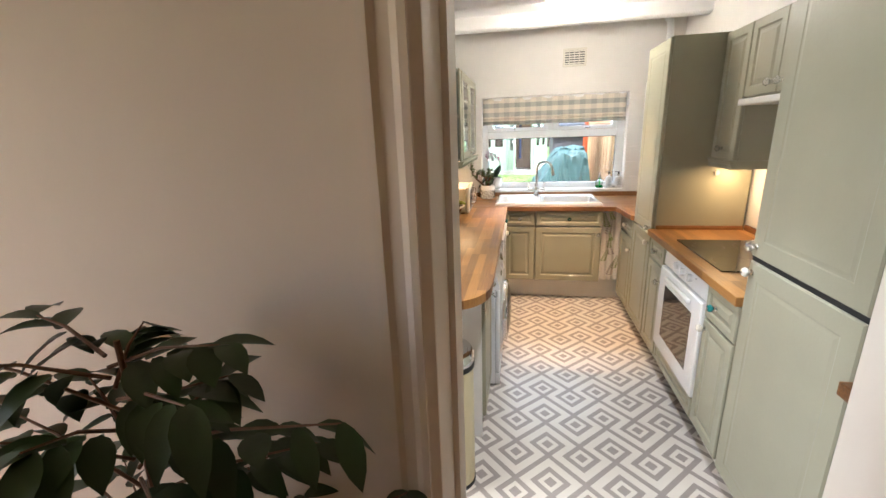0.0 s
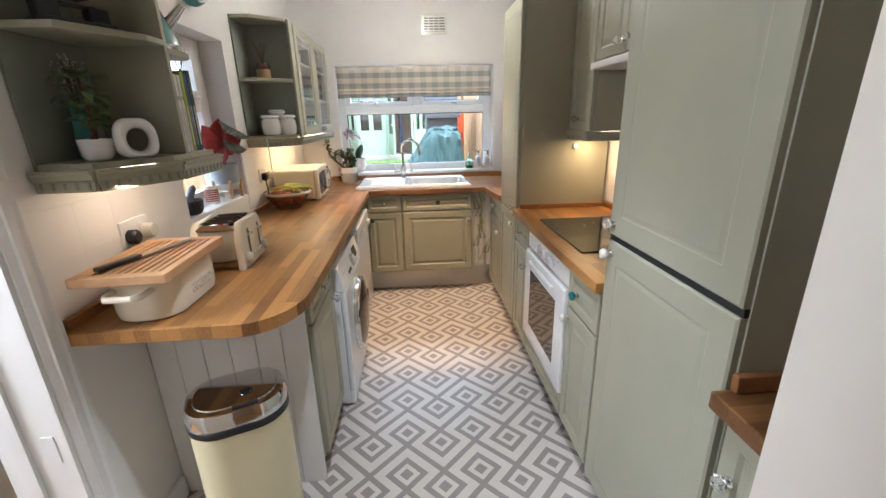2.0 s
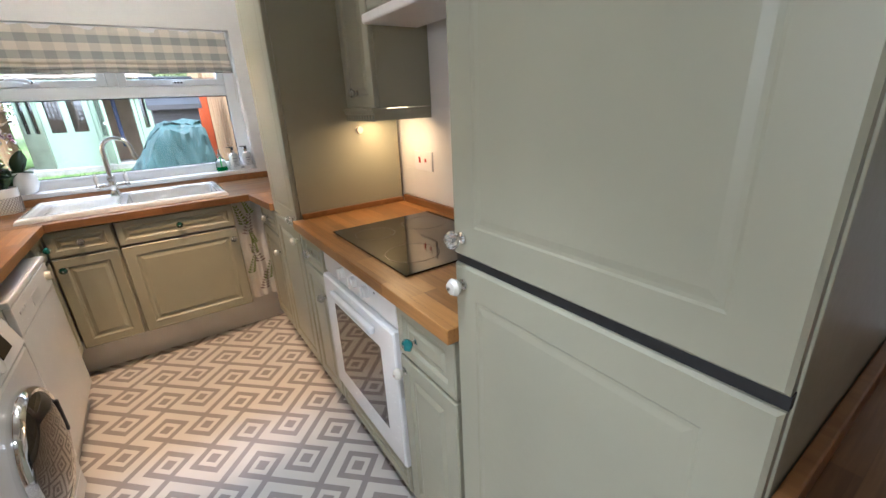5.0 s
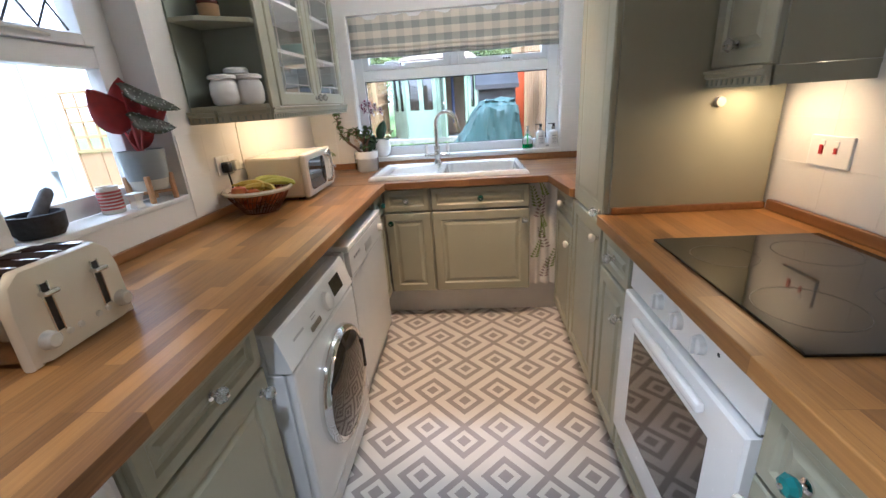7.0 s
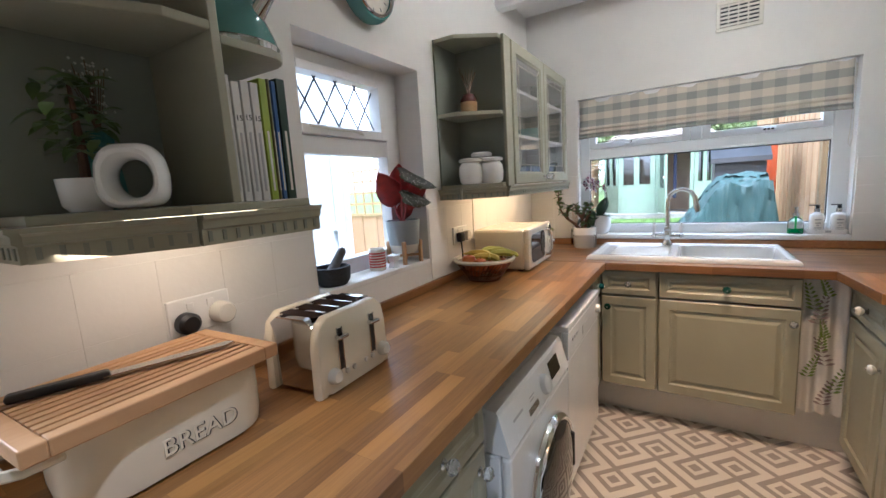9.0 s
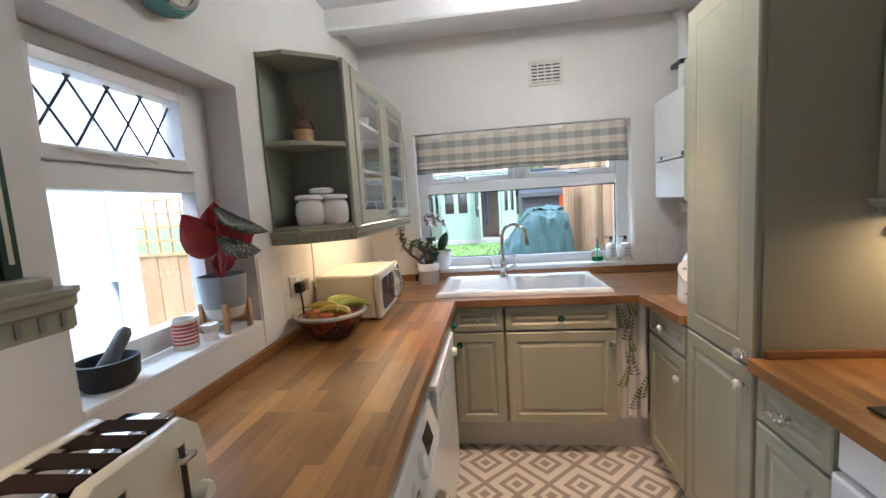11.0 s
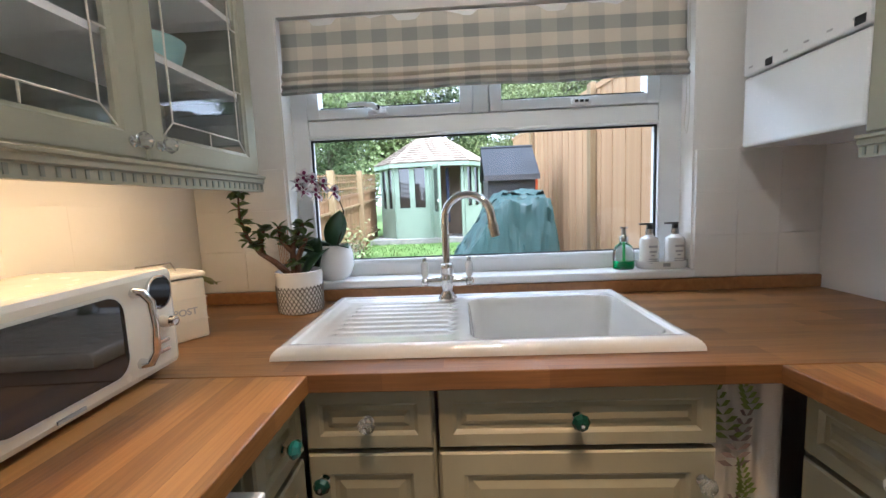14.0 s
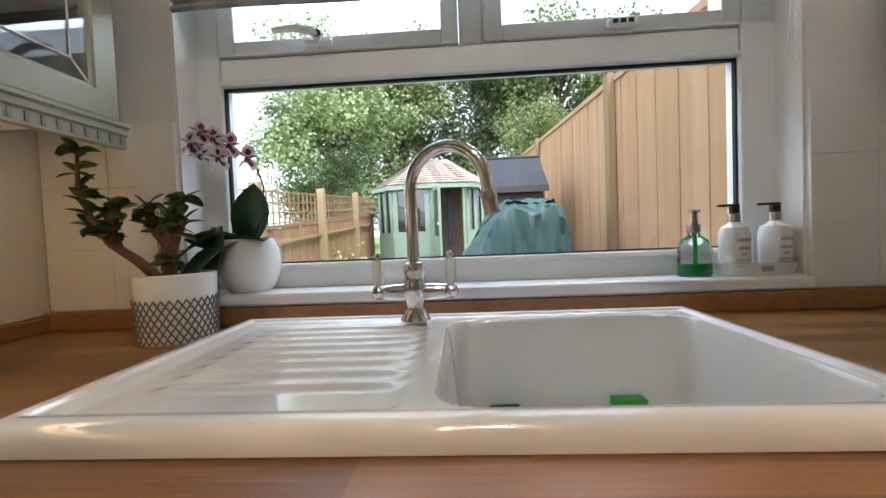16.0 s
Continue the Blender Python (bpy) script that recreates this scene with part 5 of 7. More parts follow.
for k in range(40):
    a = 2 * math.pi * k / 40
    part("wire", tube(bmesh.new(), [(r * math.cos(a + 0.1 * j), r * math.sin(a + 0.1 * j), z) for j, (r, z) in enumerate(rows_)] + [(0.142 * math.cos(a + 0.4), 0.142 * math.sin(a + 0.4), 0.1)], 0.0022, 5), WIRE, fb)
for r, z in rows_[1:]:
    part("wire_hoop", lathe(bmesh.new(), [(r - 0.002, z), (r + 0.002, z), (r, z + 0.003), (r - 0.002, z)], 30), WIRE, fb)
BAN = mat("ripe_banana_skin", (0.55, 0.4, 0.05), 0.5, scale=10, alt=(0.38, 0.36, 0.05))
GRNBAN = mat("green_banana_skin", (0.42, 0.42, 0.06), 0.5, scale=10, alt=(0.25, 0.3, 0.04))
APPLE = mat("red_apple_skin", (0.4, 0.06, 0.03), 0.3, scale=12, alt=(0.48, 0.22, 0.06))
ORNG = mat("brown_orange_peel", (0.46, 0.11, 0.02), 0.5, scale=30, bump=0.5)
for i, (a, x, y, z, mt) in enumerate(((20, -0.05, 0.02, 0.105, BAN), (35, -0.02, -0.03, 0.12, BAN), (60, 0.05, 0.05, 0.12, GRNBAN), (75, 0.085, 0.03, 0.115, GRNBAN), (90, 0.02, 0.07, 0.125, GRNBAN), (50, 0.03, -0.06, 0.11, BAN))):
    bn = thing("banana", "ripe yellow banana in the fruit bowl" if mt is BAN else "greenish banana in the fruit bowl", "fruit", (-0.41 + x, 3.02 + y, 0.9105 + z), a, "fruit in the bowl")
    part("skin", tube(bmesh.new(), [(0.085 * math.cos(radians(q)) - 0.03, 0.07 * math.sin(radians(q)) - 0.03, 0.012 * math.sin(radians(q))) for q in range(-25, 116, 14)], [0.003, 0.012, 0.016, 0.018, 0.018, 0.018, 0.017, 0.015, 0.012, 0.005, 0.004], 6), mt, bn, "", True)
for i, (x, y, z, mt) in enumerate(((-0.04, -0.085, 0.1, APPLE), (0.02, -0.085, 0.085, ORNG), (0.07, -0.03, 0.07, ORNG), (-0.08, 0.0, 0.07, ORNG), (0.0, 0.0, 0.06, APPLE), (-0.03, 0.075, 0.075, ORNG), (0.06, 0.06, 0.065, APPLE), (-0.03, -0.04, 0.05, ORNG))):
    fr = thing("apple" if mt is APPLE else "orange", "red apple among the bowl's fruit" if mt is APPLE else "brownish orange lying in the fruit bowl", "fruit", (-0.41 + x, 3.02 + y, 0.9105 + z), i * 40, "fruit in the bowl")
    part("flesh", lathe(bmesh.new(), [(0, -0.03), (0.012, -0.033), (0.028, -0.02), (0.035, 0.004), (0.028, 0.026), (0.012, 0.032), (0, 0.026)], 18), mt, fr, "", True)
    part("stalk", rod((0, 0, 0.024), (0.003, 0, 0.04), 0.0015, 6), STEM, fr)

mw = thing("microwave", "cream retro microwave with a chrome handle and dark window", "microwave", (-0.252, 3.2, 0.9105), 92)
part("body", boxes((0.006, 0.424, 0.02, 0.3, 0.012, 0.222), r=0.014), CREAM, mw)
part("front", boxes((0, 0.43, -0.012, 0.022, 0.01, 0.226), r=0.014), CREAM, mw)
part("window", prism(bmesh.new(), rounded(0.25, 0.15, 0.035, 6, 0.155, 0.118), 0.0125, 0.0155), DARKGLASS, mw, "dark rounded window", False, Matrix.Rotation(radians(90), 4, "X"))
part("window_rim", prism(bmesh.new(), rounded(0.262, 0.162, 0.04, 6, 0.155, 0.118), 0.011, 0.0135), IVORY, mw, "", False, Matrix.Rotation(radians(90), 4, "X"))
part("handle", tube(bmesh.new(), [(0.31, -0.012, 0.19), (0.31, -0.032, 0.188), (0.314, -0.042, 0.17), (0.316, -0.044, 0.12), (0.314, -0.042, 0.07), (0.31, -0.032, 0.05), (0.31, -0.012, 0.048)], [0.011, 0.009, 0.008, 0.007, 0.008, 0.009, 0.011], 10), CHROME, mw, "", True)
T2 = lambda u, v, y=-0.012: Matrix.Translation((u, y, v)) @ Matrix.Rotation(radians(90), 4, "X")
part("timer_dial", lathe(bmesh.new(), [(0, 0), (0.036, 0), (0.036, 0.006), (0.032, 0.007), (0.031, 0.004), (0, 0.004)], 26), CHROME, mw, "", True, T2(0.375, 0.178))
part("timer_face", lathe(bmesh.new(), [(0, 0.0045), (0.03, 0.0045), (0.03, 0.006), (0, 0.006)], 26), BLACKGLASS, mw, "", False, T2(0.375, 0.178))
part("power_knob", lathe(bmesh.new(), [(0, 0), (0.03, 0), (0.03, 0.003), (0.013, 0.005), (0.012, 0.024), (0, 0.025)], 24), CREAM, mw, "", True, T2(0.375, 0.115))
part("knob_cap", lathe(bmesh.new(), [(0, 0.024), (0.012, 0.024), (0.01, 0.034), (0, 0.036)], 20), CHROME, mw, "", True, T2(0.375, 0.115))
for v in (0.048, 0.068):
    part("button", boxes((0.36, 0.392, -0.017, -0.011, v, v + 0.009), r=0.003), CHROME, mw)
part("air_slots", boxes(*[(0.0045, 0.0065, 0.14 + 0.02 * j, 0.154 + 0.02 * j, 0.04 + 0.012 * k, 0.046 + 0.012 * k) for j in range(5) for k in range(5)]), BLACK, mw)
part("brand_bar", boxes((0.13, 0.18, -0.0145, -0.0115, 0.022, 0.028)), GREYPLASTIC, mw)
for u in (0.05, 0.38):
    for v in (0.05, 0.25):
        part("foot", boxes((u - 0.015, u + 0.015, v - 0.015, v + 0.015, 0, 0.0125)), BLACK, mw)

cp = thing("compost_caddy", "cream metal compost caddy with a green liner", "caddy", (-0.43, 3.8, 0.9105), 57)
part("tin", boxes((-0.1, 0.09, -0.075, 0.075, 0, 0.165), r=0.006), CREAM, cp)
part("lid", boxes((-0.104, 0.094, -0.079, 0.079, 0.168, 0.182), r=0.005), CREAM, cp)
part("band", boxes((-0.1015, 0.0915, -0.0765, 0.0765, 0.05, 0.053), (-0.1015, 0.0915, -0.0765, 0.0765, 0.11, 0.113)), CREAM, cp)
letters("COMPOST", 0.025, GREYPLASTIC, cp, Matrix.Translation((0.005, -0.0755, 0.07)) @ Matrix.Rotation(radians(90), 4, "X"), 0.0006, "dark serif lettering", 0.0003)
part("handle", tube(bmesh.new(), [(-0.05, 0, 0.18), (-0.04, 0, 0.205), (0.04, 0, 0.205), (0.05, 0, 0.18)], 0.003, 8), STEEL, cp, "", True)
bm = bmesh.new()
rnd = random.Random(3)
g = [[bm.verts.new((0.0905 + 0.045 * t + 0.006 * rnd.uniform(-1, 1), -0.075 + 0.15 * k / 10, 0.166 - 0.03 * t + 0.008 * rnd.uniform(-1, 1))) for k in range(11)] for t in (0, 0.3, 0.6, 1)]
for a, b in zip(g, g[1:]):
    for k in range(10):
        bm.faces.new((a[k], a[k + 1], b[k + 1], b[k]))
part("liner", bm, mat("pale_green_liner", (0.5, 0.6, 0.25), 0.4, trans=0.3), cp, "pale green bag edge", True)

# ---- things on the window sills ----
jp = thing("jade_plant", "jade plant in a white pot with a lattice pattern", "plant", (-0.158, 4.085, 0.9105))
part("pot", lathe(bmesh.new(), [(0, 0), (0.068, 0), (0.072, 0.004), (0.076, 0.135), (0.072, 0.137), (0.069, 0.117), (0, 0.114)], 36), CERAMIC, jp, "white pot", True)
bm = bmesh.new()
for k in range(34):
    for s in (-1, 1):
        a0 = 2 * math.pi * k / 34
        tube(bm, [((0.0725 + 0.0035 * t) * math.cos(a0 + s * t * 0.75), (0.0725 + 0.0028 * t) * math.sin(a0 + s * t * 0.75), 0.004 + 0.085 * t) for t in (0, 0.25, 0.5, 0.75, 1)], 0.0016, 4)
part("lattice", bm, mat("grey_brown_lattice", (0.16, 0.14, 0.12), 0.6), jp)
part("soil", lathe(bmesh.new(), [(0, 0.12), (0.07, 0.116)], 24), SOIL, jp)
branches = [[(-0.03, 0, 0.12), (-0.07, -0.01, 0.165), (-0.115, -0.02, 0.2), (-0.15, -0.025, 0.25), (-0.168, -0.03, 0.32), (-0.165, -0.03, 0.4)], [(-0.115, -0.02, 0.2), (-0.112, -0.02, 0.235), (-0.1, -0.02, 0.275)], [(-0.015, 0, 0.12), (-0.015, 0, 0.2), (0.0, 0, 0.25), (0.03, 0, 0.29)], [(-0.015, 0, 0.2), (-0.052, 0.01, 0.235), (-0.058, 0.01, 0.285)], [(0.005, -0.02, 0.12), (0.012, -0.025, 0.18), (0.045, -0.03, 0.245)]]
for b in branches:
    part("branch", tube(bmesh.new(), b, [0.0115 - 0.0018 * k for k in range(len(b))], 8), STEM, jp, "", True)
rnd = random.Random(11)
blades = []
for ln, wd, dr in ((0.042, 0.03, 0.15), (0.036, 0.027, 0.35), (0.03, 0.022, 0.05)):
    bm = leaf(bmesh.new(), (0, 0, 0), (1, 0, 0), ln, wd, dr, 5)
    bmesh.ops.solidify(bm, geom=list(bm.faces), thickness=0.003)
    me = bpy.data.meshes.new("leaf")
    bm.to_mesh(me)
    bm.free()
    me.materials.append(LEAF)
    me.shade_smooth()
    blades.append(me)
for bi, b in enumerate(branches):
    for k in range((3, 1, 2, 1, 1)[bi], len(b)):
        for j in range((13, 9, 14, 11, 10)[bi]):
            p = Vector(b[k]).lerp(Vector(b[k - 1]), rnd.random() * (0.9 if bi == 0 else 0.5))
            q = new("leaf", rnd.choice(blades))
            q.parent = jp
            q.matrix_basis = Matrix.Translation(p) @ Matrix.Rotation(rnd.uniform(0, 6.28), 4, "Z") @ Matrix.Rotation(rnd.uniform(-1.0, 0.5), 4, "Y") @ Matrix.Rotation(rnd.uniform(-0.6, 0.6), 4, "X")
rd = thing("reed_diffuser", "clear glass reed diffuser behind the jade plant", "diffuser", (-0.24, 4.165, 0.9105))
part("bottle", boxes((-0.028, 0.028, -0.02, 0.02, 0, 0.125), r=0.006), CRYSTAL, rd)
part("oil", boxes((-0.024, 0.024, -0.016, 0.016, 0.004, 0.05), r=0.003), mat("amber_oil", (0.5, 0.25, 0.06), 0.1, trans=0.7, bump=0), rd)
part("collar", lathe(bmesh.new(), [(0.008, 0.125), (0.014, 0.126), (0.014, 0.148), (0.007, 0.15), (0.008, 0.125)], 18), CHROME, rd, "", True)
for k in range(6):
    part("reed", rod((0.002 * k - 0.005, 0.002, 0.03), (-0.022 + 0.009 * k, 0.006 - 0.002 * k, 0.275), 0.0016, 6), BEECH, rd)

op_ = thing("orchid", "spotted purple and white orchid in a white round pot", "plant", (-0.088, 4.25, 0.9845))
part("pot", lathe(bmesh.new(), [(0, 0), (0.046, 0), (0.062, 0.02), (0.073, 0.055), (0.07, 0.1), (0.058, 0.128), (0.053, 0.128), (0.06, 0.1), (0, 0.098)], 32), CERAMIC, op_, "white round pot", True)
part("soil", lathe(bmesh.new(), [(0, 0.114), (0.054, 0.112)], 20), SOIL, op_)
for way, ln, wd, dr in (((-0.9, -0.55, 0.75), 0.25, 0.09, 0.95), ((0.3, -0.35, 0.9), 0.17, 0.085, 0.05), ((-0.4, -0.8, 0.3), 0.23, 0.075, 1.0), ((0.5, -0.5, 0.3), 0.12, 0.06, 0.3), ((-0.6, 0.0, 0.5), 0.13, 0.06, 0.5)):
    bm = bmesh.new()
    leaf(bm, (0, 0, 0.112), way, ln, wd, dr, 8)
    q = part("leaf", bm, ORCHLEAF, op_, "", True)
    q.modifiers.new("thickness", "SOLIDIFY").thickness = 0.003
for base, way, across, ln, wd in (((-0.035, -0.062, 0.158), (-0.12, -0.16, -1.0), (0.85, -0.5, 0.0), 0.18, 0.075), ((0.0, -0.03, 0.115), (-0.75, -0.2, 0.15), (0.1, -0.6, 0.8), 0.12, 0.07)):
    bm = bmesh.new()
    wing(bm, base, way, across, ln, wd, -0.1)
    q = part("leaf", bm, ORCHLEAF, op_, "", True)
    q.modifiers.new("thickness", "SOLIDIFY").thickness = 0.003
stem = [(0.0, 0, 0.09), (0.035, -0.005, 0.17), (0.05, -0.01, 0.25), (0.035, -0.02, 0.31), (-0.01, -0.03, 0.345), (-0.06, -0.035, 0.36), (-0.09, -0.04, 0.35)]
part("flower_stem", tube(bmesh.new(), stem, 0.0025, 6), mat("dark_flower_stem", (0.05, 0.03, 0.02), 0.6), op_, "", True)
PETAL = mat("white_orchid_petal", (0.8, 0.76, 0.77), 0.5, scale=40, alt=(0.7, 0.6, 0.65), bump=0.05)
PURPLE = mat("purple_orchid_lip", (0.2, 0.01, 0.09), 0.5, var=0.2)
rnd = random.Random(4)
for fx, fy, fz in ((0.03, -0.035, 0.315), (-0.005, -0.045, 0.345), (-0.04, -0.05, 0.36), (-0.07, -0.05, 0.375), (-0.095, -0.05, 0.35), (-0.03, -0.05, 0.315), (-0.075, -0.045, 0.325)):
    bm = bmesh.new()
    tilt = rnd.uniform(-0.3, 0.3)
    for k in range(5):
        a = radians(90 + 72 * k) + tilt
        leaf(bm, (fx, fy, fz), (math.cos(a), -0.25, math.sin(a)), 0.034, 0.03, 0.05, 4)
    q = part("flower", bm, PETAL, op_, "", True)
    part("lip", lathe(bmesh.new(), [(0, -0.008), (0.007, -0.003), (0.005, 0.006), (0, 0.008)], 10, (fx, fy - 0.008, fz - 0.004)), PURPLE, q, "", True)
    bm = bmesh.new()
    for k in range(5):
        a = radians(90 + 72 * k) + tilt
        w = Vector((math.cos(a), -0.25, math.sin(a)))
        leaf(bm, Vector((fx, fy - 0.0025, fz)) + w * 0.007, w, 0.017, 0.015, 0.05, 3)
    part("marking", bm, PURPLE, q, "", True)

sp = thing("soap_bottle", "clear pump bottle half full of green soap", "bottle", (0.971, 4.252, 0.9845), -4)
part("bottle", lathe(bmesh.new(), [(0, 0), (0.034, 0), (0.037, 0.004), (0.037, 0.06), (0.03, 0.082), (0.014, 0.094), (0.013, 0.1), (0, 0.1)], 28, sy=0.8), CRYSTAL, sp, "", True)
part("soap", lathe(bmesh.new(), [(0, 0.003), (0.033, 0.003), (0.0345, 0.03), (0, 0.03)], 28, sy=0.8), mat("green_soap", (0.0, 0.5, 0.08), 0.1, trans=0.3, bump=0), sp, "", True)
part("dip_tube", rod((0, 0, 0.005), (0, 0, 0.1), 0.004, 8), mat("green_tube", (0.05, 0.6, 0.12), 0.3), sp)
part("pump", lathe(bmesh.new(), [(0, 0.1), (0.016, 0.1), (0.016, 0.118), (0.009, 0.12), (0.007, 0.145), (0.013, 0.147), (0.013, 0.152), (0, 0.153)], 20), STEEL, sp, "", True)
tr = thing("bottle_tray", "white oval tray on the window sill", "tray", (1.105, 4.25, 0.9845), -3)
bm = bmesh.new()
lathe(bm, [(0, 0.0), (0.082, 0.0), (0.086, 0.004), (0.09, 0.028), (0.086, 0.028), (0.082, 0.008), (0, 0.008)], 36, sy=0.48)
part("dish", bm, CERAMIC, tr, "", True)
part("plate_mark", boxes((-0.012, 0.012, -0.0435, -0.0425, 0.01, 0.022)), GREYPLASTIC, tr)
for dx, lab in ((-0.045, "white pump bottle of hand wash on the tray"), (0.045, "white pump bottle of hand lotion on the tray")):
    bt = thing("pump_bottle", lab, "bottle", (1.105 + dx, 4.25, 0.9935), 0, "pump bottles on the tray")
    part("bottle", lathe(bmesh.new(), [(0, 0), (0.03, 0), (0.032, 0.004), (0.033, 0.085), (0.029, 0.1), (0.015, 0.108), (0.013, 0.112), (0, 0.112)], 28), CERAMIC, bt, "", True)
    part("collar", lathe(bmesh.new(), [(0, 0.112), (0.013, 0.112), (0.0125, 0.132), (0, 0.132)], 20), STEEL, bt, "", True)
    part("pump", boxes((-0.008, 0.008, -0.008, 0.008, 0.132, 0.148), (-0.036, 0.01, -0.006, 0.006, 0.148, 0.1535), r=0.0015), BLACK, bt)
    for u0, u1, v0, v1, dy in ((-0.012, 0.012, 0.05, 0.057, -0.031), (-0.015, 0.015, 0.026, 0.029, -0.029), (-0.017, 0.017, 0.019, 0.021, -0.029), (-0.011, 0.011, 0.012, 0.014, -0.029), (-0.006, 0.005, 0.038, 0.043, -0.031), (-0.014, 0.014, 0.068, 0.0755, -0.029)):
        part("print_bar", boxes((u0, u1, -0.0345, dy, v0, v1)), GREYPLASTIC, bt)

mo = thing("mortar", "dark stone mortar with a grey pestle on the sill", "mortar", (-0.64, 2.245, 1.0505))
part("bowl", lathe(bmesh.new(), [(0, 0), (0.05, 0), (0.062, 0.02), (0.066, 0.065), (0.058, 0.066), (0.05, 0.03), (0, 0.02)], 30), mat("black_granite", (0.02, 0.02, 0.022), 0.6, var=0.4, scale=80, bump=0.4), mo, "", True)
part("pestle", tube(bmesh.new(), [(-0.01, -0.01, 0.03), (0.0, 0.01, 0.06), (0.012, 0.045, 0.115), (0.014, 0.052, 0.125)], [0.02, 0.018, 0.016, 0.008], 14), mat("grey_stone", (0.12, 0.12, 0.125), 0.6, var=0.2, scale=60, bump=0.4), mo, "", True)
cn = thing("candle_pot", "cream pot with red printed lines on the sill", "pot", (-0.645, 2.5, 1.0505))
part("pot", lathe(bmesh.new(), [(0, 0), (0.031, 0), (0.034, 0.004), (0.032, 0.085), (0.034, 0.09), (0.03, 0.09), (0.028, 0.01), (0, 0.008)], 26), IVORY, cn, "", True)
RED2 = mat("red_print", (0.4, 0.06, 0.05), 0.6)
for k in range(6):
    part("print_bar", lathe(bmesh.new(), [(0.0335, 0.014 + 0.011 * k), (0.0345, 0.015 + 0.011 * k), (0.0343, 0.02 + 0.011 * k), (0.0333, 0.021 + 0.011 * k)], 24), RED2, cn)
st = thing("faceted_holder", "white faceted tealight holder on the sill", "candle holder", (-0.612, 2.565, 1.0505), 20)
part("body", lathe(bmesh.new(), [(0, 0), (0.024, 0), (0.018, 0.025), (0.031, 0.052), (0.02, 0.054), (0, 0.04)], 5), CERAMIC, st)
bg = thing("begonia", "begonia with red and white-spotted leaves in a grey pot", "plant", (-0.632, 2.675, 1.0505))
part("pot", lathe(bmesh.new(), [(0, 0.085), (0.066, 0.085), (0.0665, 0.087), (0.076, 0.19), (0.071, 0.19), (0.066, 0.165), (0, 0.163)], 36), GREYPOT, bg, "grey glazed pot", True)
part("pot_base", lathe(bmesh.new(), [(0, 0.045), (0.05, 0.045), (0.058, 0.053), (0.066, 0.0845), (0, 0.0845)], 36), IVORY, bg, "unglazed cream lower part", True)
for a in (35, 125, 215, 305):
    x, y = 0.07 * math.cos(radians(a)), 0.07 * math.sin(radians(a))
    part("stand_leg", boxes((x - 0.008, x + 0.008, y - 0.008, y + 0.008, 0, 0.1), r=0.003), BEECH, bg)
for a in (35, 125):
    ca, sa = math.cos(radians(a)), math.sin(radians(a))
    part("stand_bar", rod((-0.065 * ca, -0.065 * sa, 0.033), (0.065 * ca, 0.065 * sa, 0.033), 0.006, 8), BEECH, bg)
RED1 = mat("red_begonia_leaf", (0.36, 0.025, 0.025), 0.4, scale=25, alt=(0.16, 0.02, 0.025))
SPOT = mat("dark_begonia_leaf", (0.035, 0.05, 0.03), 0.4, scale=30, alt=(0.07, 0.06, 0.04))
PALESPOT = mat("pale_leaf_spots", (0.5, 0.5, 0.45), 0.5)


rnd = random.Random(17)
for base, way, across, ln, wd, bend, mt in (
        ((0.02, -0.03, 0.27), (-0.25, -0.75, 1.0), (0.6, 0.5, 0.5), 0.16, 0.11, 0.1, RED1),
        ((0.0, 0.01, 0.3), (0.1, -0.2, 1.0), (0.6, 0.6, 0.0), 0.14, 0.09, -0.15, RED1),
        ((-0.02, 0.04, 0.27), (0.2, 0.5, 1.0), (0.5, 0.6, -0.2), 0.15, 0.09, 0.12, RED1),
        ((0.03, 0.0, 0.26), (0.3, 0.5, 0.45), (0.4, -0.1, -1.0), 0.14, 0.1, -0.1, RED1),
        ((-0.03, 0.0, 0.22), (0.3, 0.9, 0.6), (0.2, -0.5, 0.8), 0.13, 0.09, 0.1, RED1),
        ((0.05, -0.06, 0.39), (0.35, 0.85, -0.38), (0.45, -0.15, -0.8), 0.19, 0.08, -0.05, SPOT),
        ((0.06, -0.07, 0.29), (0.25, 0.9, -0.22), (0.5, -0.1, -0.85), 0.155, 0.08, -0.05, SPOT),
        ((-0.05, 0.0, 0.3), (-0.5, 0.4, 0.4), (0.4, 0.3, -0.8), 0.14, 0.09, 0.1, SPOT)):
    st_ = part("leaf_stalk", tube(bmesh.new(), [(0.01, 0, 0.165), (base[0] * 0.4, base[1] * 0.4, 0.2), base], 0.0032, 6), RED1, bg)
    bm = bmesh.new()
    rows = wing(bm, base, way, across, ln, wd, bend)
    mids = [(r[j].co + r[j + 1].co) / 2 for r in rows[1:-1] for j in range(4)]
    q = part("leaf", bm, mt, bg, "red leaf" if mt is RED1 else "dark green leaf with pale spots", True)
    q.modifiers.new("thickness", "SOLIDIFY").thickness = 0.0015
    if mt is SPOT:
        bm = bmesh.new()
        for p in mids:
            for _ in range(2):
                lathe(bm, [(0, -0.0026), (0.0024, -0.001), (0.0024, 0.001), (0, 0.0026)], 6, p + Vector((rnd.gauss(0, 0.004), rnd.gauss(0, 0.006), rnd.gauss(0, 0.004))))
        tagged(part("leaf_spots", bm, PALESPOT, q), kind="stuff")
part("soil", lathe(bmesh.new(), [(0, 0.172), (0.068, 0.168)], 20), SOIL, bg)

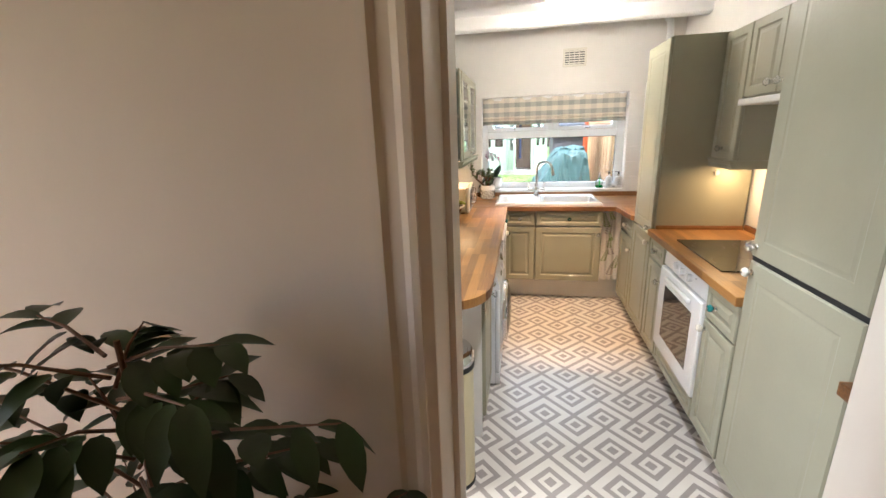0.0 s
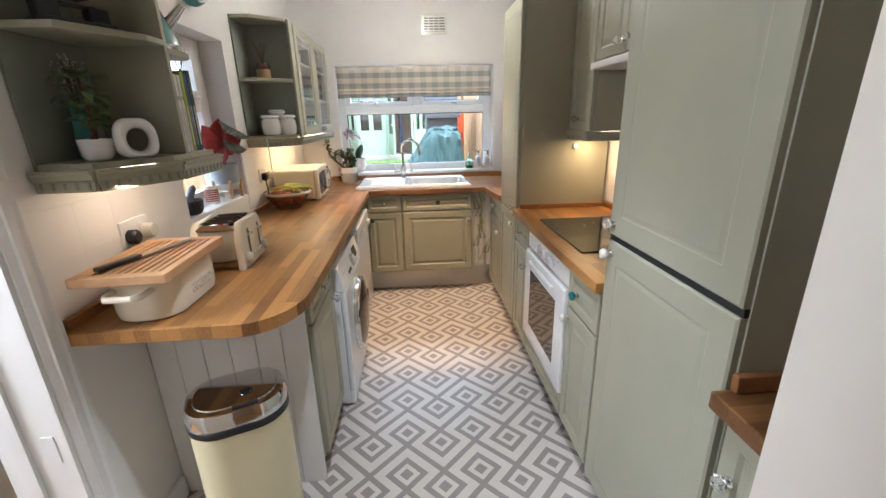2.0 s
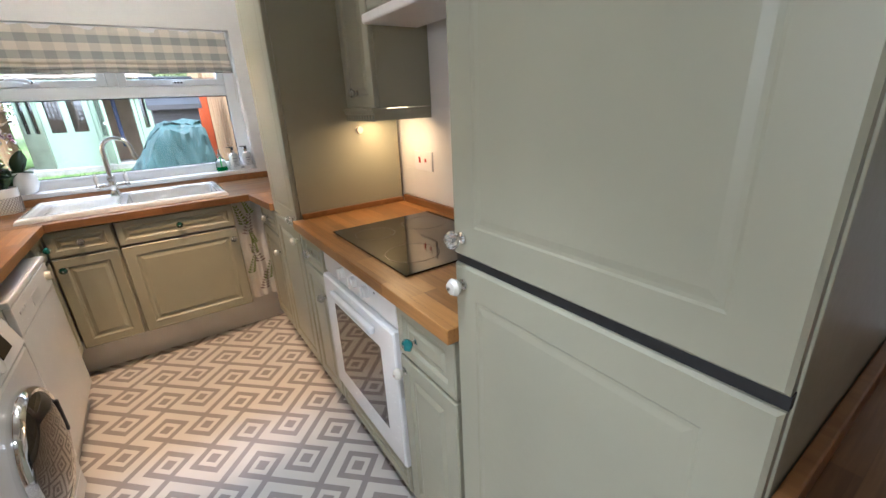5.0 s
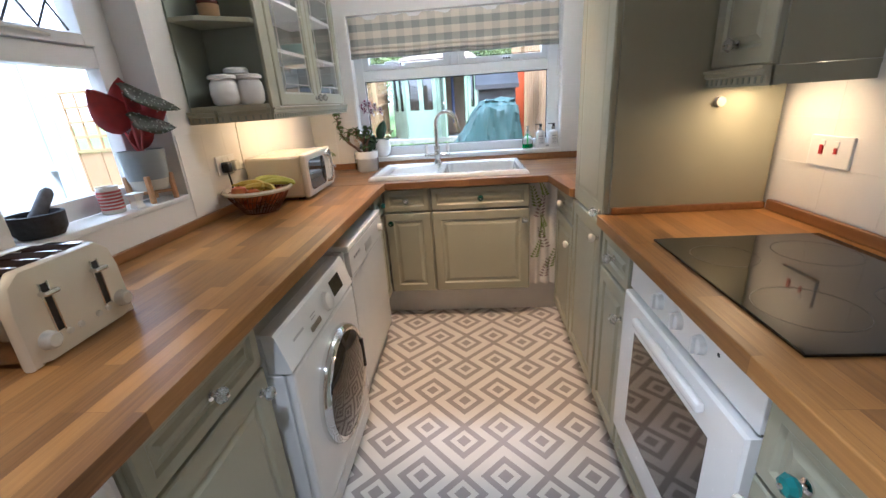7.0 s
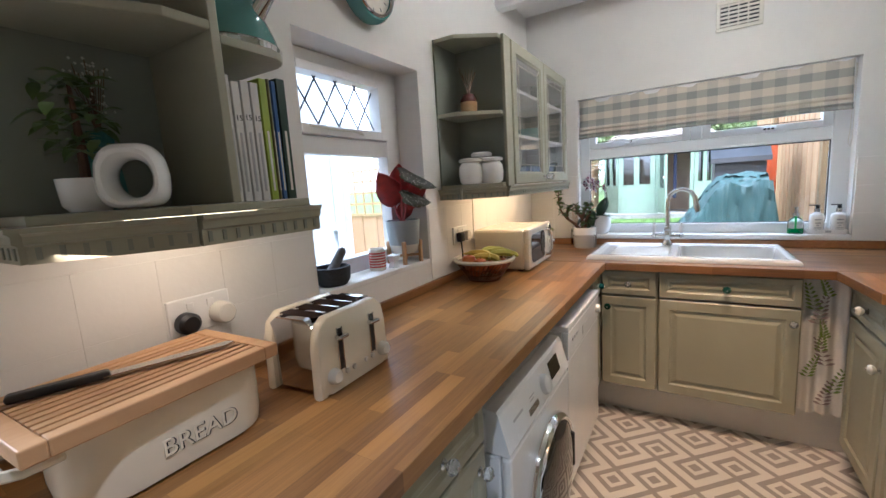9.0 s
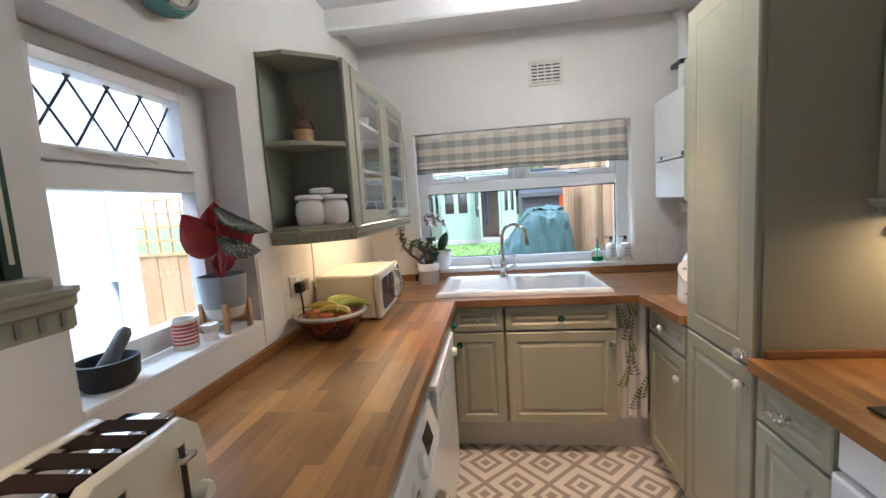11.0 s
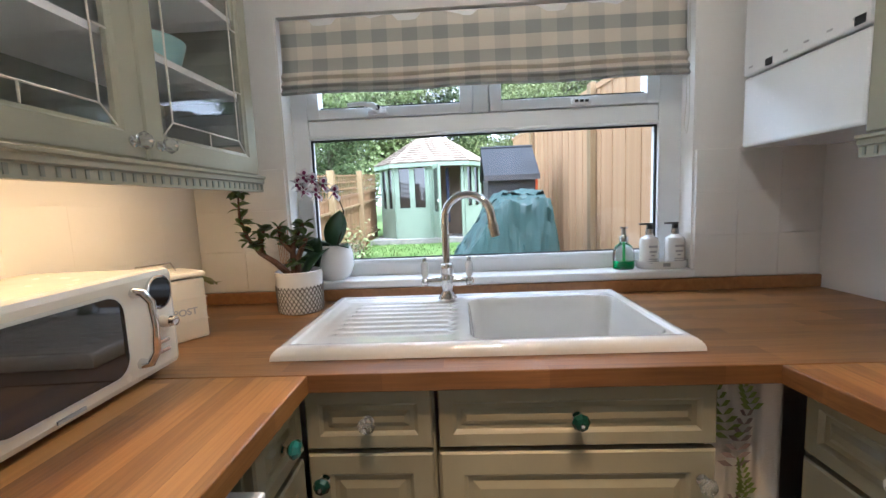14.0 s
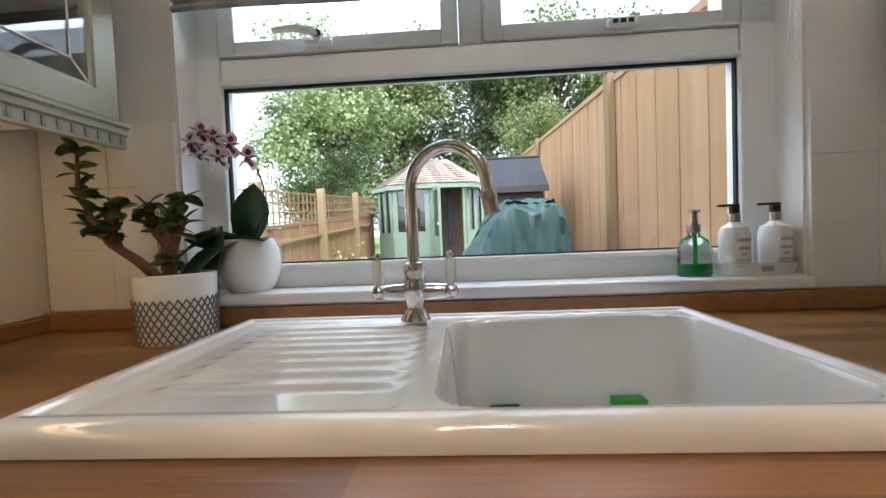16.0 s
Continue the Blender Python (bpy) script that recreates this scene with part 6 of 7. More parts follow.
# ---- on the wall and the shelves ----
ck = thing("wall_clock", "round teal wall clock with a white face", "clock", (-0.5735, 2.455, 2.09), 90)
part("case", lathe(bmesh.new(), [(0, 0), (0.1, 0), (0.118, 0.012), (0.122, 0.04), (0.112, 0.062), (0.1, 0.066), (0.098, 0.05), (0, 0.05)], 44), TEALPAINT, ck, "", True, Matrix.Rotation(radians(90), 4, "X"))
part("bezel", lathe(bmesh.new(), [(0.096, 0.06), (0.106, 0.064), (0.104, 0.07), (0.096, 0.068), (0.096, 0.06)], 44), CHROME, ck, "", True, Matrix.Rotation(radians(90), 4, "X"))
part("face", lathe(bmesh.new(), [(0, 0.0505), (0.0975, 0.0505), (0.0975, 0.052), (0, 0.052)], 44), IVORY, ck, "", False, Matrix.Rotation(radians(90), 4, "X"))
for k in range(12):
    a = radians(30 * k)
    part("hour_mark", tube(bmesh.new(), [(0.074 * math.sin(a), -0.0525, 0.074 * math.cos(a)), (0.086 * math.sin(a), -0.0525, 0.086 * math.cos(a))], 0.0022, 4), GREYPLASTIC, ck)
part("hour_hand", rod((0, -0.054, 0), (0.022, -0.054, 0.04), 0.003, 5), BLACK, ck)
part("minute_hand", rod((0, -0.056, 0), (-0.055, -0.056, 0.052), 0.002, 5), BLACK, ck)

books = [("white cookbook with a number on its spine", PAPER, 0.03, 0.245, "15"), ("white cookbook with a number on its spine", PAPER, 0.032, 0.25, "15"), ("white cookbook with a number on its spine", PAPER, 0.032, 0.25, "15"), ("white paperback cookbook", PAPER, 0.026, 0.255, ""), ("lime green cookbook", mat("lime_cover", (0.32, 0.42, 0.04), 0.4), 0.032, 0.262, ""), ("thin olive cookbook", mat("olive_cover", (0.2, 0.2, 0.1), 0.5), 0.012, 0.265, ""), ("blue and red cookbook", mat("blue_cover", (0.03, 0.1, 0.3), 0.4), 0.02, 0.262, ""), ("dark green hardback cookbook", mat("dark_green_cover", (0.01, 0.04, 0.025), 0.4), 0.038, 0.27, "")]
y = 1.737
order = [3, 0, 1, 2, 4, 5, 6, 7]
for i in order:
    lab, mt, th_, hh, num = books[i]
    th_ *= 0.66
    bk = thing("book", lab + " on the shelf", "book", (-0.53, y, 1.3667), 0, "cookbooks on the shelf")
    part("cover", prism(bmesh.new(), [(0, 0.001), (0.181, 0.001), (0.182, 0.002), (0.182, th_ - 0.003), (0.181, th_ - 0.002), (0, th_ - 0.002), (0, th_ - 0.005), (0.178, th_ - 0.005), (0.178, 0.004), (0, 0.004)], 0, hh, 0.0006), mt, bk)
    part("pages", boxes((0.004, 0.178, 0.0045, th_ - 0.0055, 0.004, hh - 0.004)), IVORY, bk)
    bars = [(0.182, 0.1826, th_ * 0.35, th_ * 0.6, 0.02, 0.02 + hh * 0.5)]
    part("spine_print", boxes(*bars), GREYPLASTIC if mt is PAPER else IVORY, bk)
    if num:
        letters(num, 0.016, BLACK, bk, Matrix.Translation((0.1825, th_ / 2, hh * 0.68)) @ Matrix.Rotation(radians(90), 4, "Z") @ Matrix.Rotation(radians(90), 4, "X"), 0.0004)
    y += th_ + 0.001

kt = thing("stovetop_kettle", "teal cone kettle with a chrome rim on the shelf", "kettle", (-0.44, 1.825, 1.6885))
part("body", lathe(bmesh.new(), [(0, 0), (0.1, 0), (0.108, 0.012), (0.1, 0.04), (0.045, 0.17), (0.03, 0.185), (0, 0.19)], 32), TEALPAINT, kt, "", True)
part("rim", lathe(bmesh.new(), [(0.1, 0.0), (0.111, 0.003), (0.112, 0.014), (0.106, 0.02), (0.1, 0.0)], 32), CHROME, kt, "", True)
part("lid_knob", lathe(bmesh.new(), [(0, 0.188), (0.015, 0.19), (0.018, 0.205), (0, 0.215)], 16), CHROME, kt, "", True)
part("spout", tube(bmesh.new(), [(0.06, 0.03, 0.08), (0.1, 0.05, 0.13), (0.115, 0.058, 0.15)], [0.02, 0.014, 0.011], 12), CHROME, kt, "", True)

sc = thing("balance_scale", "black cast-iron kitchen balance scale with a steel pan", "scale", (-0.455, 1.545, 1.7085), 60)
part("base", prism(bmesh.new(), [(-0.09, -0.035), (-0.06, -0.05), (0.08, -0.05), (0.1, -0.03), (0.1, 0.03), (0.08, 0.05), (-0.06, 0.05), (-0.09, 0.035)], 0.0, 0.014, 0.004), BLACK, sc)
part("pillar", boxes((-0.08, -0.03, -0.02, 0.02, 0.014, 0.06), (0.035, 0.085, -0.02, 0.02, 0.014, 0.055), (-0.05, 0.06, -0.008, 0.008, 0.05, 0.06), r=0.005), BLACK, sc)
part("beam", tube(bmesh.new(), [(-0.085, 0, 0.105), (-0.03, 0, 0.085), (0.02, 0, 0.08), (0.07, 0, 0.095)], [0.01, 0.014, 0.016, 0.012], 10), BLACK, sc, "", True)
part("pan_fork", tube(bmesh.new(), [(-0.085, 0, 0.1), (-0.085, 0, 0.13)], [0.008, 0.02], 10), BLACK, sc, "", True)
part("pan", lathe(bmesh.new(), [(0, 0.135), (0.04, 0.14), (0.075, 0.165), (0.082, 0.172), (0.075, 0.17), (0.038, 0.146), (0, 0.141)], 32, (-0.085, 0, 0)), STEEL, sc, "polished steel pan", True)
part("weight_plate", lathe(bmesh.new(), [(0, 0.105), (0.048, 0.106), (0.05, 0.111), (0, 0.111)], 24, (0.07, 0, 0)), STEEL, sc, "", True)
for dx in (0.055, 0.085):
    part("weight", lathe(bmesh.new(), [(0, 0.111), (0.012, 0.111), (0.012, 0.125), (0.005, 0.13), (0.007, 0.14), (0, 0.144)], 14, (dx, 0, 0)), STEEL, sc, "", True)

rv = thing("ring_vase", "cream glazed ring-shaped vase on the shelf", "vase", (-0.385, 1.572, 1.3667), 48)
bm = bmesh.new()
n, m_ = 36, 14
loop = []
for i in range(n):
    a = 2 * math.pi * i / n
    hole = Vector((0.029 * math.cos(a) + 0.004, 0, 0.052 + 0.032 * math.sin(a)))
    outx = 0.055 * (1 - 0.22 * max(0, math.sin(a))) * (1 - 0.1 * abs(math.sin(a)))
    ex = math.copysign(abs(math.cos(a)) ** 0.45, math.cos(a))
    ez = math.copysign(abs(math.sin(a)) ** 0.45, math.sin(a))
    outer = Vector((outx * ex, 0, 0.057 + 0.057 * ez))
    c, half = (hole + outer) / 2, (outer - hole) / 2
    loop.append([bm.verts.new(c + half * math.cos(2 * math.pi * j / m_) + Vector((0, 0.032, 0)) * math.sin(2 * math.pi * j / m_)) for j in range(m_)])
for i in range(n):
    for j in range(m_):
        bm.faces.new((loop[i][j], loop[(i + 1) % n][j], loop[(i + 1) % n][(j + 1) % m_], loop[i][(j + 1) % m_]))
part("glazed_body", bm, CERAMIC, rv, "", True)
pp = thing("potted_seedling", "small jade cutting in a white pot on the shelf", "plant", (-0.472, 1.533, 1.3667))
part("pot", lathe(bmesh.new(), [(0, 0), (0.03, 0), (0.04, 0.012), (0.044, 0.058), (0.04, 0.058), (0.037, 0.048), (0, 0.046)], 28), CERAMIC, pp, "white pot", True)
part("soil", lathe(bmesh.new(), [(0, 0.052), (0.037, 0.05)], 20), SOIL, pp)
part("stem", tube(bmesh.new(), [(0, 0, 0.045), (0.005, 0, 0.12), (0.0, 0, 0.22)], [0.009, 0.007, 0.003], 8), STEM, pp, "", True)
bm = bmesh.new()
rnd = random.Random(21)
for k in range(80):
    a = rnd.uniform(0, 6.28)
    leaf(bm, (rnd.uniform(-0.035, 0.035), rnd.uniform(-0.04, 0.04), rnd.uniform(0.1, 0.24)), (math.cos(a), math.sin(a), rnd.uniform(-0.4, 0.8)), 0.042, 0.02, 0.4, 4)
tagged(part("leaves", bm, LEAF, pp, "", True), kind="stuff")
tv = thing("bud_vase", "tall teal vase with dried white flowers", "vase", (-0.53, 1.585, 1.3667))
part("vase", lathe(bmesh.new(), [(0, 0), (0.03, 0), (0.033, 0.01), (0.022, 0.13), (0.026, 0.15), (0.02, 0.15), (0, 0.13)], 6), TEALPAINT, tv)
bm = bmesh.new()
for k in range(16):
    a = rnd.uniform(0, 6.28)
    r = rnd.uniform(0.005, 0.035)
    tube(bm, [(0, 0, 0.14), (r * 0.5 * math.cos(a), r * 0.5 * math.sin(a), 0.2), (r * math.cos(a), r * math.sin(a), rnd.uniform(0.23, 0.285))], 0.0008, 4)
part("dried_stems", bm, STEM, tv)
bm = bmesh.new()
for k in range(70):
    a, r = rnd.uniform(0, 6.28), rnd.uniform(0.0, 0.04)
    lathe(bm, [(0, -0.003), (0.003, 0), (0, 0.003)], 5, (r * math.cos(a), r * math.sin(a), rnd.uniform(0.19, 0.285)))
tagged(part("dried_flowers", bm, IVORY, tv), kind="stuff")

for x, y, z in ((-0.44, 2.985, 1.3785), (-0.36, 3.045, 1.3785), (-0.425, 3.078, 1.3785)):
    jr = thing("storage_jar", "white ceramic storage jar with a round tag", "jar", (x, y, z), 20, "storage jars on the shelf")
    s = 1.07
    if y > 3.07:
        jr.scale = (0.92, 0.92, 1.26)
    part("jar", lathe(bmesh.new(), [(0, 0), (0.04 * s, 0), (0.05 * s, 0.012), (0.054 * s, 0.05), (0.05 * s, 0.085), (0.042 * s, 0.095), (0.042 * s, 0.1)], 28), CERAMIC, jr, "", True)
    part("lid", lathe(bmesh.new(), [(0.04 * s, 0.1), (0.052 * s, 0.102), (0.053 * s, 0.114), (0.046 * s, 0.12), (0, 0.121)], 28), CERAMIC, jr, "", True)
    part("tag", lathe(bmesh.new(), [(0, 0), (0.017, 0), (0.017, 0.003), (0, 0.003)], 18), CERAMIC, jr, "", False, Matrix.Translation((0.0, -0.045, 0.075)) @ Matrix.Rotation(radians(80), 4, "X"))
    part("tag_print", boxes((-0.008, 0.008, -0.0495, -0.047, 0.074, 0.077)), BLACK, jr)
tj = thing("terracotta_pot", "small brown and cream pot with dry twigs", "pot", (-0.45, 3.02, 1.7085))
part("pot", lathe(bmesh.new(), [(0, 0), (0.032, 0), (0.038, 0.01), (0.04, 0.05), (0, 0.05)], 22), mat("buff_stoneware", (0.45, 0.28, 0.13), 0.5), tj, "", True)
part("neck", lathe(bmesh.new(), [(0.04, 0.05), (0.042, 0.06), (0.034, 0.075), (0.03, 0.085), (0.025, 0.085), (0, 0.07)], 22), mat("dark_brown_glaze", (0.08, 0.02, 0.015), 0.2), tj, "", True)
bm = bmesh.new()
for k in range(14):
    a = k * 0.45
    tube(bm, [(0, 0, 0.07), (0.015 * math.cos(a), 0.015 * math.sin(a), 0.13), (0.04 * math.cos(a), 0.04 * math.sin(a), 0.18 + 0.006 * (k % 5))], 0.0012, 4)
part("twigs", bm, STEM, tj)

# crockery behind the leaded glass
AQUA = mat("pale_aqua_glaze", (0.3, 0.5, 0.47), 0.3, var=0.04)
for lab, x, y, z, r, h, mt in (("pale aqua mixing bowl behind the glass", -0.43, 3.85, 1.617, 0.1, 0.085, AQUA), ("dark glazed bowl behind the glass", -0.43, 3.32, 1.617, 0.07, 0.05, BLACK), ("white jug behind the glass", -0.43, 3.72, 1.837, 0.045, 0.1, CERAMIC), ("blue bowl on the bottom shelf behind the glass", -0.43, 3.85, 1.377, 0.09, 0.06, AQUA), ("dark dish on the bottom shelf behind the glass", -0.43, 3.35, 1.377, 0.09, 0.05, BLACK), ("white bowl on the upper shelf behind the glass", -0.43, 3.3, 1.837, 0.07, 0.06, CERAMIC)):
    bw = thing("crockery_bowl" if "jug" not in lab else "crockery_jug", lab, "crockery", (x, y, z), 0, "crockery in the glazed cupboard")
    part("bowl_wall", lathe(bmesh.new(), [(0, 0), (r * 0.55, 0), (r * 0.85, h * 0.4), (r, h), (r * 0.95, h), (r * 0.8, h * 0.42), (r * 0.5, h * 0.08), (0, h * 0.08)], 28), mt, bw, "", True)
    part("foot_ring", lathe(bmesh.new(), [(r * 0.5, 0.0), (r * 0.56, 0.0005), (r * 0.57, 0.004), (r * 0.5, 0.004)], 24), mt, bw)

# ---- bin, bread maker, fire extinguishers ----
bi = thing("pedal_bin", "tall pale yellow sensor bin with a chrome lid", "bin", (-0.148, 1.37, 0), 22)


def shell(outs, zs, cap=True):
    bm = bmesh.new()
    rings = [[bm.verts.new((x, y, z)) for x, y in o] for o, z in zip(outs, zs)]
    for a, b in zip(rings, rings[1:]):
        for k in range(len(a)):
            bm.faces.new((a[k], a[(k + 1) % len(a)], b[(k + 1) % len(a)], b[k]))
    if cap:
        bm.faces.new(rings[0][::-1]), bm.faces.new(rings[-1])
    return bm


ro = lambda i: rounded(0.285 - 2 * i, 0.225 - 2 * i, 0.1 - i, 8)
part("drum", shell([ro(0.004), ro(0.003), ro(0.003)], [0.015, 0.02, 0.6]), CREAMBIN, bi, "pale yellow drum", True)
part("foot_rim", shell([ro(0), ro(0), ro(0.004)], [0, 0.014, 0.018]), BLACK, bi, "", True)
part("collar", shell([ro(0.001), ro(-0.002), ro(-0.002), ro(0.001)], [0.6005, 0.604, 0.625, 0.628]), BLACK, bi, "black collar", True)
part("lid", shell([ro(0.0), ro(0.0), ro(0.006), ro(0.016)], [0.6285, 0.66, 0.675, 0.678]), CHROME, bi, "polished chrome lid", True)
part("flap", shell([ro(0.026), ro(0.028)], [0.6785, 0.682]), CHROME, bi, "", True)
part("sensor", lathe(bmesh.new(), [(0, 0.682), (0.02, 0.682), (0.018, 0.684), (0, 0.684)], 20, (0.03, -0.03, 0)), BLACKGLASS, bi, "", True)
part("button_bar", boxes((-0.01, 0.06, -0.098, -0.086, 0.6785, 0.682)), BLACK, bi)

bk = thing("bread_maker", "white rounded bread maker with grey buttons", "appliance", (1.252, 3.4, 0.9105), -50)
ro2 = lambda w, d, dy: rounded(w, d, min(w, d) * 0.42, 8, 0, dy)
part("casing", shell([ro2(0.19, 0.26, 0), ro2(0.2, 0.27, 0), ro2(0.2, 0.26, 0.005), ro2(0.19, 0.22, 0.025), ro2(0.16, 0.16, 0.05), ro2(0.08, 0.07, 0.06)], [0, 0.02, 0.12, 0.2, 0.255, 0.275]), ENAMEL, bk, "", True)
face = Matrix.Translation((0, -0.105, 0.165)) @ Matrix.Rotation(radians(62), 4, "X")
LCD = mat("navy_display_glass", (0.02, 0.025, 0.07), 0.1, var=0.1)
LILAC = mat("lilac_grey_buttons", (0.3, 0.29, 0.36), 0.35)
shield = [(0.076 * math.cos(radians(q)) * (1 if q <= 180 else 1 - 0.35 * math.sin(radians(q)) ** 2), 0.05 * math.sin(radians(q)) * (1 if q <= 180 else 1.5)) for q in range(0, 360, 12)]
part("control_panel", prism(bmesh.new(), shield, -0.012, 0.003, 0.002), ENAMEL, bk, "", False, face)
part("panel_rim", prism(bmesh.new(), [(x * 1.07, y * 1.07 - 0.001) for x, y in shield], -0.013, 0.0005, 0.001), GREYPLASTIC, bk, "", False, face.copy())
part("display", prism(bmesh.new(), [(0.032 * math.cos(radians(q)), 0.014 + 0.022 * math.sin(radians(q)) * (0.8 if q <= 180 else 1)) for q in range(0, 360, 15)], 0.0032, 0.0055), LCD, bk, "dark rounded display", False, face.copy())
part("display_window", prism(bmesh.new(), rounded(0.03, 0.016, 0.004, 4, 0, 0.014), 0.0056, 0.0062), GREYPLASTIC, bk, "", False, face.copy())
for k in range(5):
    part("button", prism(bmesh.new(), rounded(0.017, 0.012, 0.004, 4, -0.044 + 0.022 * k, -0.008 - 0.012 * (1 - abs(k - 2) / 2)), 0.0032, 0.006), LILAC, bk, "", False, face.copy())
part("start_button", prism(bmesh.new(), rounded(0.014, 0.014, 0.0068, 6, 0, -0.043), 0.0032, 0.006), LILAC, bk, "", False, face.copy())
part("brand_bar", boxes((-0.03, 0.02, -0.1365, -0.1345, 0.045, 0.055)), GREYPLASTIC, bk)
REDP = mat("red_cylinder_paint", (0.42, 0.012, 0.02), 0.3, var=0.05, coat=0.3)
for y, rz in ((0.725, 0), (0.635, 20)):
    fe = thing("fire_extinguisher", "small red fire extinguisher standing on the side worktop", "fire extinguisher", (1.535, y, 0.9105), rz, "fire extinguishers")
    part("cylinder", lathe(bmesh.new(), [(0, 0), (0.036, 0), (0.04, 0.006), (0.04, 0.13), (0.034, 0.155), (0.016, 0.168), (0.015, 0.175), (0, 0.175)], 28), REDP, fe, "", True)
    part("valve", boxes((-0.012, 0.012, -0.012, 0.012, 0.175, 0.195), (-0.045, 0.02, -0.009, 0.009, 0.195, 0.206), (-0.05, 0.015, -0.007, 0.007, 0.212, 0.22), r=0.003), BLACK, fe)
    part("gauge", lathe(bmesh.new(), [(0, 0), (0.012, 0), (0.012, 0.006), (0, 0.007)], 16), CHROME, fe, "", True, Matrix.Translation((-0.01, 0, 0.18)) @ Matrix.Rotation(radians(-90), 4, "Y"))
    for k in range(7):
        part("print_bar", lathe(bmesh.new(), [(0.0402, 0.03 + 0.012 * k), (0.0407, 0.031 + 0.012 * k), (0.0407, 0.034 + 0.012 * k), (0.0402, 0.035 + 0.012 * k)], 28), PAPER, fe)
gr = thing("magnetic_catch", "small round white knob on the larder side", "knob", (1.4, 2.7085, 1.278))
part("disc", lathe(bmesh.new(), [(0, 0), (0.016, 0), (0.015, 0.012), (0, 0.014)], 18), IVORY, gr, "", True, Matrix.Rotation(radians(90), 4, "X"))
part("base_disc", lathe(bmesh.new(), [(0, -0.0005), (0.018, -0.0005), (0.018, 0.002), (0, 0.002)], 18), IVORY, gr, "", True, Matrix.Rotation(radians(90), 4, "X"))

# ---- hall and side room ----
fg = thing("weeping_fig", "dark-leaved weeping fig standing in the hall", "plant", (-0.25, 0.13, 0))
part("pot", lathe(bmesh.new(), [(0, 0), (0.11, 0), (0.13, 0.02), (0.15, 0.27), (0.14, 0.27), (0.13, 0.24), (0, 0.23)], 30), GREYPOT, fg, "grey pot", True)
part("soil", lathe(bmesh.new(), [(0, 0.245), (0.135, 0.24)], 24), SOIL, fg)
rnd = random.Random(8)
bm, bl_ = bmesh.new(), bmesh.new()
tube(bm, [(0, 0, 0.24), (0.01, 0.0, 0.6), (0.0, 0.01, 0.95), (0.02, 0, 1.38)], [0.014, 0.011, 0.008, 0.003], 8)
for k in range(44):
    z = 0.78 + 0.0135 * k
    a = k * 2.4
    ln = rnd.uniform(0.22, 0.42) * max(0.4, 1.2 - 1.3 * (z - 0.82))
    d = Vector((math.cos(a), math.sin(a) * 0.45, 0.35))
    p0 = Vector((0, 0, z))
    pts = [p0, p0 + d * ln * 0.5, p0 + d * ln + Vector((0, 0, -0.02))]
    tube(bm, pts, [0.0025, 0.002, 0.001], 5)
    for j in range(9):
        t = 0.25 + 0.75 * j / 8
        p = pts[0].lerp(pts[2], t)
        sd = 1 if j % 2 else -1
        w = d.copy()
        w.z = rnd.uniform(-0.7, 0.4)
        w += Vector((-d.y, d.x, 0)) * sd * rnd.uniform(0.4, 1.2)
        leaf(bl_, p, w, rnd.uniform(0.045, 0.07), rnd.uniform(0.024, 0.034), rnd.uniform(0.1, 0.7), 5)
tagged(part("stems", bm, STEM, fg, "", True), kind="stuff")
tagged(part("leaves", bl_, DARKLEAF, fg, "", True), kind="stuff")
wcab = thing("white_chest", "white drawer chest standing in the side room", "chest", (-1.75, 1.3, 0))
part("body", boxes((-0.3, 0.3, -0.3, 0.3, 0.05, 0.85), r=0.004), ENAMEL, wcab)
for k in range(3):
    part("drawer", boxes((0.301, 0.318, -0.29, 0.29, 0.07 + 0.26 * k, 0.31 + 0.26 * k), r=0.004), ENAMEL, wcab)
part("plinth", boxes((-0.28, 0.28, -0.28, 0.28, 0, 0.0495)), BLACK, wcab)

# ---- the garden ----
def ground_z(y):
    return 0.07 * (y - 5.0) if y < 14 else 0.63


GRASSM = mat("lawn_grass", (0.09, 0.17, 0.03), 0.9, var=0.3, scale=3, bump=1.0, grain=40, alt=(0.14, 0.2, 0.05))
bm = bmesh.new()
pr_ = []
for y in (2.0, 4.47, 6, 8, 10, 12, 14, 20, 60, 200, 1500):
    pr_.append([bm.verts.new((x, y, (ground_z(y) if y > 4.4 else -0.12))) for x in (-1500, -60, -12, -4.2, -2, 0, 2.1, 6, 20, 60, 1500)])
for a, b in zip(pr_, pr_[1:]):
    for k in range(10):
        bm.faces.new((a[k], a[k + 1], b[k + 1], b[k]))
low = [bm.verts.new((x, -1500, -0.12)) for x in (-1500, 1500)]
bm.faces.new((low[0], low[1], pr_[0][-1], *pr_[0][-2::-1]))
flat("ground", bm, GRASSM, "mown lawn rising away from the house")
rnd = random.Random(2)
bm = bmesh.new()
for k in range(5000):
    x, y = rnd.uniform(-1.6, 1.45), rnd.uniform(5.6, 11.2)
    z, h = ground_z(y), rnd.uniform(0.03, 0.07)
    a = rnd.uniform(0, 6.28)
    bm.faces.new([bm.verts.new(p) for p in ((x - 0.008 * math.cos(a), y - 0.008 * math.sin(a), z), (x + 0.008 * math.cos(a), y + 0.008 * math.sin(a), z), (x + rnd.uniform(-0.03, 0.03), y + rnd.uniform(-0.03, 0.03), z + h))])
tagged(part("grass_blades", bm, GRASSM), "short uneven grass blades on the lawn", "grass", "", "stuff")
STONE = mat("pale_paving", (0.33, 0.31, 0.28), 0.85, var=0.15, scale=8, bump=0.5)
pv = flat("pavement", boxes((-1.55, 1.43, 4.47, 5.6, -0.12, 0.03)), STONE, "pale paved strip along the house")
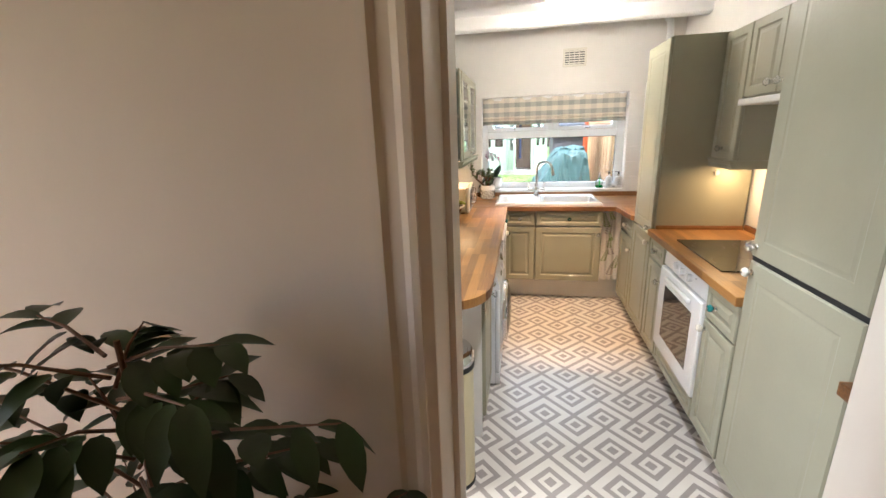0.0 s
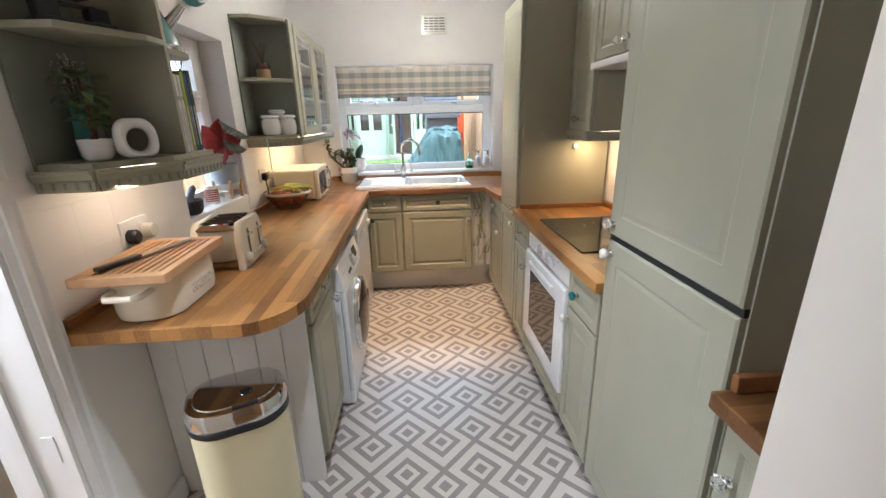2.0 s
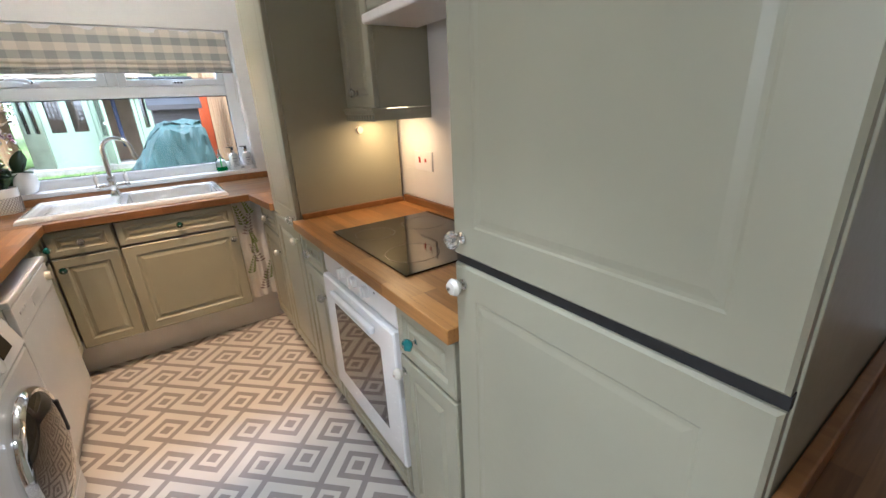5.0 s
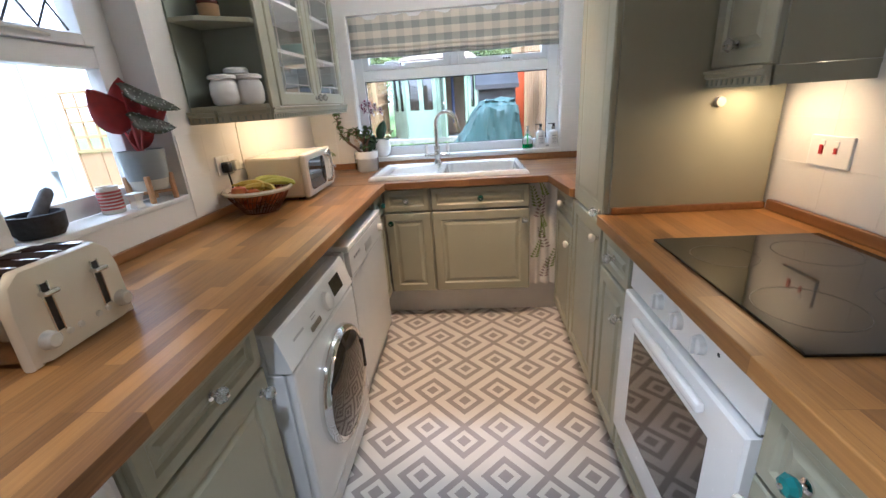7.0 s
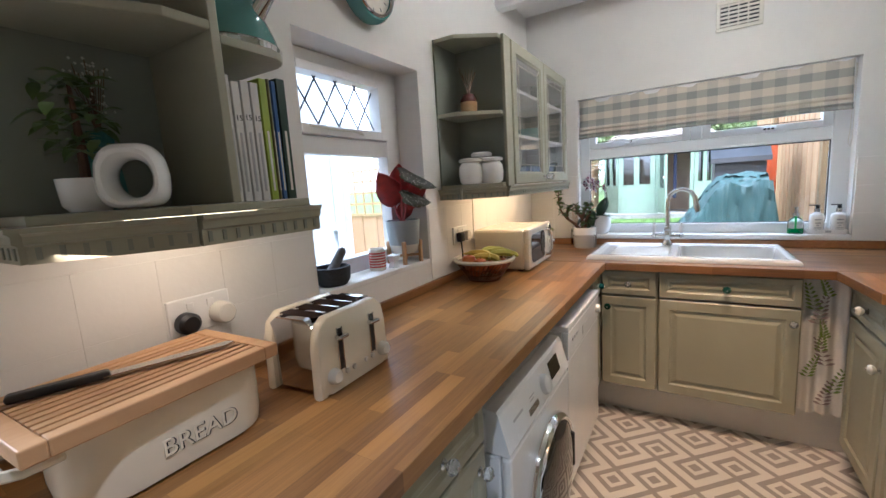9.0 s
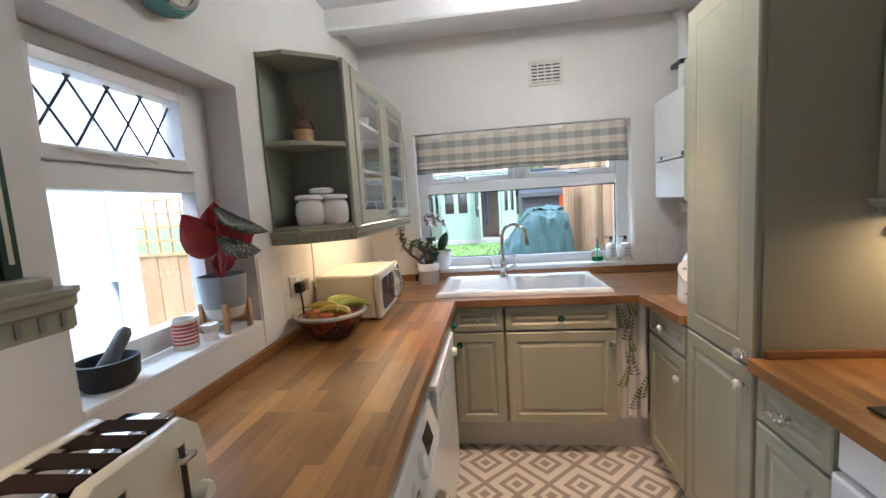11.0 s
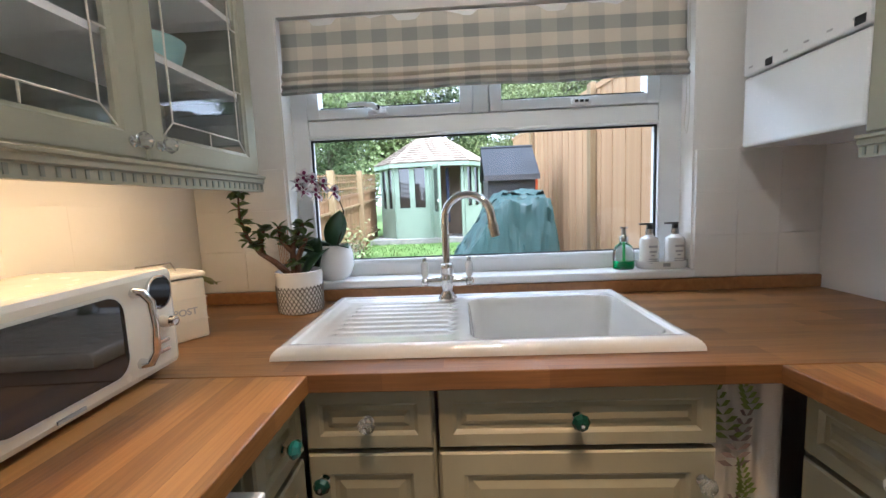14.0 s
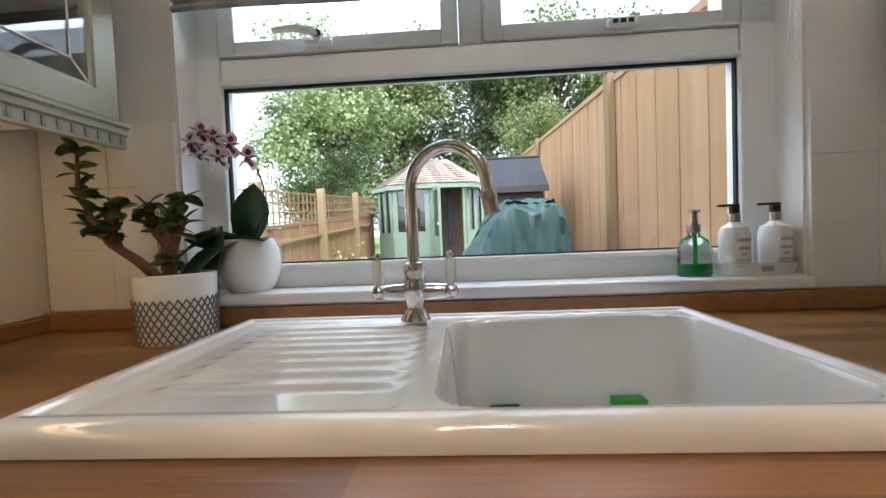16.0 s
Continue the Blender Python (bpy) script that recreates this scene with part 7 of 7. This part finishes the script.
flat("pavement_far", boxes((-1.5, 1.1, 11.15, 13.2, 0.3, 0.53)), STONE, "paved base under the summerhouse")

FENCEW = plank_wood("new_larch_boards", (0.55, 0.35, 0.19), (0.38, 0.21, 0.1), 0.75, stretch=9, per_object=0.22)
OLDFENCE = plank_wood("weathered_fence_boards", (0.36, 0.21, 0.1), (0.21, 0.115, 0.055), 0.8, stretch=9, per_object=0.25)
POSTW = plank_wood("fence_posts", (0.38, 0.27, 0.14), (0.24, 0.15, 0.07), 0.8, stretch=9)


def fence(label, x, y0, y1, h, wood, side, board=0.118, trellis=0.0, sl=0.07):
    fe = thing("fence", label, "fence", (x, y0, 0))
    n = int((y1 - y0) / board)
    me = None
    for k in range(n):
        y = k * board
        z = ground_z(y0 + y)
        if me is None:
            b = part("board", boxes((-0.008, 0.008, 0.002, board + 0.004, 0, h), r=0.0015), wood, fe)
            me = b.data
        else:
            b = new("board", me)
            b.parent = fe
        b.location = (0.006 * (k % 2) * side, y, z + 0.004 * ((k * 7) % 5))
    k = 0
    y = 0.0
    while y < y1 - y0 + 0.01:
        z = ground_z(y0 + y)
        ps = part("post", boxes((-0.02 - 0.06 * (side < 0), 0.02 + 0.06 * (side > 0), y - 0.045, y + 0.045, z - 0.1, z + h + trellis + 0.06), r=0.004), POSTW, fe)
        ps.location.x = -0.032 * side * -1
        y += 1.83
    for f in (0.15, 0.85):
        z0, z1 = ground_z(y0) + h * f, ground_z(y1) + h * f
        part("rail", tube(bmesh.new(), [(0.04 * side, 0, z0), (0.04 * side, y1 - y0, z1)], 0.025, 4), POSTW, fe)
    part("cap_rail", tube(bmesh.new(), [(0, 0, ground_z(y0) + h + 0.02), (0, y1 - y0, ground_z(y1) + h + 0.02)], 0.028, 4), wood, fe)
    if trellis:
        m = int((y1 - y0) / 0.14)
        for k in range(m):
            y = 0.07 + 0.14 * k
            part("lath", boxes((-0.008, 0.008, y - 0.009, y + 0.009, ground_z(y0 + y) + h + 0.03, ground_z(y0 + y) + h + trellis)), wood, fe)
        for q in range(4):
            zz = h + 0.06 + (trellis - 0.08) * q / 3
            part("lath", tube(bmesh.new(), [(0.014, 0, ground_z(y0) + zz), (0.014, y1 - y0, ground_z(y1) + zz)], 0.011, 4), wood, fe)
    return fe


tall_fence = fence("tall new close-boarded larch fence along the garden", 1.49, 4.6, 11.2, 2.0, FENCEW, 1)
for y in (1.5, 4.2):
    part("post", boxes((-0.06, -0.012, y, y + 0.09, ground_z(4.6 + y), ground_z(4.6 + y) + 2.06), r=0.004), POSTW, tall_fence)
fence("weathered board fence topped with square trellis", -1.62, 5.3, 12.6, 1.05, OLDFENCE, 1, 0.118, 0.42)

# summerhouse
MINT = mat("mint_green_paint", (0.27, 0.34, 0.25), 0.6, var=0.08, scale=4)
SHINGLE = plank_wood("cedar_shingles", (0.33, 0.26, 0.2), (0.2, 0.155, 0.12), 0.85, stretch=12, per_object=0.5)
DARKIN = mat("brown_summerhouse_inside", (0.4, 0.29, 0.2), 0.8)
sh = thing("summerhouse", "mint green corner summerhouse with a shingled roof", "summerhouse", (-0.32, 12.1, 0.53))
oct_ = [(-1.02, 1.0), (-1.02, -0.2), (-0.64, -0.68), (0.1, -0.8), (0.8, -0.68), (1.16, -0.2), (1.16, 1.0)]
WH = 1.58
panes = []
for i, (a, b) in enumerate(zip(oct_, oct_[1:])):
    a, b = Vector((*a, 0)), Vector((*b, 0))
    d = (b - a).normalized()
    L = (b - a).length
    m = Matrix(((d.x, -d.y, 0, a.x), (d.y, d.x, 0, a.y), (0, 0, 1, 0), (0, 0, 0, 1)))
    if i == 3:
        for u in (0.0, L - 0.06):
            part("post", boxes((u, u + 0.06, -0.03, 0.03, 0, WH)), MINT, sh, "", False, m)
        part("lintel", boxes((0.06, L - 0.06, -0.03, 0.03, WH - 0.08, WH)), MINT, sh, "", False, m)
        continue
    w = part("wall", boxes((0, L, -0.03, 0.03, 0, 0.62), (0, L, -0.03, 0.03, WH - 0.1, WH), (0, 0.07, -0.03, 0.03, 0.62, WH - 0.1), (L - 0.07, L, -0.03, 0.03, 0.62, WH - 0.1), (L / 2 - 0.03, L / 2 + 0.03, -0.03, 0.03, 0.62, WH - 0.1)), MINT, sh, "", False, m)
    for u0, u1 in ((0.07, L / 2 - 0.03), (L / 2 + 0.03, L - 0.07)):
        part("window_pane", boxes((u0 + 0.012, u1 - 0.012, -0.006, 0.006, 0.64, WH - 0.12)), DARKGLASS, w, "", False, m)
        part("pane_frame", boxes((u0, u0 + 0.025, -0.036, -0.03, 0.62, WH - 0.1), (u1 - 0.025, u1, -0.036, -0.03, 0.62, WH - 0.1), (u0, u1, -0.036, -0.03, 0.62, 0.645)), MINT, w, "", False, m)
dm = Matrix.Translation((0.17, -0.8, 0)) @ Matrix.Rotation(radians(-72), 4, "Z")
d = part("door", boxes((0, 0.07, -0.02, 0.02, 0.03, WH - 0.08), (0.43, 0.5, -0.02, 0.02, 0.03, WH - 0.08), (0.07, 0.43, -0.02, 0.02, 0.03, 0.55), (0.07, 0.43, -0.02, 0.02, WH - 0.16, WH - 0.08)), MINT, sh, "open glazed door", False, dm)
part("door_pane", boxes((0.07, 0.43, -0.004, 0.004, 0.55, WH - 0.16)), DARKGLASS, d, "", False, dm)
part("door_handle", boxes((0.45, 0.48, -0.05, -0.02, 0.75, 0.8)), IVORY, d, "", False, dm)
part("inside_wall", boxes((-0.95, 1.08, 0.25, 0.3, 0, WH)), DARKIN, sh)
part("inside_curtain", boxes((0.42, 0.49, -0.45, -0.4, 0.3, WH - 0.1), r=0.02), mat("navy_curtain", (0.05, 0.06, 0.12), 0.9), sh)
ridge_l, ridge_r = Vector((-0.22, 0.2, WH + 0.62)), Vector((0.38, 0.2, WH + 0.62))
ov_ = [Vector((x * 1.14, y * 1.16 if y < 0 else y * 1.05, WH - 0.02)) for x, y in oct_]
for i, (a, b) in enumerate(list(zip(ov_, ov_[1:])) + [(ov_[-1], ov_[0])]):
    bm = bmesh.new()
    ta, tb = (ridge_l if v.x < 0.12 else ridge_r for v in (a, b))
    bm.faces.new([bm.verts.new(p) for p in ((a, b, ta) if ta is tb else (a, b, tb, ta))])
    q = part("roof", bm, SHINGLE, sh)
    q.modifiers.new("thickness", "SOLIDIFY").thickness = 0.03
    nrm = (b - a).cross(ta - a).normalized()
    if nrm.z < 0:
        nrm = -nrm
    bm = bmesh.new()
    courses = 11
    for c in range(courses):
        t0, t1 = c / courses, min(0.99, (c + 1.15) / courses)
        p0, p1, q0, q1 = a.lerp(ta, t0), b.lerp(tb, t0), a.lerp(ta, t1), b.lerp(tb, t1)
        kk = max(1, int((p1 - p0).length / 0.13))
        for k in range(kk):
            s0, s1 = (k + 0.04) / kk, (k + 0.96) / kk
            lift = 0.028 + 0.006 * ((k * 5 + c * 3) % 3)
            lo0, lo1 = p0.lerp(p1, s0) + nrm * lift, p0.lerp(p1, s1) + nrm * lift
            hi0, hi1 = q0.lerp(q1, s0) + nrm * 0.012, q0.lerp(q1, s1) + nrm * 0.012
            vv = [bm.verts.new(v) for v in (lo0, lo1, hi1, hi0, lo0 - nrm * 0.015, lo1 - nrm * 0.015)]
            bm.faces.new(vv[:4]), bm.faces.new((vv[4], vv[5], vv[1], vv[0]))
    tagged(part("shingles", bm, SHINGLE, q), kind="stuff")
part("fascia", shell([[(v.x, v.y) for v in ov_], [(v.x, v.y) for v in ov_]], [WH - 0.1, WH - 0.02], False), MINT, sh)

# shed
SHEDF = mat("black_roof_felt", (0.035, 0.038, 0.045), 0.9, var=0.15, bump=0.5)
SHEDW = plank_wood("dark_grey_shed_boards", (0.08, 0.075, 0.075), (0.05, 0.045, 0.045), 0.8, axis=0)
sd = thing("garden_shed", "dark grey garden shed with a black felt roof", "shed", (0.66, 7.0, ground_z(7.0)))
bm = bmesh.new()
for k in range(10):
    box(bm, 0.02, 0.5, -0.008, 0.012, 0.02 + 0.135 * k, 0.15 + 0.135 * k)
part("wall", boxes((0.02, 0.5, 0.012, 0.8, 0, 1.36)), SHEDW, sd)
part("cladding", bm, SHEDW, sd)
bm = bmesh.new()
rf = [(-0.05, 1.36), (0.4, 1.69), (0.85, 1.36), (0.85, 1.34), (0.4, 1.66), (-0.05, 1.33)]
ends = [[bm.verts.new((x, y, z)) for y, z in rf] for x in (-0.02, 0.54)]
for k in range(6):
    bm.faces.new((ends[0][k], ends[0][(k + 1) % 6], ends[1][(k + 1) % 6], ends[1][k]))
bm.faces.new(ends[0]), bm.faces.new(ends[1])
part("roof", bm, SHEDF, sd)
part("ridge", tube(bmesh.new(), [(-0.025, 0.4, 1.69), (0.545, 0.4, 1.69)], 0.018, 6), SHEDF, sd)
part("fascia", boxes((-0.02, 0.54, -0.062, -0.05, 1.31, 1.365)), SHEDW, sd)
OR = mat("orange_plastic", (0.6, 0.1, 0.02), 0.5)
ob_ = thing("orange_slide", "orange plastic board leaning on the fence", "board", (1.36, 8.2, ground_z(8.2)))
part("board", boxes((-0.1, 0.05, -0.02, 0.02, 0, 1.5), r=0.01), OR, ob_)
part("batten", boxes((-0.08, 0.03, -0.04, -0.021, 0.5, 0.56)), OR, ob_)

# covered garden furniture
TARP = mat("grey_green_tarpaulin", (0.035, 0.08, 0.075), 0.5, var=0.2, scale=5, bump=0.8, grain=22)
tpn = thing("covered_furniture", "garden furniture under a crumpled grey-green cover", "cover", (0.74, 6.15, ground_z(6.15)))
bm = bmesh.new()
n, m_ = 90, 60


def drape(x, y):
    """Height of the cover: a flat back end, a slope towards the low end, steep sides, folds that run down from the top."""
    top = 0.72 + 0.5 * smooth(-0.48, 0.02, x) - 0.1 * smooth(0.1, -0.42, y)
    e = min(0.5 - abs(x), 0.42 - abs(y))
    h = min(top, 0.02 + 7.5 * e + 0.1 * noise.noise((x * 4, y * 4, 2)))
    folds = 0.034 * noise.noise((x * 7 + y * 3, y * 5 - x * 2, 0.3)) + 0.026 * (1 - abs(noise.noise((x * 11 - y * 6, y * 9, 1.0))) * 2) + 0.012 * noise.noise((x * 34, y * 26, 5))
    return max(0.0, h + folds)


g = []
for i in range(n + 1):
    row = []
    for j in range(m_ + 1):
        x, y = -0.5 + 1.0 * i / n, -0.42 + 0.84 * j / m_
        z = drape(x, y)
        pucker = 0.05 * abs(noise.noise((x * 8 + z * 5, z * 7 - x * 4, 3.1))) + 0.03 * abs(noise.noise((x * 19 - z * 9, z * 15, 6.4)))
        row.append(bm.verts.new((x + 0.02 * noise.noise((x * 7, y * 7, 9)), y + (pucker if y < 0 else -pucker), z)))
    g.append(row)
for a, b in zip(g, g[1:]):
    for k in range(m_):
        bm.faces.new((a[k], a[k + 1], b[k + 1], b[k]))
part("cover", bm, TARP, tpn, "", True)
BLUEP = mat("blue_plastic", (0.02, 0.06, 0.3), 0.4)
bt_ = thing("blue_tub", "blue plastic tub beside the cover", "tub", (1.24, 6.0, ground_z(6.0)))
part("tub", lathe(bmesh.new(), [(0, 0), (0.13, 0), (0.17, 0.5), (0.15, 0.5), (0, 0.05)], 20), BLUEP, bt_, "", True)
part("tub_rim", lathe(bmesh.new(), [(0.165, 0.49), (0.18, 0.495), (0.18, 0.51), (0.165, 0.51)], 20), BLUEP, bt_, "", True)

# trees
TRUNK = mat("tree_bark", (0.09, 0.07, 0.05), 0.9, var=0.3, scale=20, bump=1.0)
TL = [mat("tree_leaf_mid", (0.17, 0.2, 0.075), 0.6, var=0.3, scale=1.5, alt=(0.24, 0.27, 0.11), spec=0.15), mat("tree_leaf_dark", (0.075, 0.1, 0.045), 0.6, var=0.3, scale=1.5, alt=(0.12, 0.15, 0.06), spec=0.15), mat("tree_leaf_pale", (0.24, 0.29, 0.12), 0.6, var=0.3, scale=1.5, alt=(0.33, 0.38, 0.18), spec=0.15)]


def tree(label, x, y, h, spread, mt, seed, count):
    rnd = random.Random(seed)
    z0 = ground_z(y)
    tr = thing("tree", label, "tree", (x, y, z0))
    bm, bl = bmesh.new(), bmesh.new()
    tube(bm, [(0, 0, -0.2), (0.1, 0, h * 0.3), (0.0, 0.1, h * 0.6), (0.1, 0, h * 0.9)], [h * 0.03, h * 0.024, h * 0.015, h * 0.004], 8)
    clumps = []
    for k in range(34):
        a, zz = rnd.uniform(0, 6.28), rnd.uniform(0.22, 0.95)
        r = spread * rnd.uniform(0.3, 1.0) * math.sqrt(max(0.08, 1 - ((zz - 0.5) / 0.52) ** 2))
        tip = Vector((r * math.cos(a), r * math.sin(a), h * zz))
        tube(bm, [(0, 0, h * zz * 0.72), tip * 0.5 + Vector((0, 0, h * zz * 0.4)), tip], [h * 0.008, h * 0.005, h * 0.002], 5)
        clumps.append((tip, spread * rnd.uniform(0.22, 0.42)))
        clumps.append((tip * 0.6 + Vector((0, 0, h * zz * 0.35)), spread * rnd.uniform(0.25, 0.42)))
    for k in range(count):
        c, r = rnd.choice(clumps)
        v = Vector((rnd.gauss(0, 1), rnd.gauss(0, 1), rnd.gauss(0, 0.8)))
        p = c + v.normalized() * r * rnd.random() ** 0.45
        s = rnd.uniform(0.08, 0.18) * (h / 9)
        d1 = Vector((rnd.uniform(-1, 1), rnd.uniform(-1, 1), rnd.uniform(-1, 0.5))).normalized()
        d2 = d1.orthogonal().normalized()
        d2.rotate(Matrix.Rotation(rnd.uniform(0, 6.28), 3, d1))
        bl.faces.new([bl.verts.new(q) for q in (p, p + d1 * s * 0.5 + d2 * s * 0.38, p + d1 * s * 1.1, p + d1 * s * 0.5 - d2 * s * 0.38)])
    part("trunk", bm, TRUNK, tr, "", True)
    tagged(part("crown", bl, mt, tr), kind="stuff")


tree("tall pale-leaved tree beyond the trellis fence", -5.0, 20, 9.0, 3.4, TL[2], 1, 35200)
tree("broad green tree behind the summerhouse", -2.6, 24, 10.5, 3.6, TL[0], 2, 39600)
tree("dark green tree behind the summerhouse", 1.6, 25, 10, 3.3, TL[1], 3, 35200)
tree("broad green tree behind the shed", 5.6, 25, 11.5, 3.8, TL[0], 4, 35200)
tree("leafy tree beyond the garden's end", -19, 30, 9, 3.6, TL[0], 5, 22000)
tree("dark tree beyond the tall fence", 10.5, 27, 12, 4.0, TL[1], 6, 22000)
tree("low dark hedge tree behind the summerhouse", -4.6, 18.5, 4.6, 2.2, TL[1], 7, 22000)
tree("low leafy shrub tree behind the shed", 3.2, 18.5, 5.4, 2.2, TL[0], 9, 22000)
bs = thing("garden_shrub", "pale flowering shrub at the foot of the fence", "shrub", (-1.25, 9.0, ground_z(9.0)))
rnd = random.Random(31)
bm = bmesh.new()
for k in range(260):
    a = rnd.uniform(0, 6.28)
    leaf(bm, (rnd.gauss(0, 0.18), rnd.gauss(0, 0.18), abs(rnd.gauss(0.35, 0.18))), (math.cos(a), math.sin(a), rnd.uniform(-0.2, 1)), 0.1, 0.04, 0.3, 3)
tagged(part("foliage", bm, TL[2], bs), kind="stuff")
bm = bmesh.new()
for k in range(9):
    tube(bm, [(0, 0, 0), (rnd.gauss(0, 0.1), rnd.gauss(0, 0.1), 0.3), (rnd.gauss(0, 0.2), rnd.gauss(0, 0.2), 0.6)], [0.01, 0.006, 0.003], 5)
part("twigs", bm, STEM, bs)

# passage outside the side window
flat("wall_outbuilding", boxes((-2.25, -2.1, 2.05, 3.88, -0.12, 2.6)), mat("white_render", (0.58, 0.6, 0.62), 0.8, var=0.05, scale=3, bump=0.3), "white rendered wall across the side passage")
pn_ = thing("drainpipe", "white plastic pipe on the outbuilding wall", "pipe", (-2.05, 3.7, -0.12))
part("pipe", tube(bmesh.new(), [(0, 0, 0), (0, 0, 2.6)], 0.035, 12), UPVC, pn_, "", True)
part("bracket", boxes((-0.05, 0.0, -0.05, 0.05, 1.2, 1.23)), UPVC, pn_)
ut = thing("passage_cabinet", "white cabinet with a wooden top in the side passage", "cabinet", (-1.75, 2.35, -0.06))
part("body", boxes((-0.3, 0.2, -0.3, 0.3, 0, 1.05), r=0.004), ENAMEL, ut)
part("top", boxes((-0.32, 0.22, -0.32, 0.32, 1.0505, 1.09), r=0.004), BEECH, ut)
fx = thing("fence", "weathered board fence with trellis beyond the side passage", "fence", (-2.72, 5.2, -0.02))
for k in range(20):
    part("board", boxes((-1.28 + 0.118 * k, -1.166 + 0.118 * k, 0.006 * (k % 2), 0.016 + 0.006 * (k % 2), -0.1, 1.1), r=0.0015), OLDFENCE, fx)
for k in range(17):
    part("lath", boxes((-1.26 + 0.14 * k, -1.24 + 0.14 * k, 0, 0.012, 1.12, 1.68)), OLDFENCE, fx)
for z in (1.105, 1.24, 1.38, 1.52, 1.655):
    part("lath", boxes((-1.28, 1.08, -0.013, -0.001, z, z + 0.025)), OLDFENCE, fx)
for x in (-1.3, 1.1):
    part("post", boxes((x - 0.045, x + 0.045, -0.03, 0.05, -0.1, 1.72), r=0.004), POSTW, fx)
flat("pavement_side", boxes((-2.1, -0.81, 1.9, 5.1, -0.12, -0.06)), mat("pale_concrete", (0.5, 0.48, 0.45), 0.85, var=0.12, scale=5, bump=0.5), "pale concrete path in the side passage")
